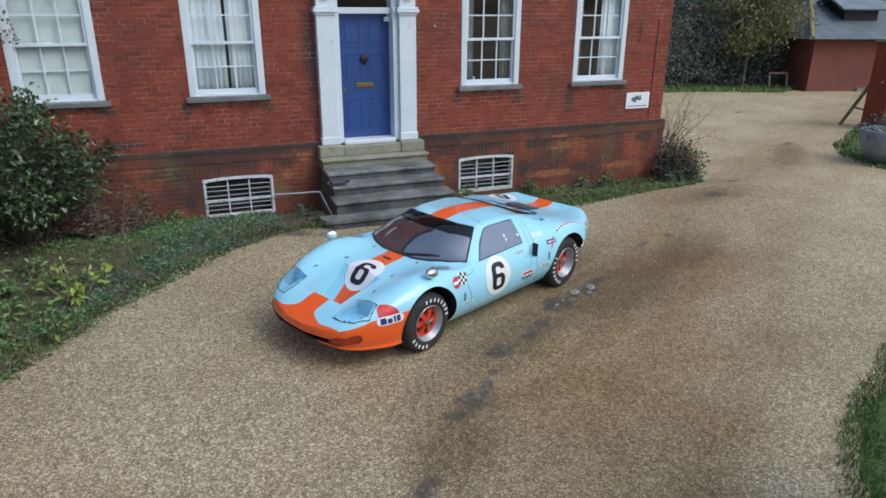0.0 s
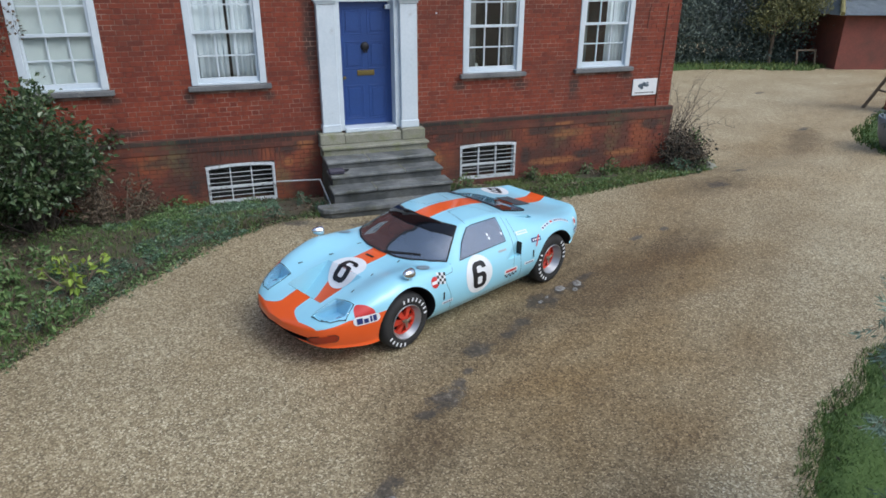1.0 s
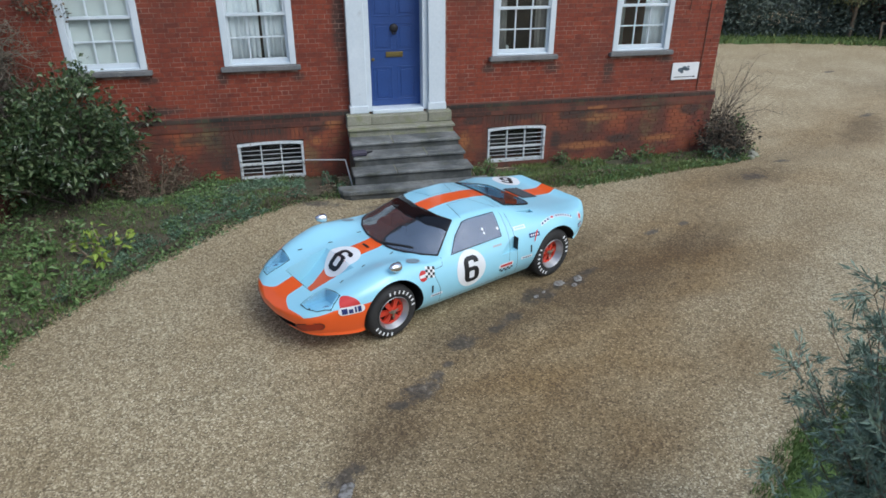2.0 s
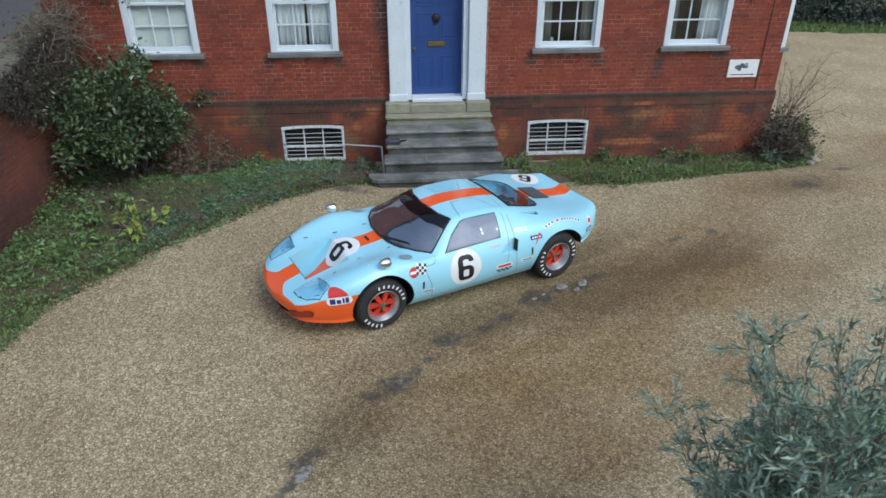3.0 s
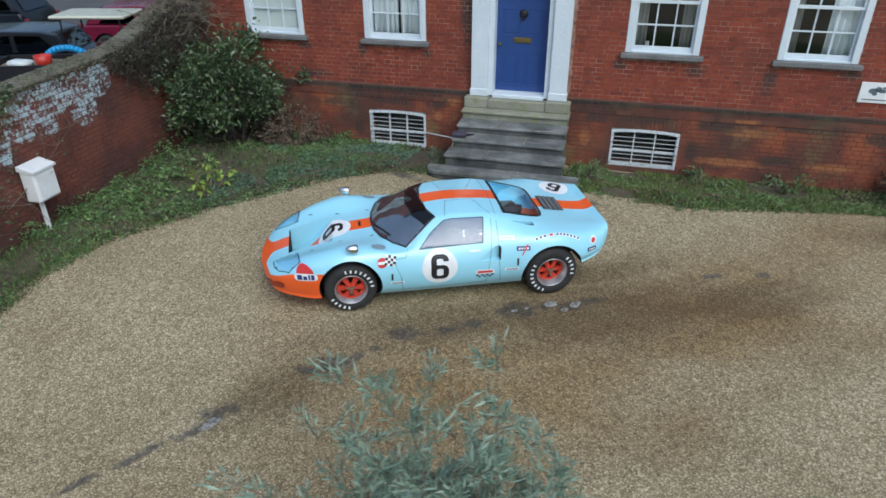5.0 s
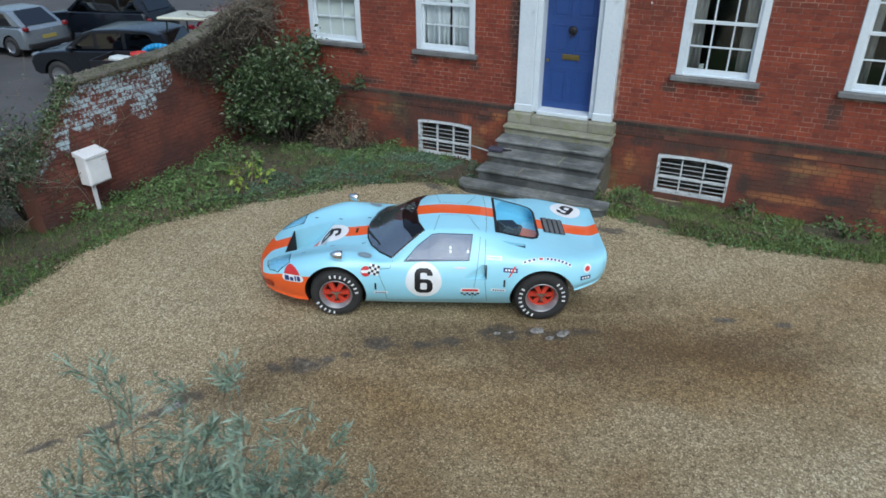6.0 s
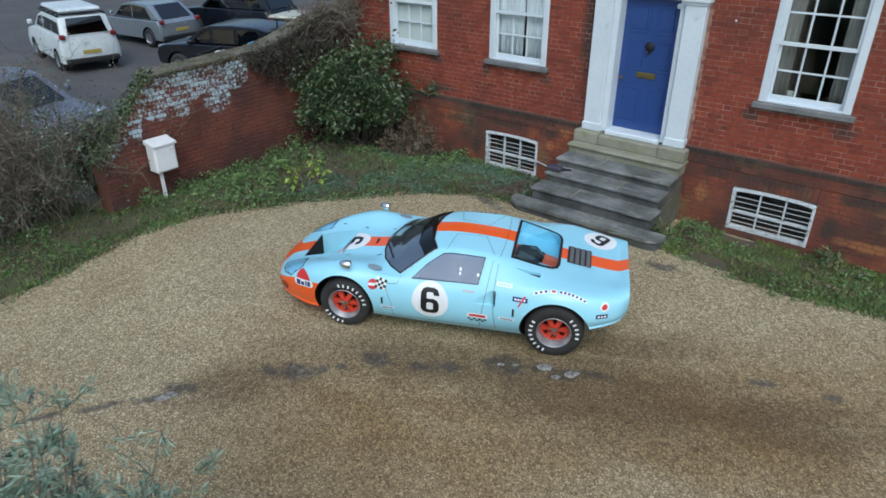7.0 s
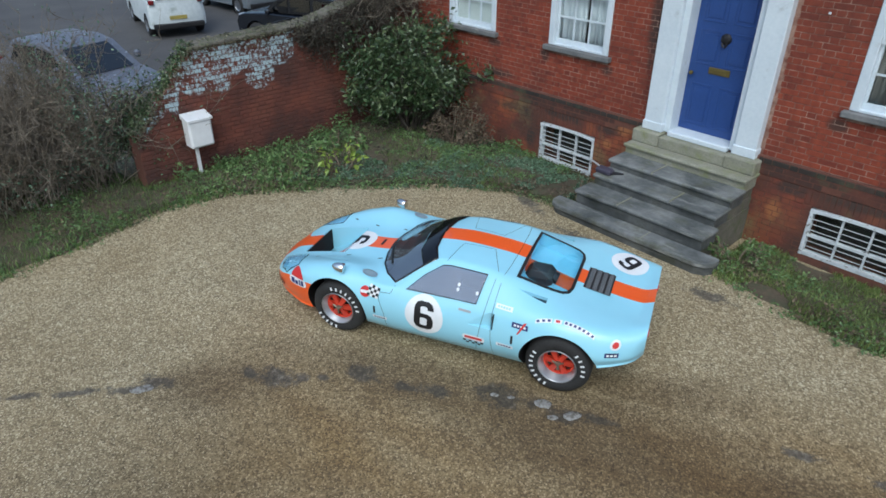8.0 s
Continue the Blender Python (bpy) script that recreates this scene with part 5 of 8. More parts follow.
def ring(outer, inner, axis):
    """A flat band between two outlines with the same number of points."""
    bm = bmesh.new()
    a = [bm.verts.new((p[0], p[1], 0)) for p in outer]
    b = [bm.verts.new((p[0], p[1], 0)) for p in inner]
    n = len(a)
    for i in range(n):
        bm.faces.new((a[i], a[(i + 1) % n], b[(i + 1) % n], b[i]))
    if axis != "z":
        for v in bm.verts:
            v.co = Vector((v.co.x, 0, v.co.y))
    return bm


def decal(name, bm, axis, material, lift=0.003, tree=None, label="", parent=None):
    ob = part(name, lay(bm, axis, lift, tree), material, parent or CAR, label, smooth=True)
    return tagged(ob, kind="stuff") if name == "mark" else ob


def disc(cx, cy, r, rx=1.0):
    return [(cx + r * rx * math.cos(a), cy + r * math.sin(a)) for a in [2 * math.pi * i / 40 for i in range(40)]]


SIX = [(0.235, 0.735), (0.235, 0.79), (0.20, 0.865), (0.11, 0.91), (-0.11, 0.91), (-0.20, 0.865), (-0.235, 0.78), (-0.235, 0.22), (-0.20, 0.135), (-0.11, 0.09), (0.11, 0.09), (0.20, 0.135), (0.235, 0.22),
       (0.235, 0.40), (0.20, 0.485), (0.11, 0.53), (-0.11, 0.53), (-0.235, 0.47)]


def numeral(size, right, up, at):
    """A bold block 6 as a thick bent stroke, fine enough to bend over the body."""
    bm, pts = bmesh.new(), []
    for p, q in zip(SIX, SIX[1:]):
        n = max(1, int(math.dist(p, q) / 0.06))
        pts += [Vector((p[0] + (q[0] - p[0]) * i / n, p[1] + (q[1] - p[1]) * i / n)) for i in range(n)]
    pts.append(Vector(SIX[-1]))
    rows = []
    for i, p in enumerate(pts):
        d = (pts[min(i + 1, len(pts) - 1)] - pts[max(i - 1, 0)]).normalized()
        k = Vector((-d.y, d.x))
        half = 0.074 + 0.036 * abs(d.y)
        rows.append([bm.verts.new(Vector(at) + Vector(right) * (p.x + k.x * half * f) * size + Vector(up) * (p.y + k.y * half * f - 0.5) * size) for f in (-1, -0.33, 0.33, 1)])
    for a, b in zip(rows, rows[1:]):
        for j in range(3):
            bm.faces.new((a[j], a[j + 1], b[j + 1], b[j]))
    return bm


# glass, each pane with its black seal
for nm, poly, axis, mt in (("windscreen", SCREEN_PLAN, "z", WSCREEN), ("rear_window", BACK_PLAN, "z", REAR_PANE), ("side_window", SIDE_PANE, 1, SCREEN), ("side_window", SIDE_PANE, -1, SCREEN)):
    pane_ob = decal(nm, sheet(poly, axis, 0.03), axis, mt, 0.006)
    pane_ob.modifiers.new("thick", "SOLIDIFY").thickness = 0.003
    pane_ob.visible_shadow = False
    wide = 0.030 if nm == "rear_window" else 0.018 if nm == "windscreen" else 0.007
    inner = inset(poly, wide)
    pts = []
    for (a, b), (c, d) in zip(list(zip(poly, poly[1:] + poly[:1])), list(zip(inner, inner[1:] + inner[:1]))):
        n = max(1, int(math.dist(a, b) / 0.02))
        pts += [((a[0] + (b[0] - a[0]) * i / n, a[1] + (b[1] - a[1]) * i / n), (c[0] + (d[0] - c[0]) * i / n, c[1] + (d[1] - c[1]) * i / n)) for i in range(n)]
    decal("seal", ring([p[0] for p in pts], [p[1] for p in pts], axis), axis, BLACK, 0.011, parent=pane_ob)
# dark sun band along the top of the windscreen
band = [(0.172, -0.47), (0.245, -0.3), (0.280, 0.0), (0.245, 0.3), (0.172, 0.47), (0.30, 0.55), (0.42, 0.33), (0.46, 0.0), (0.42, -0.33), (0.30, -0.55)]
tint_band = decal("sun_band", sheet(band, "z", 0.03), "z", SUNBAND, 0.010)
tint_band.modifiers.new("thick", "SOLIDIFY").thickness = 0.002
tint_band.visible_shadow = False
decal("wiper", sheet([(0.88, 0.05), (0.865, 0.10), (0.70, 0.46), (0.685, 0.455), (0.85, 0.08)], "z", 0.03), "z", BLACK, 0.016)

# roundels and numbers
decal("roundel", sheet(disc(1.325, 0.0, 0.213, 0.93), "z", 0.025), "z", DECAL_WHITE, 0.004, ramp, "white roundel")
decal("number", numeral(0.255, (0, 1.15, 0), (-1, 0, 0), (1.345, 0, 0)), "z", DECAL_BLACK, 0.008, ramp, "black race number 6")
decal("roundel", sheet(disc(-1.615, -0.50, 0.195), "z", 0.025), "z", DECAL_WHITE, 0.004, None, "white roundel")
decal("number", numeral(0.25, (0.84, -0.54, 0), (0.54, 0.84, 0), (-1.615, -0.50, 0)), "z", DECAL_BLACK, 0.008, None, "black race number 6")
for s in (1, -1):
    decal("roundel", sheet(disc(0.172, 0.535, 0.207), s, 0.025), s, DECAL_WHITE, 0.004, None, "white roundel")
    decal("number", numeral(0.30, (-s, 0, 0), (0, 0, 1), (0.172, 0, 0.535)), s, DECAL_BLACK, 0.008, None, "black race number 6")


def rect(cx, cz, w, h, lean=0.0):
    c, s = math.cos(radians(lean)), math.sin(radians(lean))
    return [(cx + a * c - b * s, cz + a * s + b * c) for a, b in ((-w / 2, -h / 2), (w / 2, -h / 2), (w / 2, h / 2), (-w / 2, h / 2))]


def rounded(cx, cz, w, h, lean=0.0):
    """A plate with half-round ends."""
    c, d = math.cos(radians(lean)), math.sin(radians(lean))
    pts = []
    for k in range(12):
        a = -math.pi / 2 + math.pi * k / 11
        pts.append((w / 2 - h / 2 + h / 2 * math.cos(a), h / 2 * math.sin(a)))
    pts += [(-p, -q) for p, q in pts]
    return [(cx + p * c - q * d, cz + p * d + q * c) for p, q in pts]


def badge(s, cx, cz, w, h, ground, mark, rows=1, lean=0.0, bits=5):
    """A small sticker: a plate with unreadable marks as plain bars."""
    p = decal("sticker", sheet(rect(cx, cz, w, h, lean), s, 0.03), s, ground, 0.004)
    bm = bmesh.new()
    for r in range(rows):
        for k in range(bits):
            bw = w * 0.8 / bits
            x = cx - w * 0.4 + bw * (k + 0.5)
            z = cz + (r - (rows - 1) / 2) * h / (rows + 0.4)
            f = bm.faces.new([bm.verts.new((q[0], 0, q[1])) for q in rect(x, z + (x - cx) * math.tan(radians(lean)), bw * 0.7, h * 0.42 / rows)])
    decal("mark", bm, s, mark, 0.007, parent=p)


for s in (1, -1):
    # round oil badge on the nose flank
    bm = sheet(disc(1.692, 0.548, 0.088, 1.1), s, 0.02)
    p = decal("sticker", bm, s, DECAL_RED, 0.004, None, "round red and white oil badge")
    decal("mark", sheet(rounded(1.683, 0.508, 0.26, 0.085, -4), s, 0.02), s, DECAL_WHITE, 0.006, parent=p)
    bm = bmesh.new()
    for k, (w, h) in enumerate(((0.054, 0.058), (0.044, 0.044), (0.020, 0.060), (0.036, 0.060))):
        x = 1.683 + (0.070, 0.010, -0.036, -0.074)[k]
        bm.faces.new([bm.verts.new((a, 0, b)) for a, b in rect(x, 0.508 + (h - 0.058) / 2 - (x - 1.683) * 0.07, w, h, -4)])
    decal("mark", bm, s, DECAL_NAVY, 0.009, parent=p)
    # badge and chequered flag behind the front wheel
    p = decal("sticker", sheet(disc(0.832, 0.643, 0.056), s, 0.02), s, DECAL_RED, 0.004)
    decal("mark", sheet(rounded(0.832, 0.643, 0.105, 0.030), s, 0.02), s, DECAL_WHITE, 0.006, parent=p)
    p = decal("flag_sticker", sheet(rect(0.738, 0.658, 0.12, 0.11, 12), s, 0.02), s, DECAL_WHITE, 0.005, None, "chequered flag sticker")
    bm = bmesh.new()
    for i in range(4):
        for j in range(4):
            if (i + j) % 2:
                bm.faces.new([bm.verts.new((a, 0, b)) for a, b in rect(0.738 + (i - 1.5) * 0.030 - (j - 1.5) * 0.006, 0.658 + (j - 1.5) * 0.027 + (i - 1.5) * 0.007, 0.030, 0.027, 12)])
    decal("mark", bm, s, DECAL_BLACK, 0.008, parent=p)
    # red and chequered plate on the door
    p = decal("sticker", sheet(rounded(-0.36, 0.434, 0.23, 0.060), s, 0.02), s, DECAL_WHITE, 0.004)
    decal("mark", sheet(rect(-0.36, 0.436, 0.18, 0.028), s, 0.02), s, DECAL_RED, 0.006, parent=p)
    bm = bmesh.new()
    for i in range(7):
        for j in range(2):
            if (i + j) % 2 == 0:
                bm.faces.new([bm.verts.new((a, 0, b)) for a, b in rect(-0.36 + (i - 3) * 0.03, 0.392 - j * 0.022, 0.03, 0.022)])
    decal("mark", bm, s, DECAL_BLACK, 0.006, parent=p)
    badge(s, 0.665, 0.382, 0.16, 0.032, DECAL_WHITE, DECAL_NAVY)
    badge(s, -0.68, 0.452, 0.17, 0.036, DECAL_WHITE, DECAL_NAVY)
    badge(s, -0.627, 0.806, 0.17, 0.036, DECAL_WHITE, PAINT)
    badge(s, -0.81, 0.698, 0.16, 0.048, DECAL_NAVY, DECAL_WHITE, bits=4)
    decal("sticker", sheet([(-0.875, 0.745), (-0.845, 0.735), (-0.785, 0.615), (-0.805, 0.625)], s, 0.02), s, DECAL_RED, 0.008)
    # white arched strip over the rear wheel with dark letters as plain bars
    def arch_line(x):
        return 0.822 - 0.95 * (x + 1.185) ** 2 - 0.015 * (x + 1.185)
    for a, b, bits in ((-0.945, -1.095, 3), (-1.115, -1.185, 1), (-1.205, -1.495, 7)):
        n = max(2, int((a - b) / 0.02))
        xs = [a + (b - a) * i / n for i in range(n + 1)]
        strip = decal("sticker", sheet([(x, arch_line(x) - 0.024) for x in xs] + [(x, arch_line(x) + 0.024) for x in xs[::-1]], s, 0.02), 2 * s, DECAL_WHITE, 0.004, None, "white arched sticker")
        bm = bmesh.new()
        for k in range(bits):
            x = a + (b - a) * (k + 0.5) / bits
            w = abs(b - a) / bits * 0.55
            bm.faces.new([bm.verts.new((p, 0, q)) for p, q in rect(x, arch_line(x), w, 0.027, math.degrees(math.atan(-1.9 * (x + 1.185))))])
        decal("mark", bm, 2 * s, DECAL_NAVY if bits > 1 else DECAL_RED, 0.008, parent=strip)
    decal("sticker", sheet(disc(-1.686, 0.697, 0.046), s, 0.02), s, DECAL_WHITE, 0.004)
    decal("sticker", sheet(disc(-1.686, 0.697, 0.028), s, 0.02), s, DECAL_RED, 0.007)
    badge(s, -1.668, 0.602, 0.12, 0.045, DECAL_NAVY, DECAL_WHITE, bits=3)
    # vents, mirrors, mouths and lamps
    decal("fender_vent", sheet(disc(0.853, s * 0.663, 0.045, 1.7), "z", 0.02), "z", VENT_GREY, 0.004)
    decal("vent_ring", ring(disc(0.853, s * 0.663, 0.050, 1.65), disc(0.853, s * 0.663, 0.040, 1.75), "z"), "z", ALLOY, 0.008)
    decal("side_vent", sheet(rect(0.724, 0.465, 0.022, 0.085), s, 0.02), s, DECAL_BLACK, 0.004)
    decal("side_vent", sheet(rect(-0.746, 0.542, 0.022, 0.09), s, 0.02), s, DECAL_BLACK, 0.004)
    decal("door_handle", sheet(rect(-0.244, 0.694, 0.13, 0.020), s, 0.02), s, ALLOY, 0.008)
    # black plates give the scoop mouths the darkness of open ducts
    part("scoop_mouth", boxes((-0.543, -0.533, min(s * 0.787, s * 0.858), max(s * 0.787, s * 0.858), 0.58, 0.73), bevel=0.004), BLACK, CAR)
    part("scoop_mouth", boxes((-0.988, -0.978, min(s * 0.565, s * 0.625), max(s * 0.565, s * 0.625), 0.795, 0.85)), VOID, CAR)
    # thin dark wedge paints the shade on the scoop's inner wall
    part("scoop_duct", solid(lambda b: prism(b, [(-0.745, 0.878), (-0.985, 0.858), (-0.985, 0.80)], min(s * 0.572, s * 0.580), max(s * 0.572, s * 0.580), "y")), SCOOP_SHADE_BLUE, CAR)
    bm = lathe(bmesh.new(), [(0.0, 0.085), (0.018, 0.078), (0.036, 0.055), (0.048, 0.022), (0.053, -0.015), (0.053, -0.045), (0.046, -0.050), (0.0, -0.047)], 18, "z")
    bmesh.ops.transform(bm, matrix=pose(1.146, s * 0.768, 0.822, 0, 82, s * 8), verts=bm.verts)
    mir = part("mirror", bm, CHROME, CAR, "chrome bullet mirror", True)
    part("stalk", solid(lambda b: tube(b, (1.155, s * 0.752, 0.735), (1.146, s * 0.768, 0.80), 0.014, 0.011)), CHROME, mir)
    lamp_line = [(2.055, s * 0.385), (2.04, s * 0.50), (1.985, s * 0.60), (1.87, s * 0.685), (1.735, s * 0.645), (1.765, s * 0.39), (1.90, s * 0.375)]
    cover = decal("lamp_cover", sheet(lamp_line, "z", 0.025), "z", LAMP_GLASS, 0.005, None, "clear faired headlight cover")
    cover.modifiers.new("thick", "SOLIDIFY").thickness = 0.002
    cover.visible_shadow = False
    inn = inset(lamp_line, 0.0045)
    pts = []
    for (a, b), (c, d) in zip(list(zip(lamp_line, lamp_line[1:] + lamp_line[:1])), list(zip(inn, inn[1:] + inn[:1]))):
        n = max(1, int(math.dist(a, b) / 0.02))
        pts += [((a[0] + (b[0] - a[0]) * i / n, a[1] + (b[1] - a[1]) * i / n), (c[0] + (d[0] - c[0]) * i / n, c[1] + (d[1] - c[1]) * i / n)) for i in range(n)]
    decal("seal", ring([p[0] for p in pts], [p[1] for p in pts], "z"), "z", BLACK, 0.009, parent=cover)
    for lx, ly, lr in ((1.86, 0.56, 0.042),):
        bm = lathe(bmesh.new(), [(0.0, 0.005), (lr * 0.7, 0.0), (lr, 0.02), (lr * 1.1, 0.02), (lr * 1.1, -0.07)], 18, "z")
        bmesh.ops.transform(bm, matrix=pose(lx, s * ly, 0.462, 0, 25, 0), verts=bm.verts)
        part("headlight", bm, CHROME, CAR, "", True)
    lamp = decal("turn_lamp", sheet(rounded(2.04, 0.342, 0.20, 0.075, -14), s, 0.02), s, plain("lamp_orange", (0.32, 0.035, 0.012), 0.2), 0.006, None, "dark orange turn lamp")
    decal("lamp_ring", ring(rounded(2.04, 0.342, 0.21, 0.085, -14), rounded(2.04, 0.342, 0.196, 0.071, -14), s), s, BLACK, 0.009, parent=lamp)
    bm = lathe(bmesh.new(), [(0.0, 0.012), (0.03, 0.010), (0.042, 0.004), (0.045, 0.0)], 16, "z")
    bmesh.ops.transform(bm, matrix=pose(TAIL + 0.001, s * 0.40, 0.63, 0, -90, 0), verts=bm.verts)
    part("tail_lamp", bm, DECAL_RED, CAR)
    # shut lines of door and clips
    for path in ([(0.60, 0.255), (0.62, 0.45), (0.68, 0.60), (0.68, 0.668), (0.56, 0.675), (0.53, 0.74)], [(0.60, 0.255), (-0.38, 0.27), (-0.40, 0.45), (-0.44, 0.74), (-0.47, 0.97)], [(-0.56, 0.26), (-0.53, 0.50), (-0.52, 0.74), (-0.53, 0.95)]):
        bm = bmesh.new()
        for (a, b), (c, d) in zip(path, path[1:]):
            n = max(2, int(math.dist((a, b), (c, d)) / 0.03))
            t = Vector((c - a, d - b)).normalized() * 0.0021
            pts = [(a + (c - a) * i / n, b + (d - b) * i / n) for i in range(n + 1)]
            for p, q in zip(pts, pts[1:]):
                bm.faces.new([bm.verts.new((e[0] + k * -t.y, 0, e[1] + k * t.x)) for e, k in ((p, -1), (q, -1), (q, 1), (p, 1))])
        decal("shut_line", bm, s, DECAL_BLACK, 0.0025)
    for path in ([(0.06, 0.49), (0.0, 0.17)], [(0.0, 0.17), (-0.33, 0.15)], [(-0.33, 0.15), (-0.47, 0.49)], [(-0.56, 0.0), (-0.55, 0.34), (-0.535, 0.50)]):
        bm = bmesh.new()
        for (a, b), (c, d) in zip(path, path[1:]):
            n = max(2, int(math.dist((a, b), (c, d)) / 0.03))
            t = Vector((c - a, d - b)).normalized() * 0.0021
            pts = [(a + (c - a) * i / n, b + (d - b) * i / n) for i in range(n + 1)]
            for p, q in zip(pts, pts[1:]):
                bm.faces.new([bm.verts.new((e[0] + k * -t.y, s * (e[1] + k * t.x), 0)) for e, k in ((p, -1), (q, -1), (q, 1), (p, 1))])
        decal("shut_line", bm, "z", DECAL_BLACK, 0.0025)
    for cx, cy in ((1.275, 0.352), (0.90, 0.333), (1.605, 0.455)):
        decal("bonnet_clip", sheet(rect(cx, s * cy, 0.05, 0.014, s * 20), "z", 0.02), "z", DECAL_BLACK, 0.006)
decal("stripe_slot", sheet(rect(1.02, 0.0, 0.03, 0.12), "z", 0.02), "z", DECAL_BLACK, 0.004)

# no hole is cut here: a black plate paints the outlet's darkness
part("nose_outlet", solid(lambda b: prism(b, [(1.878, 0.275), (1.878, 0.552), (1.868, 0.552), (1.868, 0.29)], -0.287, 0.287, "y")), VOID, CAR, "black plate for the unlit cooling outlet behind the nose")
# louvred panel on the tail
LOUVRE = plain("worn_black_metal", (0.11, 0.12, 0.135), 0.4, 0.5)
plate = decal("louvre_plate", sheet(rect(-1.385, 0.0, 0.27, 0.38), "z", 0.03), "z", DARK_TRIM, 0.006, None, "black louvred engine cover panel")
for r in range(4):
    for k in range(13):
        bm = boxes((-1.508 + r * 0.063, -1.463 + r * 0.063, -0.184 + k * 0.0292, -0.167 + k * 0.0292, 0, 0.011), bevel=0.003)
        cz = skin.ray_cast(Vector((-1.485 + r * 0.063, -0.175 + k * 0.0292, 3)), Vector((0, 0, -1)))[0].z
        bmesh.ops.translate(bm, vec=(0, 0, cz + 0.005), verts=bm.verts)
        part("louvre", bm, LOUVRE, plate)
# engine seen through the rear window
part("intake_box", boxes((-0.94, -0.66, -0.05, 0.22, 0.72, 0.90), bevel=0.05), DARK_TRIM, CAR, "black engine intake box")
part("intake_trumpet", solid(lambda b: tube(b, (-0.93, 0.085, 0.82), (-0.98, 0.085, 0.805), 0.06, 0.065, 16)), IRON, CAR)
# cockpit
for s in (1, -1):
    seat = part("seat", boxes((-0.35, 0.15, s * 0.33 - 0.20, s * 0.33 + 0.20, 0.27, 0.38), bevel=0.03), DARK_TRIM, CAR, "black race seat")
    bm = boxes((-0.52, -0.42, s * 0.33 - 0.20, s * 0.33 + 0.20, 0.30, 0.80), bevel=0.03)
    bmesh.ops.rotate(bm, cent=(-0.42, 0, 0.3), matrix=Matrix.Rotation(radians(-18), 3, "Y"), verts=bm.verts)
    part("seat_back", bm, DARK_TRIM, seat)
part("dashboard", boxes((0.42, 0.75, -0.62, 0.62, 0.55, 0.69), bevel=0.03), DARK_TRIM, CAR)
bm = bmesh.new()
for i in range(24):
    a, b = 2 * math.pi * i / 24, 2 * math.pi * (i + 1) / 24
    tube(bm, (0.33, -0.33 + 0.16 * math.cos(a), 0.68 + 0.16 * math.sin(a)), (0.33, -0.33 + 0.16 * math.cos(b), 0.68 + 0.16 * math.sin(b)), 0.012, n=6)
tube(bm, (0.33, -0.33, 0.68), (0.44, -0.33, 0.62), 0.02, n=8)
tube(bm, (0.33, -0.48, 0.68), (0.33, -0.18, 0.68), 0.01, n=6)
part("steering_wheel", bm, DARK_TRIM, CAR)
for dx, dz in ((-0.13, 0.87), (-0.13, 0.835), (-0.33, 0.845)):
    decal("window_vent", sheet(disc(dx, dz, 0.014), 1, 0.02), 1, DECAL_WHITE, 0.012)
part("underfloor", boxes((-1.2, 1.5, -0.46, 0.46, 0.085, 0.16)), BLACK, CAR)


SPINNER = plain("dull_bronze", (0.30, 0.27, 0.21), 0.4, 0.8)


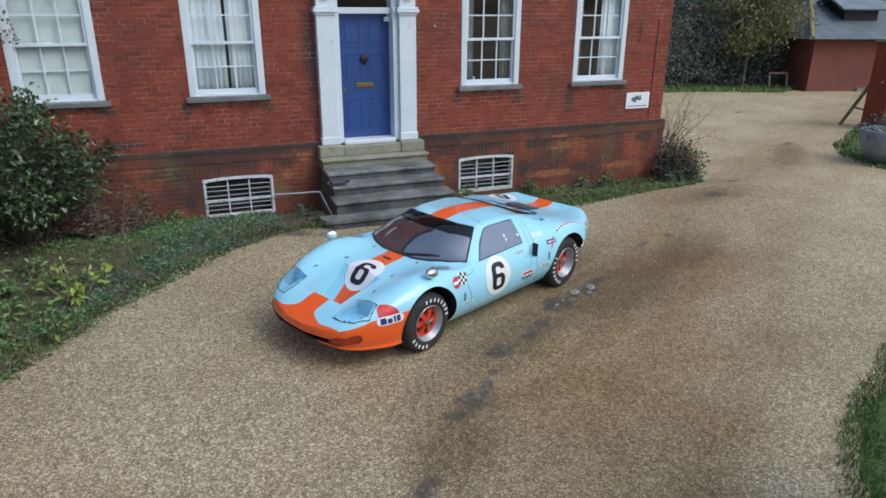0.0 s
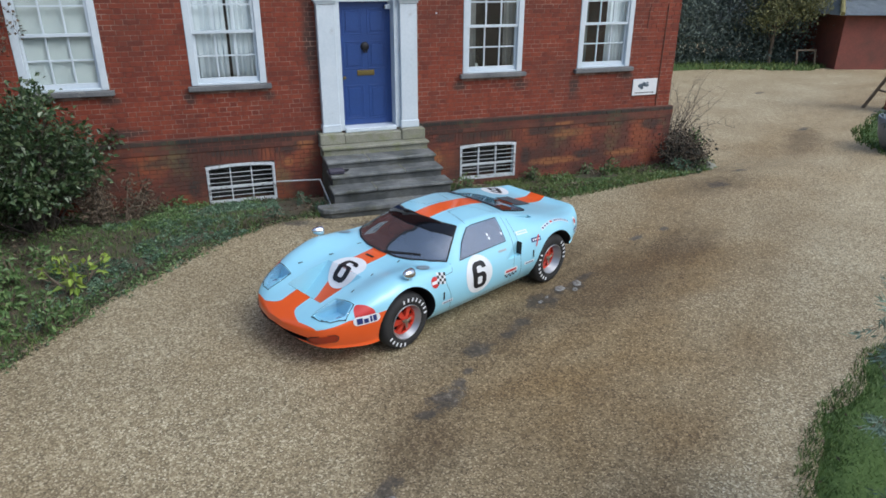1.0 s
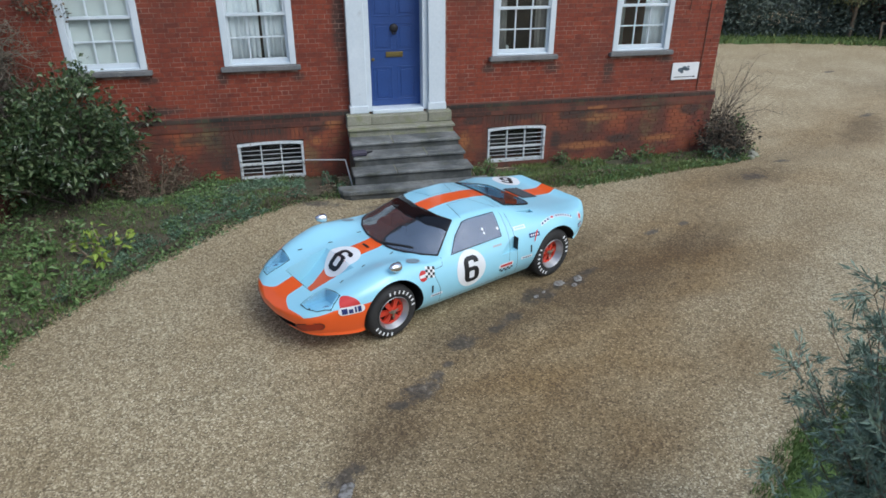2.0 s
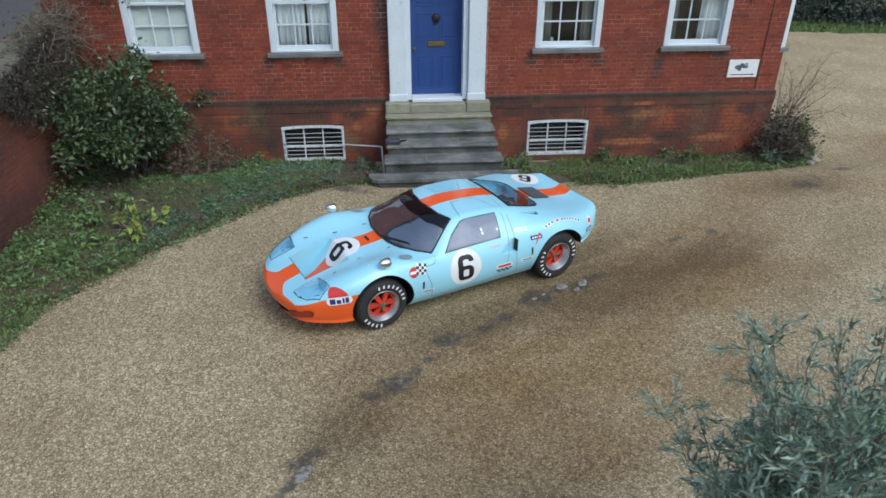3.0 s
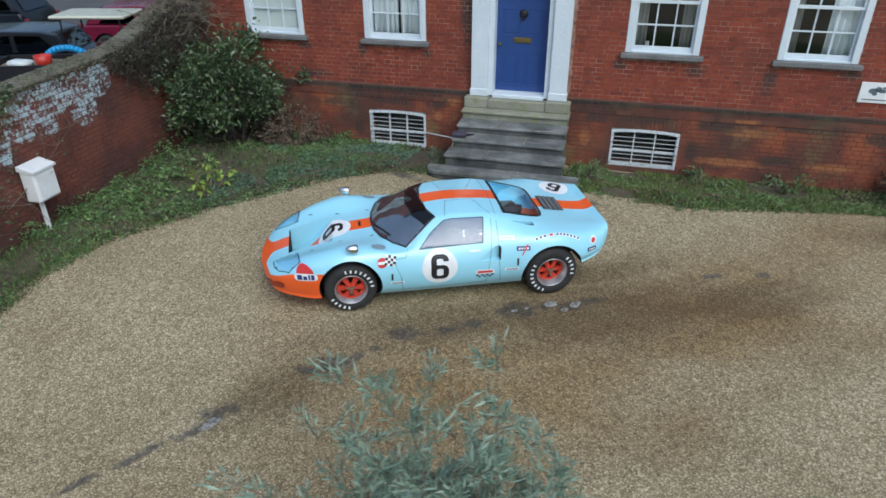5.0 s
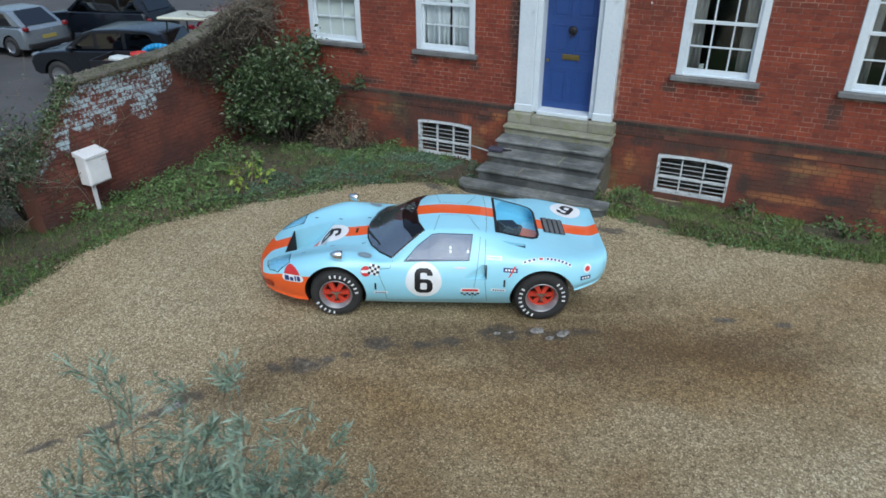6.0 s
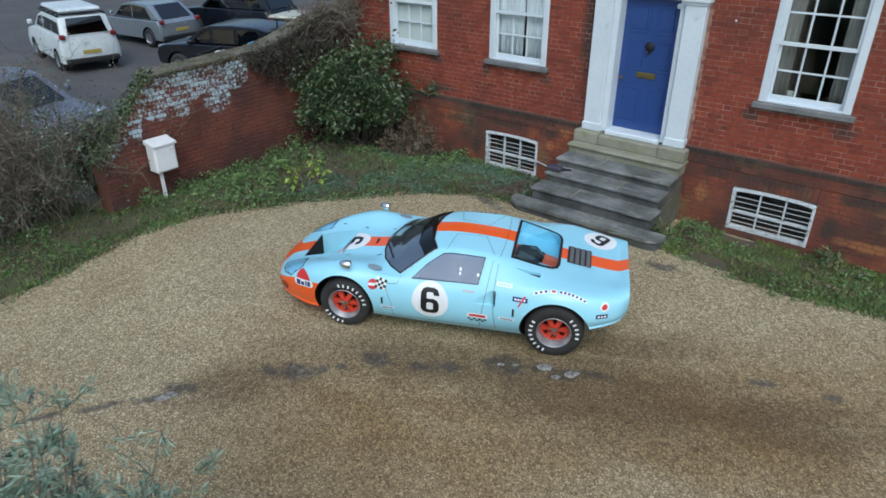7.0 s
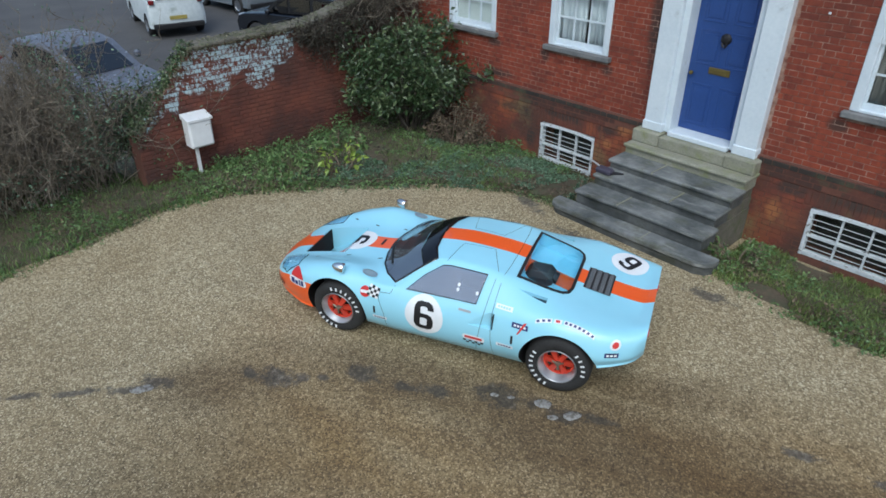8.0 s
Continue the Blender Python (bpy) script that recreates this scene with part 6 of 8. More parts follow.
def race_wheel(x, s, width):
    """Tyre, deep alloy rim, orange-red centre with six windows and a dark spinner. Local y points outward."""
    w = new("wheel")
    w.parent = CAR
    out, R, dish = s * (0.85 if x < 0 else 0.815), 0.322 if x < 0 else 0.308, -0.045 if x < 0 else -0.015
    w.matrix_local = Matrix.Translation((x, out, R)) @ (pose(0, 0, 0, 0, 0, 0) if s > 0 else pose(0, 0, 0, 0, 0, 180))
    tyre = part("tyre", lathe(bmesh.new(), [(0.180, -width + 0.01), (0.25, -width), (R - 0.03, -width + 0.01), (R - 0.004, -width + 0.05), (R, -width / 2), (R - 0.004, -0.05), (R - 0.022, -0.018), (0.262, -0.002), (0.205, -0.004), (0.186, -0.02)], 48), TYRE, w, "", True)
    part("rim", lathe(bmesh.new(), [(0.188, -0.018), (0.192, -0.006), (0.185, -0.002), (0.178, -0.010), (0.168, -0.032 + dish), (0.150, -0.050 + dish), (0.146, -0.075 + dish), (0.144, -width + 0.02)], 48), ALLOY, w, "polished alloy rim", True)
    hub = part("wheel_centre", lathe(bmesh.new(), [(0.0, -0.026 + dish), (0.042, -0.028 + dish), (0.050, -0.045 + dish), (0.050, -0.075 + dish)], 24), RIM_RED, w, "orange-red six-spoke wheel centre")
    part("centre_ring", lathe(bmesh.new(), [(0.151, -0.048 + dish), (0.136, -0.052 + dish), (0.130, -0.075 + dish)], 36), RIM_RED, w)
    bm = bmesh.new()
    pts = [(0.046, -0.44), (0.148, -0.22), (0.148, 0.22), (0.046, 0.44)]
    lo = [bm.verts.new((r * math.cos(q), -0.075 + dish, r * math.sin(q))) for r, q in pts]
    hi = [bm.verts.new((r * math.cos(q), (-0.050 if r > 0.1 else -0.030) + dish, r * math.sin(q))) for r, q in pts]
    bm.faces.new(hi)
    for i in range(4):
        bm.faces.new((lo[i], lo[(i + 1) % 4], hi[(i + 1) % 4], hi[i]))
    bmesh.ops.recalc_face_normals(bm, faces=bm.faces)
    spoke = part("spoke", bm, RIM_RED, hub)
    for k in range(1, 6):
        o = new("spoke", spoke.data)
        o.parent, o.matrix_local = hub, pose(0, 0, 0, 0, 60 * k, 0)
    part("brake_disc", lathe(bmesh.new(), [(0.0, -0.11 + dish), (0.125, -0.11 + dish), (0.125, -0.12 + dish)], 24), IRON, w)
    bm = bmesh.new()
    tube(bm, (0, -0.03 + dish, 0), (0, 0.002 + dish, 0), 0.026, 0.020, 12)
    for k in range(3):
        a = 2 * math.pi * k / 3 + 0.5
        tube(bm, (0, -0.006 + dish, 0), (0.066 * math.cos(a), -0.002 + dish, 0.066 * math.sin(a)), 0.014, 0.008, 6)
    part("spinner", bm, SPINNER, w, "dull three-eared spinner")
    # white sidewall letters as plain bars
    turned = -35 if x > 0 else 110
    for middle, count in ((90 - turned, 8), (-90 - turned, 5)):
        for k in range(count):
            a = radians(middle + (k - (count - 1) / 2) * 13.5)
            bm = boxes((-0.0095, 0.0095, 0.0, 0.0035, -0.019, 0.019))
            bmesh.ops.translate(bm, vec=(0, -0.004, 0.246 if x > 0 else 0.252), verts=bm.verts)
            bmesh.ops.rotate(bm, cent=(0, 0, 0), matrix=Matrix.Rotation(-(a - math.pi / 2), 3, "Y"), verts=bm.verts)
            part("letter_bar", bm, DECAL_WHITE, tyre)
    return w


for x in (AXLE, -AXLE):
    for s in (1, -1):
        race_wheel(x, s, 0.24 if x > 0 else 0.30)

# ---- parked vehicles behind the garden wall ----
HEADLAMP = plain("lamp_glass", (0.30, 0.32, 0.35), 0.15, 0.3)
TAIL_RED = plain("tail_lamp_red", (0.16, 0.012, 0.014), 0.2)
PLATE = plain("plate_yellow", (0.34, 0.28, 0.07), 0.5)


def car_body(profile, half, tuck=0.10):
    """A rounded body: the side profile (x, z) swept across, drawn in towards the top edge and the corners."""
    bm = bmesh.new()
    rows = []
    across = [(-1.0, 0.86), (-0.985, 0.91), (-0.94, 0.955), (-0.82, 0.985), (-0.5, 1.0), (0.0, 1.008), (0.5, 1.0), (0.82, 0.985), (0.94, 0.955), (0.985, 0.91), (1.0, 0.86)]
    zmid = sum(p[1] for p in profile) / len(profile)
    xmid = sum(p[0] for p in profile) / len(profile)
    for f, k in across:
        rows.append([bm.verts.new((xmid + (x - xmid) * (1 - 0.05 * abs(f) ** 6), f * half * (1 - tuck * max(0, z - zmid)), zmid + (z - zmid) * k)) for x, z in profile])
    n = len(profile)
    for a, b in zip(rows, rows[1:]):
        for i in range(n):
            bm.faces.new((a[i], a[(i + 1) % n], b[(i + 1) % n], b[i]))
    bm.faces.new(rows[0][::-1])
    bm.faces.new(rows[-1])
    bmesh.ops.recalc_face_normals(bm, faces=bm.faces)
    return bm


def parked(name, label, category, x, y, turn, paint, length, half, lower, cabin, panes, wheels, r=0.33, lamps=(0.72, 0.9)):
    """A parked vehicle, nose along local +x. lower and cabin are side profiles; panes are side windows as outlines in x, z."""
    c = thing(name, label, category, pose(x, y, ground_z(x, y) + 0.03, 0, 0, turn), "parked vehicles")
    cutters = []
    for wx in wheels:
        bm = bmesh.new()
        tube(bm, (wx, -half - 0.2, r), (wx, half + 0.2, r), r + 0.06, n=28)
        cutters.append((bm, BLACK))
    me = carve(mesh_of(car_body(lower, half), [paint]), cutters)
    me.polygons.foreach_set("use_smooth", [True] * len(me.polygons))
    me.set_sharp_from_angle(angle=radians(30))
    b = new("body", me)
    b.parent = c
    cab = part("cabin", car_body(cabin, half * 0.86, 0.30), paint, c, "", True)
    cab.data.set_sharp_from_angle(angle=radians(35))
    zmid = sum(p[1] for p in cabin) / len(cabin)
    for s in (1, -1):
        for poly in panes:
            bm = bmesh.new()
            prism(bm, poly, -0.006, 0.006, "y")
            for v in bm.verts:
                v.co.y += s * half * 0.86 * (1 - 0.30 * max(0, v.co.z - zmid)) * 0.995 + s * 0.012
            part("side_window", bm, TINT, c)
    for (x0, z0), (x1, z1), nm in ((cabin[0], cabin[1], "windscreen"), (cabin[-1], cabin[-2], "rear_window")):
        bm = bmesh.new()
        k = 0.78
        pts = [(x0, -half * k, z0), (x0, half * k, z0), (x1, half * k * 0.86, z1), (x1, -half * k * 0.86, z1)]
        mid = Vector(((x0 + x1) / 2, 0, (z0 + z1) / 2))
        nrm = Vector((z1 - z0, 0, x0 - x1)).normalized() * (1 if nm == "windscreen" else 1)
        if nrm.x * (x0 - xmean(cabin)) < 0:
            nrm = -nrm
        vs = [mid + (Vector(p) - mid) * 0.86 + nrm * 0.022 for p in pts]
        a = [bm.verts.new(v) for v in vs]
        d = [bm.verts.new(v - nrm * 0.012) for v in vs]
        bm.faces.new(a), bm.faces.new(d[::-1])
        for i in range(4):
            bm.faces.new((a[i], a[(i + 1) % 4], d[(i + 1) % 4], d[i]))
        bmesh.ops.recalc_face_normals(bm, faces=bm.faces)
        part(nm, bm, TINT, c)
    for wx in wheels:
        for s in (1, -1):
            w = part("wheel", lathe(bmesh.new(), [(0.0, 0.0), (r * 0.55, -0.01), (r * 0.62, 0.012), (r * 0.9, 0.012), (r, -0.03), (r, -0.19), (r * 0.6, -0.2)], 24), TYRE, c, "", True)
            w.matrix_local = Matrix.Translation((wx, s * (half - 0.015), r)) @ pose(0, 0, 0, 0, 0, 0 if s > 0 else 180)
            q = part("rim", lathe(bmesh.new(), [(0.0, 0.012), (r * 0.2, 0.012), (r * 0.56, -0.004), (r * 0.6, 0.016)], 20), ALLOY, w, "", True)
    front, back = max(p[0] for p in lower), min(p[0] for p in lower)
    for s in (1, -1):
        part("headlight", boxes((front - 0.22, front - 0.03, s * half * 0.72 - 0.13, s * half * 0.72 + 0.13, lamps[0] - 0.08, lamps[0] + 0.08), bevel=0.03), HEADLAMP, c)
        part("tail_light", boxes((back + 0.0, back + 0.16, s * half * 0.84 - 0.08, s * half * 0.84 + 0.08, lamps[1] - 0.07, lamps[1] + 0.07), bevel=0.03), TAIL_RED, c)
        part("wing_mirror", boxes((cabin[0][0] - 0.42, cabin[0][0] - 0.30, s * half * 0.98 - 0.07 + s * 0.08, s * half * 0.98 + 0.07 + s * 0.08, lamps[1] + 0.08, lamps[1] + 0.22), bevel=0.03), paint, c)
    part("number_plate", boxes((back - 0.012, back + 0.02, -0.26, 0.26, 0.55, 0.66)), PLATE, c, "yellow rear plate")
    part("bumper", boxes((back - 0.02, back + 0.10, -half * 0.9, half * 0.9, 0.28, 0.44), bevel=0.03), BLACK, c)
    return c


def xmean(profile):
    return sum(p[0] for p in profile) / len(profile)


def lacquer(name, c, metal=0.3):
    return plain(name, c, 0.25, metal, 0.3)


FROSTED = surface("frosted_paint", (0.10, 0.11, 0.14), (0.17, 0.185, 0.225), 0.4, 0.2, coarse=4, fine=30, bump=0.05, dirt=(0.5, 0.55, 0.61), dirt_at=(0.60, 0.68))
SILVER, COAL, SNOW, WINE = lacquer("silver_lacquer", (0.30, 0.345, 0.385), 0.55), lacquer("black_lacquer", (0.006, 0.008, 0.013), 0.0), surface("grimy_white_paint", (0.50, 0.56, 0.58), (0.66, 0.71, 0.73), 0.35, coarse=1.5, fine=12, bump=0.02, dirt=(0.24, 0.29, 0.26), dirt_at=(0.56, 0.78), coat=0.3), lacquer("wine_lacquer", (0.16, 0.012, 0.04), 0.1)

HATCH = [(2.05, 0.35), (2.08, 0.55), (1.95, 0.72), (1.0, 0.88), (-1.9, 0.95), (-2.05, 0.85), (-2.1, 0.5), (-2.0, 0.25), (1.9, 0.22)]
HATCH_TOP = [(1.05, 0.86), (0.25, 1.38), (-0.3, 1.46), (-1.3, 1.42), (-1.9, 0.93)]
parked("hatchback", "silver five-door hatchback parked on the asphalt", "car", -20.8, 3.8, 183, SILVER, 4.2, 0.88, HATCH, HATCH_TOP,
       [[(0.75, 0.94), (0.25, 1.31), (-0.3, 1.37), (-0.3, 0.94)], [(-0.38, 0.94), (-0.38, 1.37), (-1.15, 1.33), (-1.45, 0.97)]], (1.3, -1.3), 0.32)
ROVER = [(2.12, 0.42), (2.16, 0.70), (2.08, 0.88), (1.85, 0.96), (1.1, 1.02), (-1.9, 1.06), (-2.08, 0.95), (-2.14, 0.6), (-2.05, 0.40), (2.0, 0.35)]
ROVER_TOP = [(1.15, 1.00), (0.78, 1.28), (0.52, 1.46), (0.25, 1.54), (-0.5, 1.57), (-1.35, 1.54), (-1.72, 1.46), (-1.95, 1.04)]
parked("compact_suv", "black compact off-road car parked behind the garden wall", "car", -13.5, 2.3, 199, COAL, 4.3, 0.90, ROVER, ROVER_TOP,
       [[(0.85, 1.08), (0.48, 1.38), (0.20, 1.45), (0.20, 1.08)], [(0.10, 1.08), (0.10, 1.45), (-0.60, 1.47), (-0.60, 1.08)], [(-0.72, 1.08), (-0.72, 1.47), (-1.35, 1.45), (-1.65, 1.10)]], (1.35, -1.3), 0.36, (0.82, 0.92))
SUV = [(2.3, 0.4), (2.34, 0.75), (2.2, 0.98), (1.2, 1.1), (-2.2, 1.15), (-2.32, 0.9), (-2.3, 0.45), (2.2, 0.32)]
SUV_TOP = [(1.2, 1.08), (0.5, 1.62), (0.0, 1.74), (-1.8, 1.70), (-2.15, 1.12)]
parked("estate_car", "black tall estate car parked side on", "car", -18.8, 6.5, 190, COAL, 4.7, 0.93, SUV, SUV_TOP,
       [[(0.9, 1.14), (0.45, 1.56), (0.0, 1.64), (-0.1, 1.14)], [(-0.2, 1.14), (-0.15, 1.65), (-1.0, 1.64), (-1.1, 1.14)], [(-1.2, 1.14), (-1.1, 1.63), (-1.65, 1.58), (-1.85, 1.18)]], (1.45, -1.4), 0.36)
van = parked("small_van", "white small van with roof rack parked on the asphalt", "van", -19.4, 0.32, 169, SNOW, 4.2, 0.86, [(2.05, 0.35), (2.1, 0.65), (1.9, 0.95), (1.2, 1.08), (-2.0, 1.12), (-2.06, 0.6), (-2.0, 0.28), (1.9, 0.25)],
             [(1.25, 1.05), (0.5, 1.50), (0.1, 1.62), (-1.85, 1.62), (-2.02, 1.10)], [[(0.85, 1.14), (0.40, 1.44), (0.05, 1.50), (0.05, 1.14)], [(-0.1, 1.14), (-0.1, 1.50), (-0.95, 1.50), (-0.95, 1.14)], [(-1.05, 1.14), (-1.05, 1.50), (-1.75, 1.48), (-1.8, 1.14)]], (1.35, -1.3), 0.31, (0.8, 1.08))
for k in range(5):
    part("rack_bar", boxes((-1.7 + k * 0.5, -1.66 + k * 0.5, -0.66, 0.66, 1.66, 1.70)), IRON, van)
for s in (1, -1):
    part("rack_rail", boxes((-1.8, 0.45, s * 0.66 - 0.02, s * 0.66 + 0.02, 1.63, 1.67)), IRON, van)
part("roof_box", boxes((-1.7, 0.35, -0.60, 0.60, 1.705, 1.83), bevel=0.05), SNOW, van, "white roof load")
parked("saloon_car", "dark grey car with frost on its glass behind the twigs", "car", -12.2, -4.5, 14, FROSTED, 4.3, 0.88, HATCH, HATCH_TOP,
       [[(0.75, 0.94), (0.25, 1.31), (-0.3, 1.37), (-0.3, 0.94)], [(-0.38, 0.94), (-0.38, 1.37), (-1.15, 1.33), (-1.45, 0.97)]], (1.3, -1.3), 0.32)
parked("saloon_car", "wine red car parked in the yard", "car", -12.6, 7.2, 20, WINE, 4.3, 0.88, HATCH, HATCH_TOP,
       [[(0.75, 0.94), (0.25, 1.31), (-0.3, 1.37), (-0.3, 0.94)], [(-0.38, 0.94), (-0.38, 1.37), (-1.15, 1.33), (-1.45, 0.97)]], (1.3, -1.3), 0.32)

cart = thing("golf_cart", "cream golf cart with a flat roof", "golf cart", pose(-11.5, 3.5, ground_z(-11.5, 3.5) + 0.02, 0, 0, 14), "parked vehicles")
CREAM = lacquer("cream_lacquer", (0.62, 0.62, 0.50), 0.0)
part("body", boxes((-1.1, 1.0, -0.55, 0.55, 0.28, 0.55), bevel=0.05), CREAM, cart)
part("cowl", boxes((0.75, 1.1, -0.52, 0.52, 0.5, 0.95), bevel=0.08), CREAM, cart)
part("bench", boxes((-0.55, 0.05, -0.5, 0.5, 0.55, 0.74), bevel=0.05), BLIND, cart, "pale bench seat")
part("bench_back", boxes((-0.66, -0.54, -0.5, 0.5, 0.74, 1.15), bevel=0.05), BLIND, cart)
part("roof", boxes((-0.95, 0.95, -0.6, 0.6, 1.72, 1.80), bevel=0.03), CREAM, cart)
for px, py in ((0.82, 0.5), (0.82, -0.5), (-0.75, 0.5), (-0.75, -0.5)):
    part("post", solid(lambda b: tube(b, (px, py, 0.55), (px * 0.95, py, 1.73), 0.022)), BLACK, cart)
for px in (0.75, -0.75):
    for s in (1, -1):
        part("wheel", lathe(bmesh.new(), [(0.0, 0.0), (0.12, 0.01), (0.2, 0.0), (0.22, -0.03), (0.22, -0.16), (0.1, -0.17)], 18), TYRE, cart).matrix_local = Matrix.Translation((px, s * 0.55, 0.22)) @ pose(0, 0, 0, 0, 0, 0 if s > 0 else 180)

# a garden trailer behind the wall, heaped with toys
GZ = ground_z(-10.2, 0.2)
trailer = thing("garden_trailer", "dark steel garden trailer behind the wall", "trailer", pose(-10.2, 0.2, GZ + 0.02, 0, 0, 20))
part("floor", boxes((-0.95, 0.95, -0.5, 0.5, 0.60, 0.64)), IRON, trailer)
for d in ((-0.95, 0.95, -0.53, -0.50, 0.60, 1.42), (-0.95, 0.95, 0.50, 0.53, 0.60, 1.42), (-0.98, -0.95, -0.5, 0.5, 0.60, 1.42), (0.95, 0.98, -0.5, 0.5, 0.60, 1.42)):
    part("side_panel", boxes(d), IRON, trailer)
part("axle", solid(lambda b: tube(b, (0, -0.62, 0.28), (0, 0.62, 0.28), 0.03)), IRON, trailer)
for s in (1, -1):
    part("wheel", lathe(bmesh.new(), [(0.0, 0.0), (0.16, 0.01), (0.25, 0.0), (0.28, -0.03), (0.28, -0.12), (0.1, -0.13)], 18), TYRE, trailer).matrix_local = Matrix.Translation((0, s * 0.66, 0.28)) @ pose(0, 0, 0, 0, 0, 0 if s > 0 else 180)
part("strut", boxes((-0.06, 0.06, -0.45, 0.45, 0.28, 0.60)), IRON, trailer)
part("load_board", boxes((-0.94, 0.94, -0.49, 0.49, 1.28, 1.32)), WOODY, trailer)
LOAD = GZ + 0.02 + 1.32
boat = thing("paddling_pool", "folded bright blue plastic pool lying in the trailer", "pool", pose(-9.80, 0.42, LOAD + 0.06, 0, 0, 20))
bm = bmesh.new()
for k in range(14):
    a, b = math.pi * k / 14, math.pi * (k + 1) / 14
    tube(bm, (0.44 * math.cos(a), 0.0, 0.26 * math.sin(a)), (0.44 * math.cos(b), 0.0, 0.26 * math.sin(b)), 0.07, n=8)
part("tube", bm, plain("blue_plastic", (0.03, 0.28, 0.60), 0.35), boat, "", True)
tub = thing("bucket", "red plastic bucket in the trailer", "bucket", pose(-10.05, 0.02, LOAD))
part("shell", lathe(bmesh.new(), [(0.0, 0.0), (0.14, 0.0), (0.18, 0.24), (0.17, 0.24), (0.13, 0.02)], 20, "z"), plain("red_plastic", (0.45, 0.03, 0.02), 0.4), tub, "", True)
sack = thing("rubble_sack", "pale sack in the trailer", "sack", pose(-10.6, -0.05, LOAD))
part("cloth", boxes((-0.24, 0.24, -0.16, 0.16, 0.0, 0.12), bevel=0.045), BLIND, sack, "", True)

# ---- meter box on the garden wall ----
meter = thing("meter_box", "white meter box on a thin post by the wall", "meter box", pose(-5.95, -4.725, 0.02, 0, 0, 0))
part("case", boxes((-0.03, 0.20, -0.19, 0.19, 0.54, 0.99), bevel=0.02), DECAL_WHITE, meter)
bm = bmesh.new()
prism(bm, [(-0.03, 0.99), (0.23, 0.97), (0.23, 1.0), (-0.03, 1.06)], -0.205, 0.205, "y")
part("lid", bm, DECAL_WHITE, meter)
part("door", boxes((0.20, 0.212, -0.165, 0.165, 0.57, 0.955), bevel=0.005), DECAL_WHITE, meter)
part("post", boxes((0.05, 0.095, -0.095, -0.05, -0.07, 0.54)), DECAL_WHITE, meter)

# ---- outbuilding, pier and planter across the drive ----
barn = thing("outbuilding", "low red brick outbuilding with a hipped slate roof", "outbuilding", pose(24.05, 8.95, 0, 0, 0, -18.0) @ Matrix.Diagonal((1, 1, 0.96, 1)))
bm = bmesh.new()
pierced(bm, -2.3, 12, 0.0, 2.2, [(3.9, 4.7, 0.0, 1.9), (6.5, 7.6, 0.9, 1.8)], 0.0, 0.3, lambda u, v, w: (u, w, v))
part("wall", bm, brick_material("far_brick", (0.12, 0.042, 0.034), (0.18, 0.055, 0.042), (0.23, 0.072, 0.052), (0.09, 0.05, 0.04), 0.1), barn)
part("side_wall", boxes((-2.3, -2.0, 0.3, 6.0, 0.0, 2.2)), bpy.data.materials["far_brick"], barn)
part("back_wall", boxes((-2.3, 12, 6.0, 6.3, 0.0, 2.2)), bpy.data.materials["far_brick"], barn)
part("end_wall", boxes((11.7, 12, 0.3, 6.0, 0.0, 2.2)), bpy.data.materials["far_brick"], barn)
part("plinth", boxes((-0.1, 12, -0.08, 0.0, 0.0, 0.14)), STONE_PALE, barn, "pale footing")
part("door", boxes((3.9, 4.7, 0.12, 0.17, 0.0, 1.9)), DARK_TRIM, barn)
bm = bmesh.new()
v = [bm.verts.new(p) for p in ((-2.7, -0.4, 2.2), (12.4, -0.4, 2.2), (12.4, 6.7, 2.2), (-2.7, 6.7, 2.2), (-0.9, 3.15, 3.8), (10.5, 3.15, 3.8))]
for f in ((0, 1, 5, 4), (1, 2, 5), (2, 3, 4, 5), (3, 0, 4), (3, 2, 1, 0)):
    bm.faces.new([v[i] for i in f])
roof = part("roof", bm, ROOF_SLATE, barn)
# slates in courses on the front slope and the near hip
for r in range(18):
    z0, z1 = 2.205 + r * 0.088, 2.205 + (r + 1) * 0.088 + 0.012
    f0, f1 = (z0 - 2.2) / 1.6, (z1 - 2.2) / 1.6
    bm = bmesh.new()
    xa, xb = -2.7 + 1.8 * f0, 12.4 - 1.9 * f0
    n = int((xb - xa) / 0.2)
    for k in range(n):
        a, b = xa + (xb - xa) * k / n + 0.006, xa + (xb - xa) * (k + 1) / n - 0.006
        lift = random.uniform(0.012, 0.03)
        bm.faces.new([bm.verts.new(p) for p in ((a, -0.4 + 3.55 * f0 - lift, z0 + lift), (b, -0.4 + 3.55 * f0 - lift, z0 + lift), (b, -0.4 + 3.55 * f1, z1 + 0.006), (a, -0.4 + 3.55 * f1, z1 + 0.006))])
    tagged(part("slate_course", bm, ROOF_SLATE, roof), kind="stuff")
bm = bmesh.new()
tube(bm, (-2.7, -0.4, 2.26), (-0.9, 3.15, 3.85), 0.09, n=8)
part("hip_tile", bm, surface("lichened_ridge", (0.16, 0.15, 0.06), (0.28, 0.25, 0.10), 0.9, bump=0.4), roof)
dorm = part("roof_vent", boxes((-0.45, 1.05, 1.2, 3.2, 2.8, 3.50)), IRON, barn, "dark louvred roof vent")
bm = bmesh.new()
prism(bm, [(0.85, 3.42), (2.2, 4.05), (3.55, 3.42), (3.5, 3.36), (2.2, 3.95), (0.9, 3.36)], -0.75, 1.35, "x")
part("vent_roof", bm, ROOF_SLATE, dorm)
frame_ob = thing("door_frame", "old timber frame leaning against the brick outbuilding", "timber frame", pose(21.2, 10.5, 0.02, -14, 0, -18))
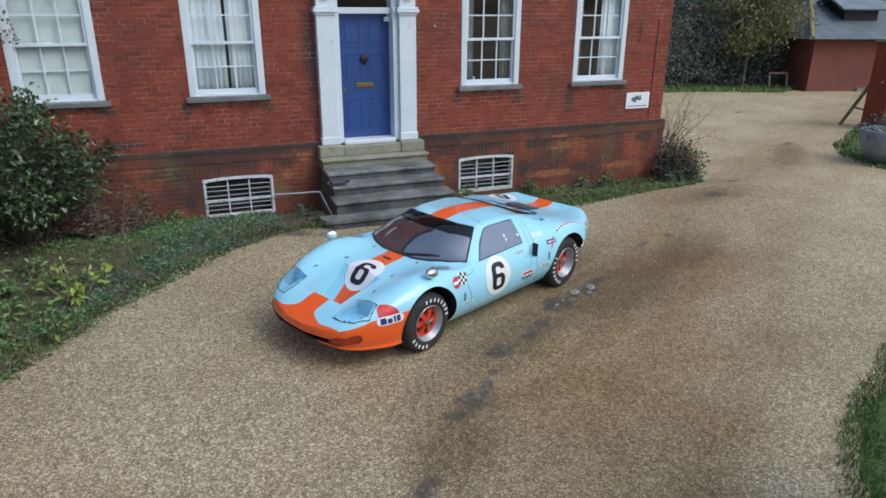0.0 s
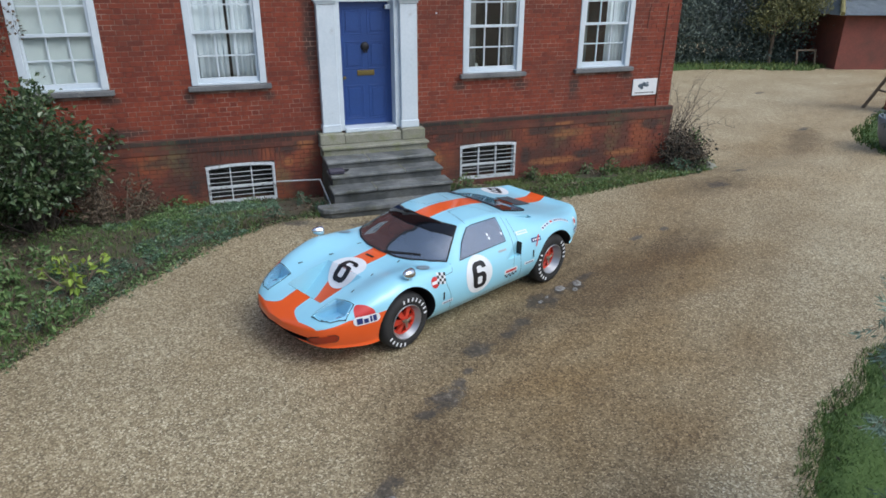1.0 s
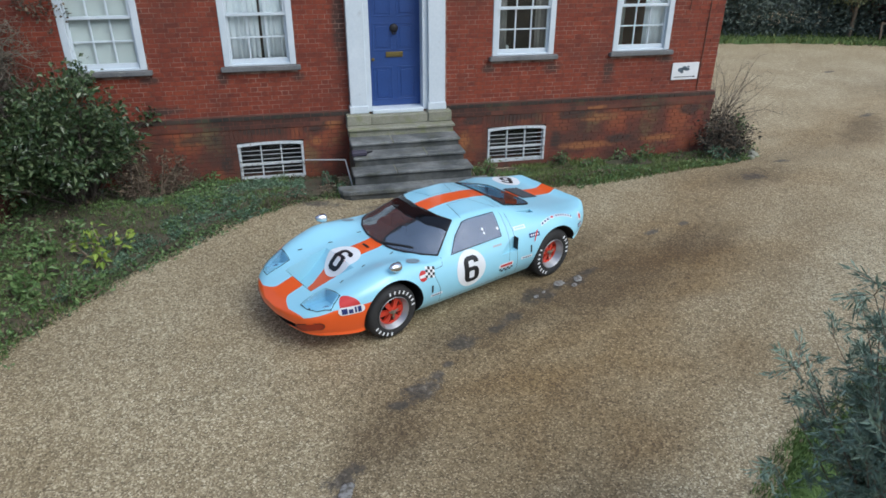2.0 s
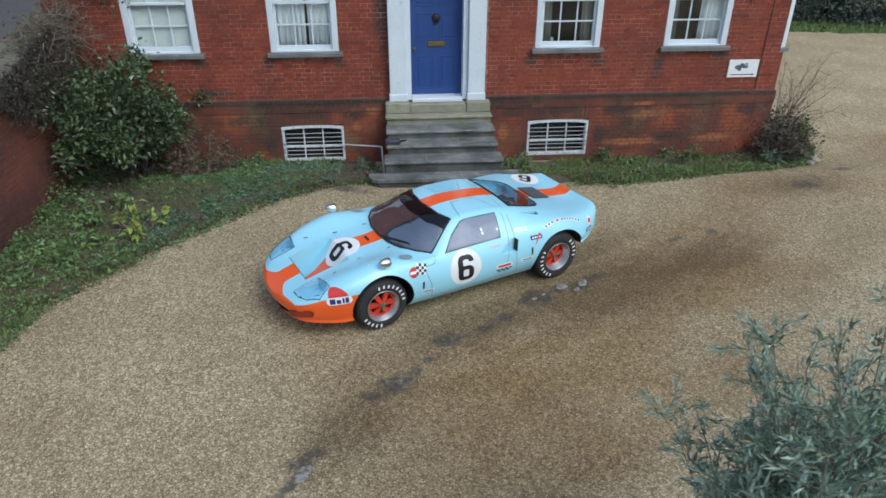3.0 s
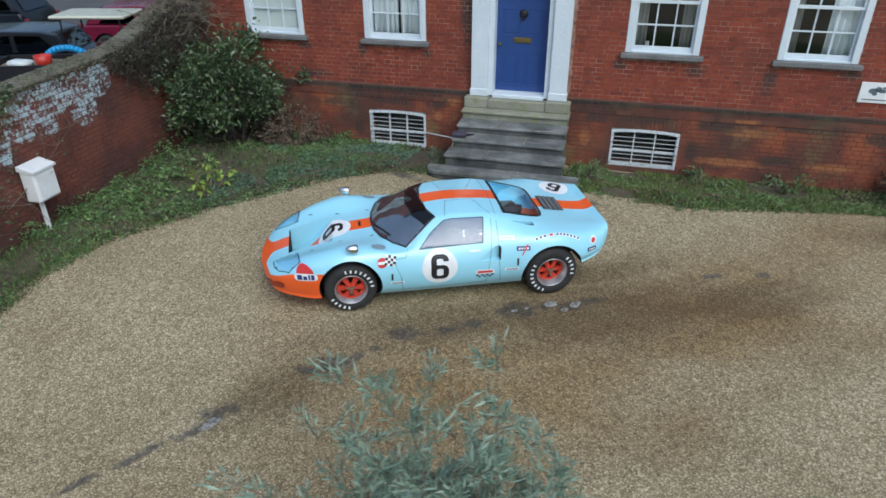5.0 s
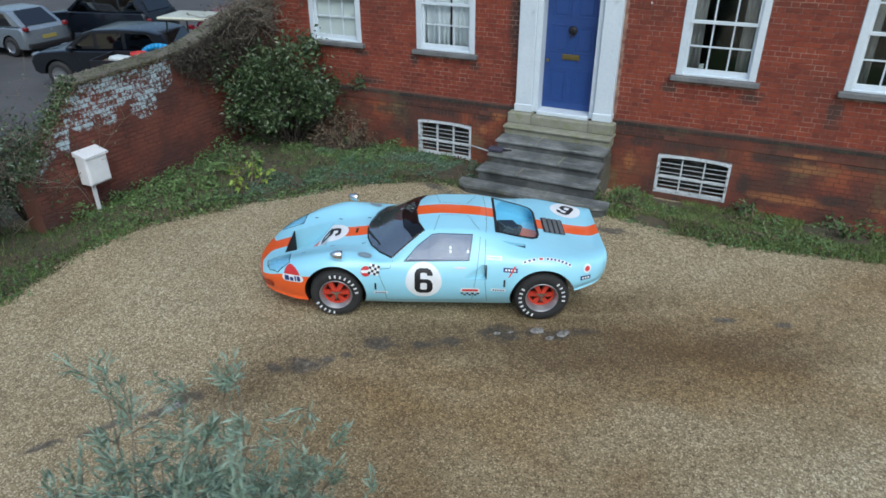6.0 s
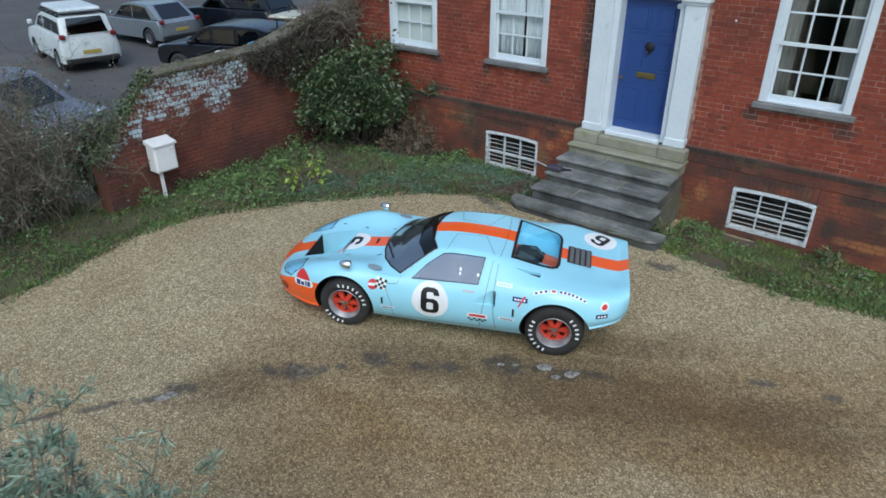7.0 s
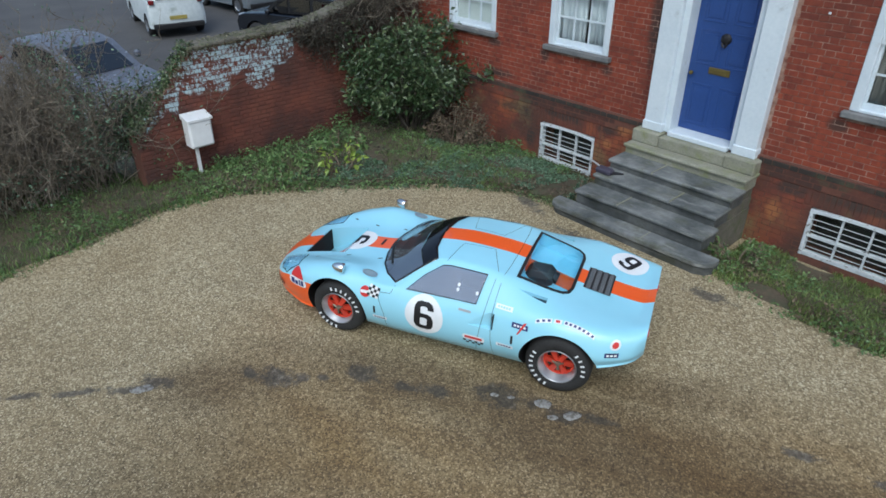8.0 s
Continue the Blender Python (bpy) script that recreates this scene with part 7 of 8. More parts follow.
for d in ((-0.42, -0.35, 0, 0.06, 0, 0.72), (0.35, 0.42, 0, 0.06, 0, 0.72), (-0.35, 0.35, 0, 0.06, 0.65, 0.72)):
    part("rail", boxes(d), WOODY, frame_ob)
shed = thing("far_building", "pale roof of a farther building over the trees", "building", pose(24.5, 21, 0, 0, 0, -20))
part("wall", boxes((-4, 8, 0, 6, 0, 4.0)), ROOF_SLATE, shed)
bm = bmesh.new()
prism(bm, [(-0.5, 4.0), (3, 5.4), (6.5, 4.0)], -4.4, 8.4, "x")
part("roof", bm, SLATE_SILL, shed)
part("frame_post", boxes((-1.2, -1.0, -0.6, -0.4, 3.2, 5.2), (0.4, 0.6, -0.6, -0.4, 3.2, 5.2), (-1.2, 0.6, -0.6, -0.4, 4.5, 4.65)), IRON, shed)

pier = thing("gate_pier", "red brick gate pier with a leaning timber prop", "pier", pose(15.9, 2.2, 0, 0, 0, 10))
part("shaft", boxes((-0.28, 0.28, -0.28, 0.28, -0.1, 2.4), bevel=0.01), RED, pier)
part("cap", boxes((-0.34, 0.34, -0.34, 0.34, 2.4, 2.5), bevel=0.02), STONE_PALE, pier)
part("prop", solid(lambda b: tube(b, (-0.28, 0.85, 0.0), (-0.2, 0.26, 1.25), 0.05)), WOODY, pier)
part("prop_tie", solid(lambda b: tube(b, (-0.24, 0.60, 0.55), (-0.2, 0.26, 0.50), 0.03)), WOODY, pier)

pot = thing("planter", "round grey planter on the far lawn", "planter", pose(11.65, -1.2, 0.03))
part("bowl", lathe(bmesh.new(), [(0.0, 0.0), (0.42, 0.0), (0.55, 0.30), (0.62, 0.70), (0.60, 0.72), (0.57, 0.70), (0.52, 0.60), (0.0, 0.58)], 36, "z"), surface("zinc_grey", (0.20, 0.23, 0.26), (0.30, 0.33, 0.36), 0.5, 0.4, coarse=2, fine=20, bump=0.1), pot, "", True)

# ---- plants ----
rng = np.random.default_rng(7)


def unit(v):
    return v / np.maximum(np.linalg.norm(v, axis=1, keepdims=True), 1e-9)


def leaf_mesh(name, at, way, length, width, material, parent=None, fold=0.25, droop=0.0, label=""):
    """Leaves as small folded kites: base, two flanks and a tip, each in its own direction."""
    n = len(at)
    at, way = np.asarray(at, float), unit(np.asarray(way, float))
    length, width = np.broadcast_to(length, n)[:, None], np.broadcast_to(width, n)[:, None]
    side = unit(np.cross(way, unit(rng.normal(size=(n, 3)))))
    nrm = np.cross(side, way)
    flip = np.where(nrm[:, 2:] < 0, -1.0, 1.0)
    nrm = nrm * flip
    base, tip = at, at + way * length + np.array([0, 0, -1.0]) * droop * length
    mid = at + way * length * 0.45
    a, b = mid + side * width / 2 + nrm * width * fold, mid - side * width / 2 + nrm * width * fold
    verts = np.stack([base, a, tip, b], 1).reshape(-1, 3)
    i = np.arange(n)[:, None] * 4
    faces = np.concatenate([np.concatenate([i, i + 1, i + 2], 1)[:, None], np.concatenate([i, i + 2, i + 3], 1)[:, None]], 1).reshape(-1, 3)
    return raw(name, verts.tolist(), faces.tolist(), material, parent, label)


def blade_mesh(name, at, height, width, lean, material, parent=None, label=""):
    """Grass blades: thin bent triangles."""
    n = len(at)
    at = np.asarray(at, float)
    height = np.broadcast_to(height, n)[:, None]
    a = rng.uniform(0, 2 * np.pi, n)
    side = np.stack([np.cos(a), np.sin(a), 0 * a], 1) * width / 2
    b = rng.uniform(0, 2 * np.pi, n)
    bend = np.stack([np.cos(b), np.sin(b), 0 * b], 1) * lean * height * rng.uniform(0.2, 1, (n, 1))
    up = np.array([0, 0, 1.0])
    verts = np.stack([at - side, at + side, at + side * 0.7 + bend * 0.35 + up * height * 0.6, at - side * 0.7 + bend * 0.35 + up * height * 0.6, at + bend + up * height], 1).reshape(-1, 3)
    i = np.arange(n) * 5
    faces = [f for k in i.tolist() for f in ((k, k + 1, k + 2, k + 3), (k + 3, k + 2, k + 4))]
    return raw(name, verts.tolist(), faces, material, parent, label)


class Twigs:
    """Many thin tapered stems in one mesh."""
    def __init__(self):
        self.verts, self.faces = [], []

    def stem(self, pts, r0, r1, n=4):
        base = len(self.verts)
        for k, p in enumerate(pts):
            p = Vector(p)
            d = (Vector(pts[min(k + 1, len(pts) - 1)]) - Vector(pts[max(k - 1, 0)])).normalized()
            u = d.orthogonal().normalized()
            w = d.cross(u)
            r = r0 + (r1 - r0) * k / (len(pts) - 1)
            for i in range(n):
                a = 2 * math.pi * i / n
                self.verts.append(tuple(p + u * r * math.cos(a) + w * r * math.sin(a)))
        for k in range(len(pts) - 1):
            for i in range(n):
                a, b = base + k * n + i, base + k * n + (i + 1) % n
                self.faces.append((a, b, b + n, a + n))

    def done(self, name, material, parent=None, label=""):
        return raw(name, self.verts, self.faces, material, parent, label, smooth=True)


def wander(start, way, length, steps, wild, sag=0.0):
    """A crooked path that starts along a direction."""
    p, d, out = Vector(start), Vector(way).normalized(), [Vector(start)]
    for k in range(steps):
        d = (d + Vector(rng.normal(size=3)) * wild + Vector((0, 0, -sag * (k + 1) / steps))).normalized()
        p = p + d * length / steps
        out.append(p.copy())
    return out


def ground_points(poly, count, keep=lambda x, y: True):
    x0, x1 = min(p[0] for p in poly), max(p[0] for p in poly)
    y0, y1 = min(p[1] for p in poly), max(p[1] for p in poly)
    out = []
    while len(out) < count:
        x, y = rng.uniform(x0, x1), rng.uniform(y0, y1)
        d = edge_distance(poly, x, y) * (1 if inside(poly, x, y) else -1)
        if d > rng.exponential(0.07) - 0.14 and keep(x, y):
            out.append((x, y, ground_z(x, y) + 0.02 * smoothstep(-0.16, 0.3, d)))
    return np.array(out)


def carpet(name, poly, count, height, material, label, size, keep=lambda x, y: True, category="weeds", kind="stuff", wide=0.62):
    """Low leafy growth over a bed: leaves at many heights, facing mostly up."""
    at = ground_points(poly, count, keep)
    lump = np.array([0.55 + 0.9 * noise.noise((p[0] * 1.3, p[1] * 1.3, len(name))) + 0.5 * noise.noise((p[0] * 4, p[1] * 4, 2)) for p in at.tolist()])
    at[:, 2] += rng.uniform(0.1, 1.0, count) * height * np.clip(lump, 0.1, 1.4)
    way = rng.normal(size=(count, 3)) * [1, 1, 0.45] + [0, 0, 0.25]
    length = size * rng.uniform(0.5, 1.3, count)
    return tagged(leaf_mesh(name, at, way, length, length * wide, material), label, category, kind=kind)


def patch(x, y, k=0.9, seed=0):
    return noise.noise((x * k, y * k, seed))


BED_NEAR = [p for p in BED_LEFT[:11]] + [(-5.05, -8.6), (-7.4, -8.6), (-7.0, -5.9), (-6.0, -5.6), (-6.0, -0.05)]
carpet("ivy", BED_NEAR, 19000, 0.12, IVY, "dense blue-green ivy and vinca over the bed", 0.042, lambda x, y: y > -4.2 and -4.7 < x < -1.75 and edge_distance(BED_NEAR, x, y) > 0.16 + 0.25 * patch(x, y, 1.7, 7) and patch(x, y, 0.8, 3) > -0.34 and not (x < -3.7 and y > -2.5 and patch(x, y, 1.6, 9) > -0.2))
carpet("weeds", BED_NEAR, 15000, 0.14, WEED, "mixed green weeds along the gravel edge", 0.045, lambda x, y: x < -2.0 and patch(x, y, 1.1, 8) + 0.6 * patch(x, y, 3.5, 2) > -0.06)
carpet("weeds", BED_NEAR, 4200, 0.30, WEED, "taller weeds at the foot of the brick walls", 0.05, lambda x, y: (y > -0.5 and x < -3.0 or x < -5.3 and y > -5.2) and patch(x, y, 2.2, 12) > -0.1)
carpet("ground_cover", BED_NEAR, 26000, 0.05, DARK_WEED, "dark low creeping growth over the soil bed", 0.035, lambda x, y: y > -6.5)
carpet("moss", BED_NEAR, 9000, 0.05, MOSS_GREEN, "low brown-green moss and creeper beside the steps", 0.028, lambda x, y: x > -2.9 and y > -2.4 and patch(x, y, 1.8, 15) > -0.35, "moss")
carpet("fallen_leaves", BED_NEAR, 5200, 0.10, DEAD, "brown fallen leaves among the weeds", 0.055, lambda x, y: patch(x, y, 1.4, 5) > 0.0, "leaves")
carpet("fallen_leaves", BED_NEAR, 2200, 0.08, DARK_LEAF, "dark rotting leaves below the laurel", 0.06, lambda x, y: x < -3.5 and y > -2.8, "leaves")
carpet("fallen_leaves", BED_RIGHT, 3000, 0.11, DEAD, "brown fallen leaves in the grass strip", 0.05, lambda x, y: patch(x, y, 1.4, 5) > 0.0, "leaves")
carpet("weeds", BED_RIGHT, 7500, 0.09, WEED, "green weeds at the foot of the house", 0.045, lambda x, y: patch(x, y, 1.2, 4) > -0.15)
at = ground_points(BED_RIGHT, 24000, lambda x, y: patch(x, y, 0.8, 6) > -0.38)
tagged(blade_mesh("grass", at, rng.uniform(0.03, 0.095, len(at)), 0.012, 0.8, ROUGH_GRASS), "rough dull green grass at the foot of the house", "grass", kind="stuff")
at = ground_points(BED_NEAR, 12000, lambda x, y: x < -4.2 and y < -4.3 or patch(x, y, 0.9, 6) > 0.12)
tagged(blade_mesh("grass", at, rng.uniform(0.05, 0.15, len(at)), 0.011, 0.8, GRASS), "rough green grass along the gravel edge", "grass", kind="stuff")
LAWN_SEEN = [(0.8, -9.3), (1.27, -8.5), (1.9, -7.95), (2.4, -7.65), (3.1, -7.4), (3.8, -6.98), (4.4, -6.95), (5.6, -7.3), (6.0, -8.6), (5.0, -9.8), (0.7, -9.8)]
at = ground_points(LAWN_SEEN, 34000)
tagged(blade_mesh("grass", at, rng.uniform(0.025, 0.085, len(at)), 0.010, 1.0, GRASS), "mown green lawn grass", "grass", kind="stuff")
carpet("fallen_leaves", LAWN_SEEN, 260, 0.06, DEAD, "brown leaves scattered on the lawn", 0.06, category="leaves")
at = ground_points(LAWN_FAR, 12000, lambda x, y: x < 17)
tagged(blade_mesh("grass", at, rng.uniform(0.05, 0.10, len(at)), 0.03, 0.8, GRASS), "green grass on the far lawn", "grass", kind="stuff")
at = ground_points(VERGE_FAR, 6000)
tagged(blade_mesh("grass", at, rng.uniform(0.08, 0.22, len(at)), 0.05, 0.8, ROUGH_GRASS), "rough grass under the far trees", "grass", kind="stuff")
# odd tufts and leaves that spread on the gravel along the beds
edge = []
for poly in (BED_LEFT[:11], BED_RIGHT[1:11]):
    for (x0, y0), (x1, y1) in zip(poly, poly[1:]):
        for _ in range(int(math.hypot(x1 - x0, y1 - y0) * 26)):
            t = rng.uniform()
            x, y = x0 + (x1 - x0) * t + rng.normal() * 0.10, y0 + (y1 - y0) * t - abs(rng.normal()) * 0.09
            for _ in range(4):
                edge.append((x + rng.normal() * 0.02, y + rng.normal() * 0.02, ground_z(x, y) + rng.uniform(0.01, 0.05)))
edge = np.array(edge)
tagged(leaf_mesh("weeds", edge, rng.normal(size=edge.shape) * [1, 1, 0.4] + [0, 0, 0.3], rng.uniform(0.02, 0.06, len(edge)), 0.025, WEED), "small weeds creeping into the gravel", "weeds", kind="stuff")


def clump(name, label, category, x, y, rx, ry, height, leaves, size, material, stems=14, low=0.15, wide=0.42, wild=0.10, group="", lumps=0):
    """A leafy shrub: forked stems, and leaves in bunches round their ends with gaps between."""
    z0 = ground_z(x, y)
    s = thing(name, label, category, pose(x, y, z0), group)
    tw, ends = Twigs(), []
    for k in range(stems):
        a, t = rng.uniform(0, 2 * math.pi), rng.uniform(0.1, 1) ** 0.6
        top = Vector((math.cos(a) * rx * t, math.sin(a) * ry * t, height * (1 - 0.55 * t * t) * rng.uniform(0.75, 1.0)))
        path = wander((math.cos(a) * 0.12, math.sin(a) * 0.12, 0), top, top.length * 0.9, 6, wild)
        tw.stem(path, 0.022, 0.006)
        for q in path[2:]:
            for _ in range(3):
                d = Vector(rng.normal(size=3)) + Vector((math.cos(a), math.sin(a), 0.5)) * 0.7
                sub = wander(q, d, height * rng.uniform(0.15, 0.30), 3, 0.2)
                tw.stem(sub, 0.007, 0.003, 3)
                ends += sub[1:]
    tagged(tw.done("branchwork", DARK_VINE if material is LAUREL else WOODY, s), kind="stuff")
    ends = np.array([tuple(e) for e in ends if e.z > low * height])
    if lumps:
        ends = ends[rng.integers(0, len(ends), lumps)]
    pick = ends[rng.integers(0, len(ends), leaves)]
    at = pick + rng.normal(size=(leaves, 3)) * height * 0.05
    out = at * [1 / rx, 1 / ry, 0.6 / height]
    way = rng.normal(size=(leaves, 3)) * 0.9 + unit(out) * 0.8 + [0, 0, 0.15]
    length = size * rng.uniform(0.6, 1.25, leaves)
    leaf_mesh("foliage", at, way, length, length * wide, material, s, droop=0.15)
    return s


clump("laurel_shrub", "large dark green laurel shrub against the house corner", "shrub", -5.08, -1.0, 0.80, 0.80, 2.3, 11000, 0.095, LAUREL, 30, 0.26, 0.55, lumps=140)
clump("laurel_shrub", "low dark shrub beneath the laurel", "shrub", -4.15, -0.7, 0.5, 0.45, 0.8, 1100, 0.08, DEAD, 14, 0.1)
clump("yellow_shrub", "small yellow-green leafy plant in the bed", "plant", -4.40, -3.12, 0.26, 0.26, 0.50, 90, 0.11, LIME, 6, 0.3, 0.55)
clump("leafy_plant", "leafy green weed beside the meter box", "plant", -5.25, -3.6, 0.4, 0.4, 0.40, 420, 0.09, WEED, 9, 0.1, 0.5)
clump("leafy_plant", "leafy green weed in the bed", "plant", -5.0, -2.6, 0.35, 0.35, 0.38, 320, 0.09, WEED, 9, 0.1, 0.5)
clump("leafy_plant", "leafy green weed in the bed", "plant", -4.6, -4.0, 0.35, 0.35, 0.30, 300, 0.08, WEED, 9, 0.1, 0.5)
clump("leafy_plant", "bushy weed beside the steps", "plant", 1.22, -0.95, 0.28, 0.45, 0.42, 420, 0.06, WEED, 10, 0.1, 0.5)
clump("leafy_plant", "bushy weed beside the steps", "plant", -1.22, -0.95, 0.25, 0.35, 0.28, 260, 0.06, IVY, 8, 0.1, 0.5)
clump("leafy_plant", "leafy weed against the plinth", "plant", 4.6, -0.30, 0.3, 0.2, 0.42, 240, 0.08, WEED, 7, 0.1, 0.45)
clump("leafy_plant", "leafy weed against the plinth", "plant", 3.3, -0.35, 0.3, 0.25, 0.35, 240, 0.07, WEED, 7, 0.1, 0.45)
clump("dry_shrub", "withered brown shrub at the house corner", "shrub", 6.45, -0.40, 0.34, 0.36, 0.85, 800, 0.07, DARK_LEAF, 24, 0.2, 0.6, 0.14)
clump("dry_shrub", "dense dark brown and green shrub round the house corner", "shrub", 6.70, 0.25, 0.26, 0.40, 1.10, 600, 0.075, DARK_LEAF, 22, 0.2, 0.55, 0.14)
clump("dry_shrub", "brown leafy shoots at the house corner", "shrub", 6.55, -0.30, 0.34, 0.36, 0.85, 340, 0.075, DEAD, 12, 0.3, 0.6, 0.14)
clump("dry_shrub", "low green and brown shrub at the house corner", "shrub", 6.95, 0.35, 0.4, 0.5, 0.75, 500, 0.08, WEED, 14, 0.2, 0.5)
clump("dry_shrub", "low plant with grey stones at the corner", "shrub", 6.2, -0.75, 0.3, 0.25, 0.35, 260, 0.07, IVY, 8, 0.1, 0.5)
for k, (sx, sy, sr) in enumerate(((7.05, -0.55, 0.11), (6.85, -0.75, 0.08), (7.2, -0.3, 0.07))):
    bm = bmesh.new()
    bmesh.ops.create_icosphere(bm, subdivisions=2, radius=sr)
    for v in bm.verts:
        v.co *= 1 + 0.25 * noise.noise(v.co * 9 + Vector((k, 0, 0)))
        v.co.z *= 0.6
    ob = tagged(part("edging_stone", bm, STONE_PALE, smooth=True), "grey edging stone at the house corner", "stone", "edging stones")
    ob.location = (sx, sy, ground_z(sx, sy) + sr * 0.4)

for k, (sx, sy, sl, sw) in enumerate(((1.20, -4.735, 0.085, 0.055), (1.37, -4.81, 0.055, 0.03), (1.48, -4.655, 0.09, 0.055), (0.80, -4.99, 0.04, 0.025), (0.93, -4.90, 0.035, 0.02), (-1.73, -7.43, 0.11, 0.055))):
    bm = bmesh.new()
    bmesh.ops.create_icosphere(bm, subdivisions=3, radius=1.0)
    for v in bm.verts:
        v.co *= 1 + 0.35 * noise.noise(v.co * 1.7 + Vector((k * 3.1, 0, 0)))
        v.co = Vector((v.co.x * sl, v.co.y * sw, v.co.z * 0.008))
    ob = tagged(part("bedded_stone", bm, PALE_STONE, smooth=True), "pale flat stone bedded in the worn gravel", "stone", "stones in the drive")
    ob.matrix_world = pose(sx, sy, ground_z(sx, sy) + 0.004, 0, 0, 30 + 15 * (k % 3))

# bare twigs that lean out from the house corner
s = thing("bare_shrub", "bare twiggy shrub leaning from the house corner", "shrub", pose(6.85, 0.55, 0.02))
tw = Twigs()
for k in range(26):
    a = rng.uniform(-1.2, 1.4)
    path = wander((0, 0, 0), (math.cos(a) * 0.7, math.sin(a) * 0.5, 1.3), rng.uniform(0.9, 1.9), 8, 0.16, 0.12)
    tw.stem(path, 0.010, 0.003, 3)
    for q in path[3:]:
        tw.stem(wander(q, rng.normal(size=3) + [0.4, 0, 0.6], rng.uniform(0.15, 0.4), 3, 0.2), 0.004, 0.0015, 3)
tw.done("branchwork", DRY, s)

# the brown thicket past the wall's end
s = thing("thicket", "tall bare brown thicket past the end of the wall", "hedge", pose(-6.7, -6.7, 0.0))
tw, leafy = Twigs(), []
for k in range(620):
    bx, by = rng.uniform(-1.3, 0.35), rng.uniform(-2.6, 0.85)
    way = (rng.normal() * 0.35 - 0.08, rng.normal() * 0.3 - 0.08, 1.0)
    path = wander((bx, by, 0), way, rng.uniform(1.3, 2.7), 8, 0.13, 0.15)
    tw.stem(path, rng.uniform(0.006, 0.014), 0.003, 3)
    for q in path[2:]:
        for _ in range(3):
            sub = wander(q, rng.normal(size=3) + [0, 0, 0.5], rng.uniform(0.2, 0.55), 4, 0.22)
            tw.stem(sub, 0.0045, 0.0015, 3)
            leafy += sub[2:]
tw.done("branchwork", DRY, s)
leafy = np.array([tuple(q) for q in leafy])
pick = leafy[rng.integers(0, len(leafy), 9000)] + rng.normal(size=(9000, 3)) * 0.05
leaf_mesh("dry_leaves", pick, rng.normal(size=(9000, 3)), rng.uniform(0.02, 0.055, 9000), 0.022, DEAD, s)
green = leafy[(leafy[:, 1] > 0.2) | (leafy[:, 2] < 0.7)]
pick = green[rng.integers(0, len(green), 5200)] + rng.normal(size=(5200, 3)) * 0.05
leaf_mesh("green_leaves", pick, rng.normal(size=(5200, 3)), rng.uniform(0.03, 0.07, 5200), 0.03, IVY, s)

# dead climber on the wall's top, by the house
s = thing("dead_climber", "dry brown climber heaped on the garden wall", "climber", pose(-6.1, -0.9, 0))
tw, leafy = Twigs(), []
for k in range(105):
    y = rng.uniform(-0.45, 0.8)
    path = wander((rng.uniform(-0.15, 0.2), y, garden_top(y - 0.9) - 0.05 + rng.uniform(-0.35, 0.20)), (rng.normal() * 0.5 + 0.35, rng.normal() * 0.8, rng.normal() * 0.5 + 0.2), rng.uniform(0.4, 1.0), 8, 0.30, 0.22)
    tw.stem(path, 0.011, 0.003, 4)
    for q in path[2:]:
        sub = wander(q, rng.normal(size=3), rng.uniform(0.12, 0.35), 3, 0.3)
        tw.stem(sub, 0.004, 0.0015, 3)
        leafy += sub[1:]
tw.done("branchwork", DRY, s)
leafy = np.array([tuple(q) for q in leafy])
pick = leafy[rng.integers(0, len(leafy), 700)]
leaf_mesh("dry_leaves", pick, rng.normal(size=(700, 3)), rng.uniform(0.03, 0.06, 700), 0.03, DEAD, s)
s = thing("dead_climber", "withered dark vine hanging down the garden wall", "climber", pose(-5.97, -1.6, 0))
tw, leafy = Twigs(), []
for k in range(260):
    y = -1.6 + rng.uniform(-1.15, 0.9)
    drop = 0.75 * smoothstep(-2.9, -1.9, y) + 0.15
    path = wander((rng.uniform(-0.1, 0.08), y + 1.6, garden_top(y) + rng.uniform(-0.12, 0.02)), (rng.uniform(0.0, 0.3), rng.normal() * 0.6, rng.uniform(-1.2, -0.1)), drop * rng.uniform(0.4, 1.1), 7, 0.22, 0.30)
    path = [Vector((max(q.x, 0.015) if q.z < garden_top(y) else q.x, q.y, q.z)) for q in path]
    tw.stem(path, 0.008, 0.003, 3)
    for q in path[1:]:
        sub = [Vector((max(p.x, 0.015), p.y, p.z)) for p in wander(q, rng.normal(size=3) + [0.1, 0, -0.4], rng.uniform(0.08, 0.25), 3, 0.3)]
        tw.stem(sub, 0.004, 0.002, 3)
        leafy += sub[1:]
tw.done("branchwork", DARK_VINE, s)
leafy = np.array([tuple(q) for q in leafy])
pick = leafy[rng.integers(0, len(leafy), 2600)] + np.abs(rng.normal(size=(2600, 3))) * [0.03, 0.02, 0.02]
leaf_mesh("dry_leaves", pick, rng.normal(size=(2600, 3)), rng.uniform(0.02, 0.05, 2600), 0.03, DARK_LEAF, s)
clump("ivy_bush", "dark green ivy heaped over the wall's broken end", "ivy", -6.80, -5.28, 0.32, 0.40, 1.95, 4200, 0.06, LAUREL, 16, 0.2, 0.6)
s = thing("dead_climber", "withered brown vine hanging by the window", "climber", pose(-5.35, -0.10, 2.75))
tw, leafy = Twigs(), []
for k in range(26):
    path = wander((rng.uniform(-0.5, 0.2), 0.05, rng.uniform(0.1, 0.9)), (0.6, -0.15, rng.normal() * 0.4), rng.uniform(0.3, 0.7), 6, 0.25, 0.3)
    tw.stem(path, 0.006, 0.002, 3)
    leafy += path[2:]
tw.done("branchwork", DRY, s)
leafy = np.array([tuple(q) for q in leafy])
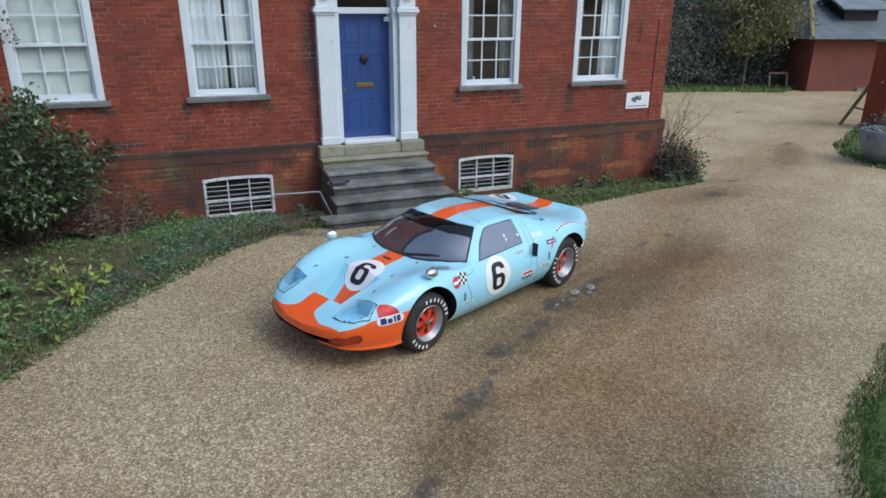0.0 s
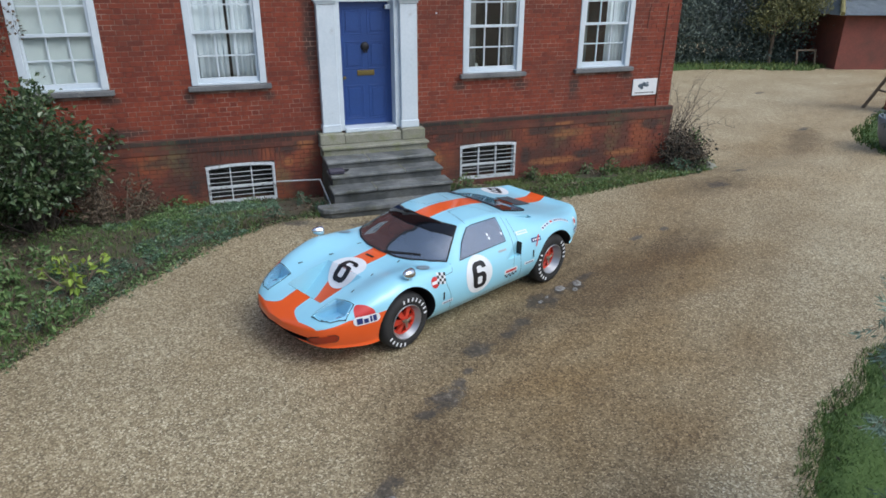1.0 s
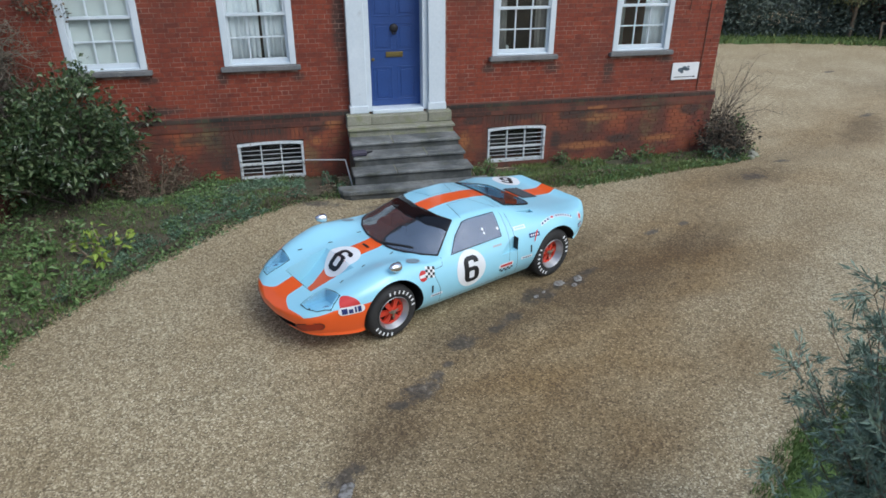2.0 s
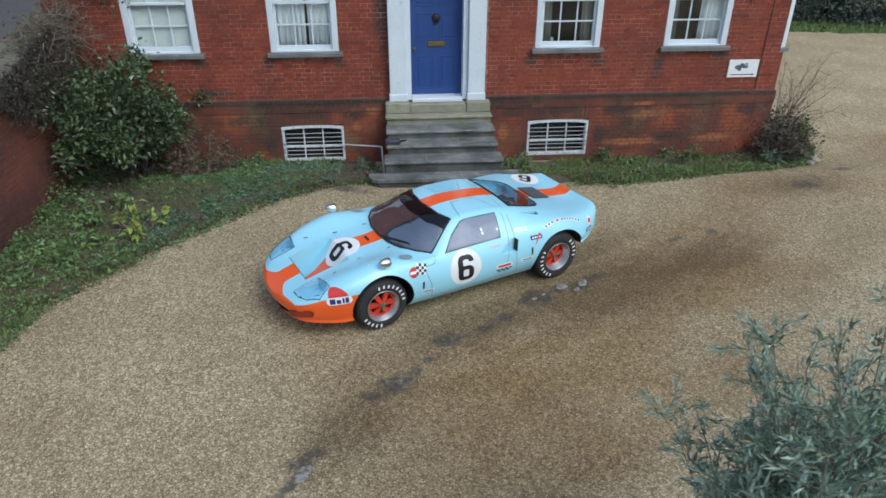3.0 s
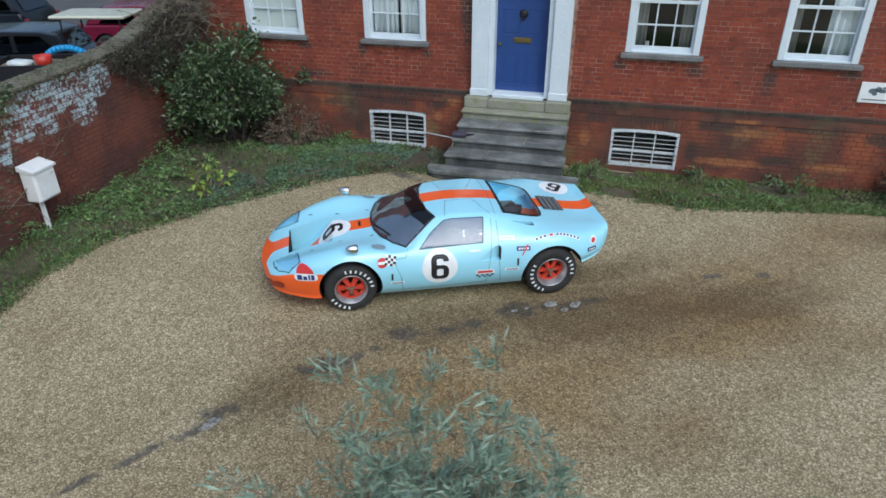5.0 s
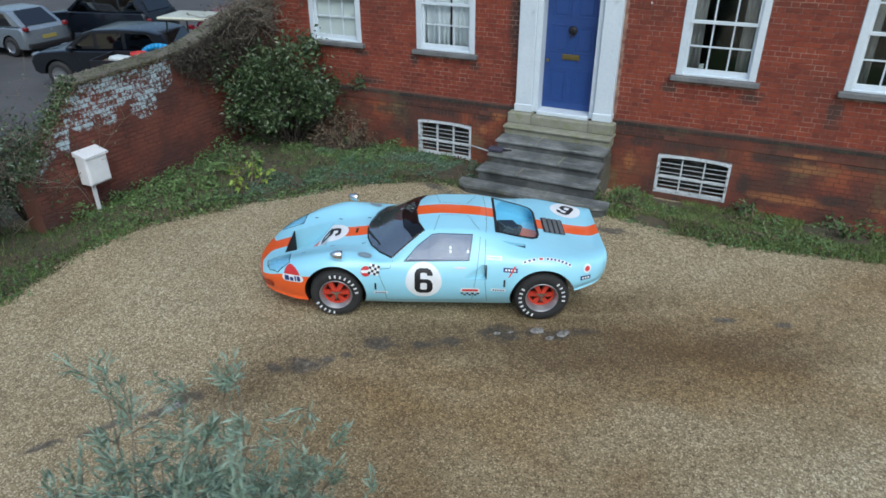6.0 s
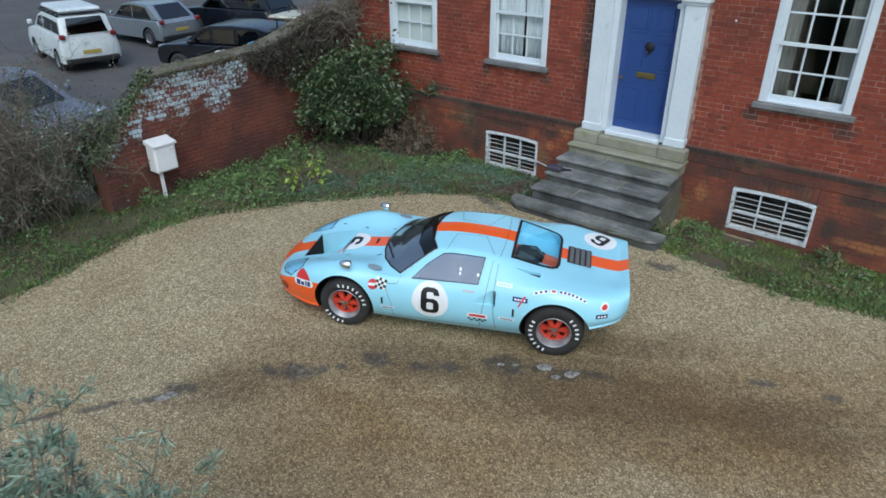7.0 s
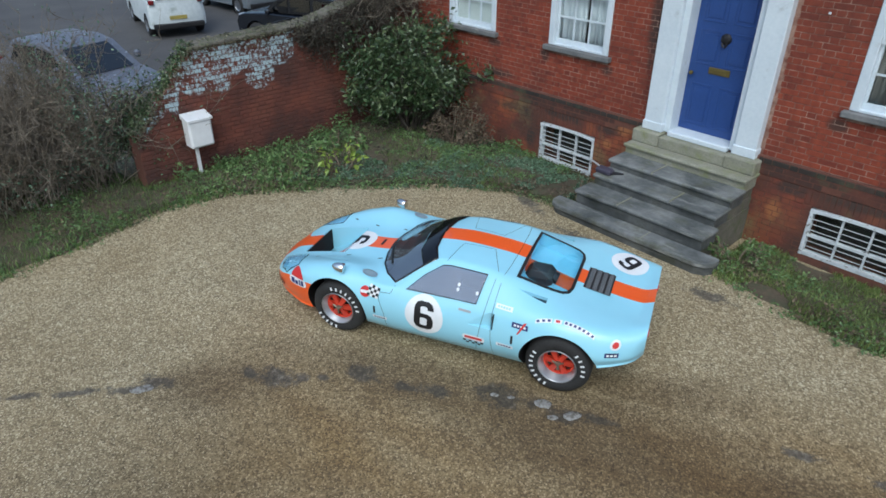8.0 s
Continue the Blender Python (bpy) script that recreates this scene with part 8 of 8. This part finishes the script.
pick = leafy[rng.integers(0, len(leafy), 420)] + rng.normal(size=(420, 3)) * 0.04
leaf_mesh("dry_leaves", pick, rng.normal(size=(420, 3)), rng.uniform(0.04, 0.08, 420), 0.045, DEAD, s)
# moss and creeper along the wall's top
at = []
while len(at) < 4200:
    y = rng.uniform(GW_END, -0.2)
    if noise.noise((y * 2.3, 1, 4)) + 0.25 * rng.normal() > -0.05:
        at.append((GW_X - rng.uniform(-0.03, 0.36), y, garden_top(y) + rng.uniform(-0.06 if rng.uniform() < 0.75 else -0.22, 0.035)))
at = np.array(at)
at[at[:, 2] < [garden_top(y) - 0.03 for y in at[:, 1]], 0] = GW_X + 0.02
tagged(leaf_mesh("wall_creeper", at, rng.normal(size=at.shape) * [1, 1, 0.6], rng.uniform(0.02, 0.05, len(at)), 0.022, MOSSY), "dry moss and creeper on the wall's coping", "creeper", kind="stuff")

at = []
for k in range(1500):
    y = rng.uniform(GW_END, -4.5)
    at.append((GW_X - rng.uniform(0.0, 0.38), y, garden_top(y) + rng.uniform(-0.12, 0.05)))
at = np.array(at)
tagged(leaf_mesh("wall_ivy", at, rng.normal(size=at.shape), rng.uniform(0.03, 0.06, len(at)), 0.035, LAUREL), "dark ivy leaves over the wall's sloping end", "ivy", kind="stuff")

# ---- the olive bush by the drive ----
ox, oy = 1.16, -9.71
s = thing("olive_bush", "feathery grey-green olive bush beside the drive", "bush", pose(ox, oy, ground_z(ox, oy)))
tw, at, way = Twigs(), [], []
for k in range(190):
    a, t = rng.uniform(0, 2 * math.pi), rng.uniform(0, 1) ** 0.55
    wisp = k % 11 == 0
    reach = 0.28 if wisp else 0.35
    top = Vector((math.cos(a) * reach * t, math.sin(a) * reach * t, rng.uniform(2.45, 2.85) if wisp else 1.5 + 1.15 * (1 - t * t * 0.6) * rng.uniform(0.2, 1.0)))
    path = wander((math.cos(a) * 0.10, math.sin(a) * 0.10, 0.1), top, top.length, 10, 0.07, 0.05)
    tw.stem(path, 0.011, 0.002, 4)
    for i, q in enumerate(path[3:]):
        if wisp and 1 < i < 5 and rng.uniform() < 0.7:
            continue
        for _ in range(2):
            sub = wander(q, Vector(rng.normal(size=3)) + Vector((math.cos(a) * 0.6, math.sin(a) * 0.6, 0.9)), rng.uniform(0.08, 0.22), 5, 0.14)
            tw.stem(sub, 0.0035, 0.0012, 3)
            for p, d in zip(sub[1:], [sub[j + 1] - sub[j] for j in range(len(sub) - 1)]):
                for _ in range(6):
                    at.append(tuple(p + Vector(rng.normal(size=3)) * 0.014))
                    way.append(tuple(d.normalized() * 0.9 + Vector(rng.normal(size=3)) * 0.5))
tw.done("branchwork", WOODY, s)
leaf_mesh("foliage", at, way, rng.uniform(0.035, 0.085, len(at)), rng.uniform(0.007, 0.014, len(at)), OLIVE, s, fold=0.15)

# ---- trees beyond the drive ----
def tree(name, label, x, y, height, spread, count, size, material, trunk=0.22, low=0.15, lumps=26):
    """A tapered trunk with limbs, and a crown of many leaves in uneven lumps."""
    t = thing(name, label, "tree", pose(x, y, 0), "trees behind the drive")
    tw = Twigs()
    stem = wander((0, 0, -0.1), (0, 0, 1), height * 0.8, 8, 0.05)
    tw.stem(stem, trunk, trunk * 0.25, 8)
    at, way = [], []
    for k in range(lumps):
        f = low + (1 - low) * (k + rng.uniform()) / lumps
        a = rng.uniform(0, 2 * math.pi)
        reach = spread * math.sin(math.pi * min(0.12 + 0.86 * (f - low) / (1 - low), 1)) * rng.uniform(0.5, 1.05)
        c = Vector((math.cos(a) * reach, math.sin(a) * reach, f * height))
        tw.stem(wander(stem[min(int(f * 8), 8)] * 0.9, c - stem[min(int(f * 8), 8)] * 0.9, (c - stem[min(int(f * 8), 8)] * 0.9).length, 4, 0.1), trunk * 0.3, 0.02, 5)
        n = count // lumps
        p = np.array(rng.normal(size=(n, 3)) * [spread * 0.27, spread * 0.27, height * 0.06] + np.array(c))
        at.append(p)
        way.append(rng.normal(size=(n, 3)) + [0, 0, -0.2])
    tw.done("trunk", WOODY, t)
    at, way = np.concatenate(at), np.concatenate(way)
    length = size * rng.uniform(0.5, 1.3, len(at))
    leaf_mesh("crown", at, way, length, length * 0.5, material, t, droop=0.2)
    return t


for tx, ty, th, ts, tm, lab in ((9.5, 16.5, 8.5, 3.0, CONIFER, "dark evergreen tree behind the drive"), (13.0, 15.5, 7.5, 2.8, CONIFER, "dark evergreen tree behind the drive"), (16.8, 14.2, 7.0, 2.6, CONIFER, "dark evergreen tree behind the drive"),
                            (20.35, 11.7, 5.2, 1.6, AUTUMN, "yellowing autumn tree behind the drive"), (21.4, 13.6, 5.5, 2.2, CONIFER, "dark evergreen tree behind the drive"), (7.5, 20.0, 9.0, 3.2, CONIFER, "dark evergreen tree behind the drive"),
                            (15.0, 19.5, 9.0, 3.2, CONIFER, "dark evergreen tree behind the drive"), (20.0, 18.5, 8.5, 3.0, CONIFER, "dark evergreen tree behind the drive")):
    tree("tree", lab, tx, ty, th, ts, 15000 if ty < 16 else 7000, 0.13 if ty < 16 else 0.2, tm, low=0.03 if tm is CONIFER else 0.36, trunk=0.22 if tm is CONIFER else 0.09)
at = np.stack([rng.uniform(6, 22, 26000), rng.uniform(12.8, 15.2, 26000), rng.uniform(0.0, 1.0, 26000) ** 1.4 * 3.0], 1)
at[:, 1] -= (at[:, 0] - 14) * 0.28 - 0.4
tagged(leaf_mesh("undergrowth", at, rng.normal(size=at.shape), 0.15, 0.08, CONIFER), "dark undergrowth below the far trees", "hedge", kind="stuff")
clump("hanging_shrub", "leafless shrub over the gate pier", "shrub", 16.6, 1.2, 0.9, 0.9, 2.2, 900, 0.12, DEAD, 16, 0.4)
clump("planter_shrub", "small dark shrub in the grey planter", "plant", 11.65, -1.2, 0.35, 0.35, 1.35, 500, 0.09, CONIFER, 9, 0.45)
# hedge and trees that close the view behind the yard and the lawn
for k in range(9):
    tree("tree", "dark tree along the far edge of the yard", -44 + k * 4.6, 30 + 2 * math.sin(k), 8, 3.0, 2200, 0.4, CONIFER)

# ---- bricks, course by course ----
def bond(x0, x1, course, long=0.215, short=0.1025, joint=0.008):
    """The bricks of one course in Flemish bond: stretcher, header, and half a step on in the next course."""
    step = long + short + 2 * joint
    x = x0 - step + (0 if course % 2 else step / 2) + (course * 0.003) % 0.02
    k = 0
    while x < x1:
        w = long if k % 2 == 0 else short
        a, b = max(x, x0), min(x + w, x1)
        if b - a > 0.02:
            yield a, b
        x += w + joint
        k += 1


def laid(x0, x1, z0, z1, holes, rise=0.075, joint=0.0075):
    n = int(round((z1 - z0) / rise))
    for c in range(n):
        za, zb = z0 + c * rise + joint / 2, z0 + (c + 1) * rise - joint / 2
        spans = [(x0, x1)]
        for h in holes:
            if h[2] < zb - 0.005 and h[3] > za + 0.005:
                spans = [q for a, b in spans for q in ((a, min(b, h[0])), (max(a, h[1]), b)) if q[1] - q[0] > 0.02]
        for a, b in spans:
            for u, v in bond(a if a == x0 else a, b, c):
                yield u, v, za, zb


def shell_of(bricks, at, depth, chip=0.0035):
    """Five-sided bricks with slightly uneven faces and pulled-in edges, joined."""
    verts, faces = [], []
    for u0, u1, v0, v1 in bricks:
        out = random.uniform(-0.0025, 0.0025)
        b = len(verts)
        e = chip
        j = [random.uniform(-0.002, 0.002) for _ in range(4)]
        verts += [at(u0, v0 + j[0], depth), at(u1, v0 + j[1], depth), at(u1, v1 + j[2], depth), at(u0, v1 + j[3], depth),
                  at(u0 + e, v0 + e + j[0], out), at(u1 - e, v0 + e + j[1], out), at(u1 - e, v1 - e + j[2], out), at(u0 + e, v1 - e + j[3], out)]
        faces += [(b + 4, b + 5, b + 6, b + 7), (b, b + 1, b + 5, b + 4), (b + 1, b + 2, b + 6, b + 5), (b + 2, b + 3, b + 7, b + 6), (b + 3, b, b + 4, b + 7)]
    return verts, faces


def brick_wall(bricks, near, at, depth, material, parent, turn):
    """Up to 300 bricks of the stretch seen nearest become objects on one shared mesh; the rest is joined."""
    single, rest = [], []
    for b in bricks:
        (single if near(*b) and len(single) < 300 else rest).append(b)
    tagged(raw("brickwork", *shell_of(rest, at, depth), material, parent), kind="stuff")
    e = 0.02
    v = [(-0.5, depth, -0.5), (0.5, depth, -0.5), (0.5, depth, 0.5), (-0.5, depth, 0.5), (-0.5 + e, 0, -0.44), (0.5 - e, 0, -0.44), (0.5 - e, 0, 0.44), (-0.5 + e, 0, 0.44)]
    me = bpy.data.meshes.new("brick")
    me.from_pydata(v, [], [(4, 5, 6, 7), (0, 1, 5, 4), (1, 2, 6, 5), (2, 3, 7, 6), (3, 0, 4, 7)])
    me.materials.append(material)
    for u0, u1, v0, v1 in single:
        ob = new("brick", me)
        ob.parent = parent
        ob.matrix_local = Matrix.Translation(at((u0 + u1) / 2, (v0 + v1) / 2, random.uniform(-0.0025, 0.0025))) @ turn @ Matrix.Diagonal((u1 - u0, 1, v1 - v0, 1))


front = list(laid(HOUSE_X0, HOUSE_X1, PLINTH_TOP + 0.004, EAVES - 0.05, [(a - 0.004, b + 0.004, WIN_LOW - 0.09, WIN_TOP) for a, b in WIN.values()] + [(-0.84, 0.88, 1.0, 4.05)]))
brick_wall(front, lambda a, b, c, d: 0.86 < a and b < 4.4 and c < 2.35, lambda u, v, w: (u, w, v), 0.006, RED, WALL, Matrix.Identity(4))

arches = [(a - 0.10, b + 0.10, CELLAR_LOW - 0.3, CELLAR_TOP + 0.225) for a, b in CELLAR.values()]
low = list(laid(HOUSE_X0, HOUSE_X1 + 0.06, -0.165, 0.885, arches + [(-0.86, 0.88, -0.2, 1.2)], joint=0.004))
for (a, b), (ra, rb, _, top) in zip(CELLAR.values(), arches):
    x = ra
    while x < rb - 0.03:
        low.append((x, min(x + 0.062, rb), CELLAR_TOP + 0.006, top))
        x += 0.072
    for c in range(10):
        low += [(ra, a - 0.006, -0.09 + c * 0.075 + 0.005, -0.09 + (c + 1) * 0.075 - 0.005), (b + 0.006, rb, -0.09 + c * 0.075 + 0.005, -0.09 + (c + 1) * 0.075 - 0.005)]
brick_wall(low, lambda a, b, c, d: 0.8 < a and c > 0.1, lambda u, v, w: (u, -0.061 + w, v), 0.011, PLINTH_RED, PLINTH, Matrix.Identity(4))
cap = [b for b in laid(HOUSE_X0, HOUSE_X1 + 0.075, 0.89, 1.115, [(-0.86, 0.88, 0.8, 1.2)], joint=0.007)]
part("cap_bed", boxes((HOUSE_X0, -0.86, -0.068, -0.03, 0.892, 1.108), (0.88, HOUSE_X1 + 0.068, -0.068, -0.03, 0.892, 1.108)), MORTAR_DARK, PLINTH)
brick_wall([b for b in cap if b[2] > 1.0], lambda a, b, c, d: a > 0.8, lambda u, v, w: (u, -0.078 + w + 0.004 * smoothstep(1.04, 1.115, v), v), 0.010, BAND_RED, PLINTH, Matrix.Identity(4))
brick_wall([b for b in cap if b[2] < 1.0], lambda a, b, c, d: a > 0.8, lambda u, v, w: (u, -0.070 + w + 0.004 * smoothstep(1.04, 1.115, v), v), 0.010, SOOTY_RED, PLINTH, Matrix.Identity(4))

yard = [b for b in laid(GW_END, 0.0, -0.1, 2.6, [], 0.072) if b[3] < garden_top((b[0] + b[1]) / 2) - 0.03]
brick_wall(yard, lambda a, b, c, d: -4.6 < a < -2.6 and c > 0.9, lambda u, v, w: (GW_X - w, u, v), 0.013, YARD_RED, GARDEN, Matrix.Rotation(radians(90), 4, "Z"))
# rounded coping bricks along its top
bm = bmesh.new()
y = -4.62
while y < 0.0:
    t0, t1 = garden_top(y), garden_top(y + 0.1)
    n0 = len(bm.verts)
    box(bm, GW_X - 0.40, GW_X + 0.03, y + 0.004, y + 0.10, 0, 0.055, bevel=0.016)
    bm.verts.ensure_lookup_table()
    for v in bm.verts[n0:]:
        v.co.z += t0 + (t1 - t0) * (v.co.y - y) / 0.1 - 0.045 + random.uniform(-0.003, 0.003)
    y += 0.105
tagged(part("coping", bm, COPING, GARDEN, "grey mossy coping bricks"), kind="stuff")
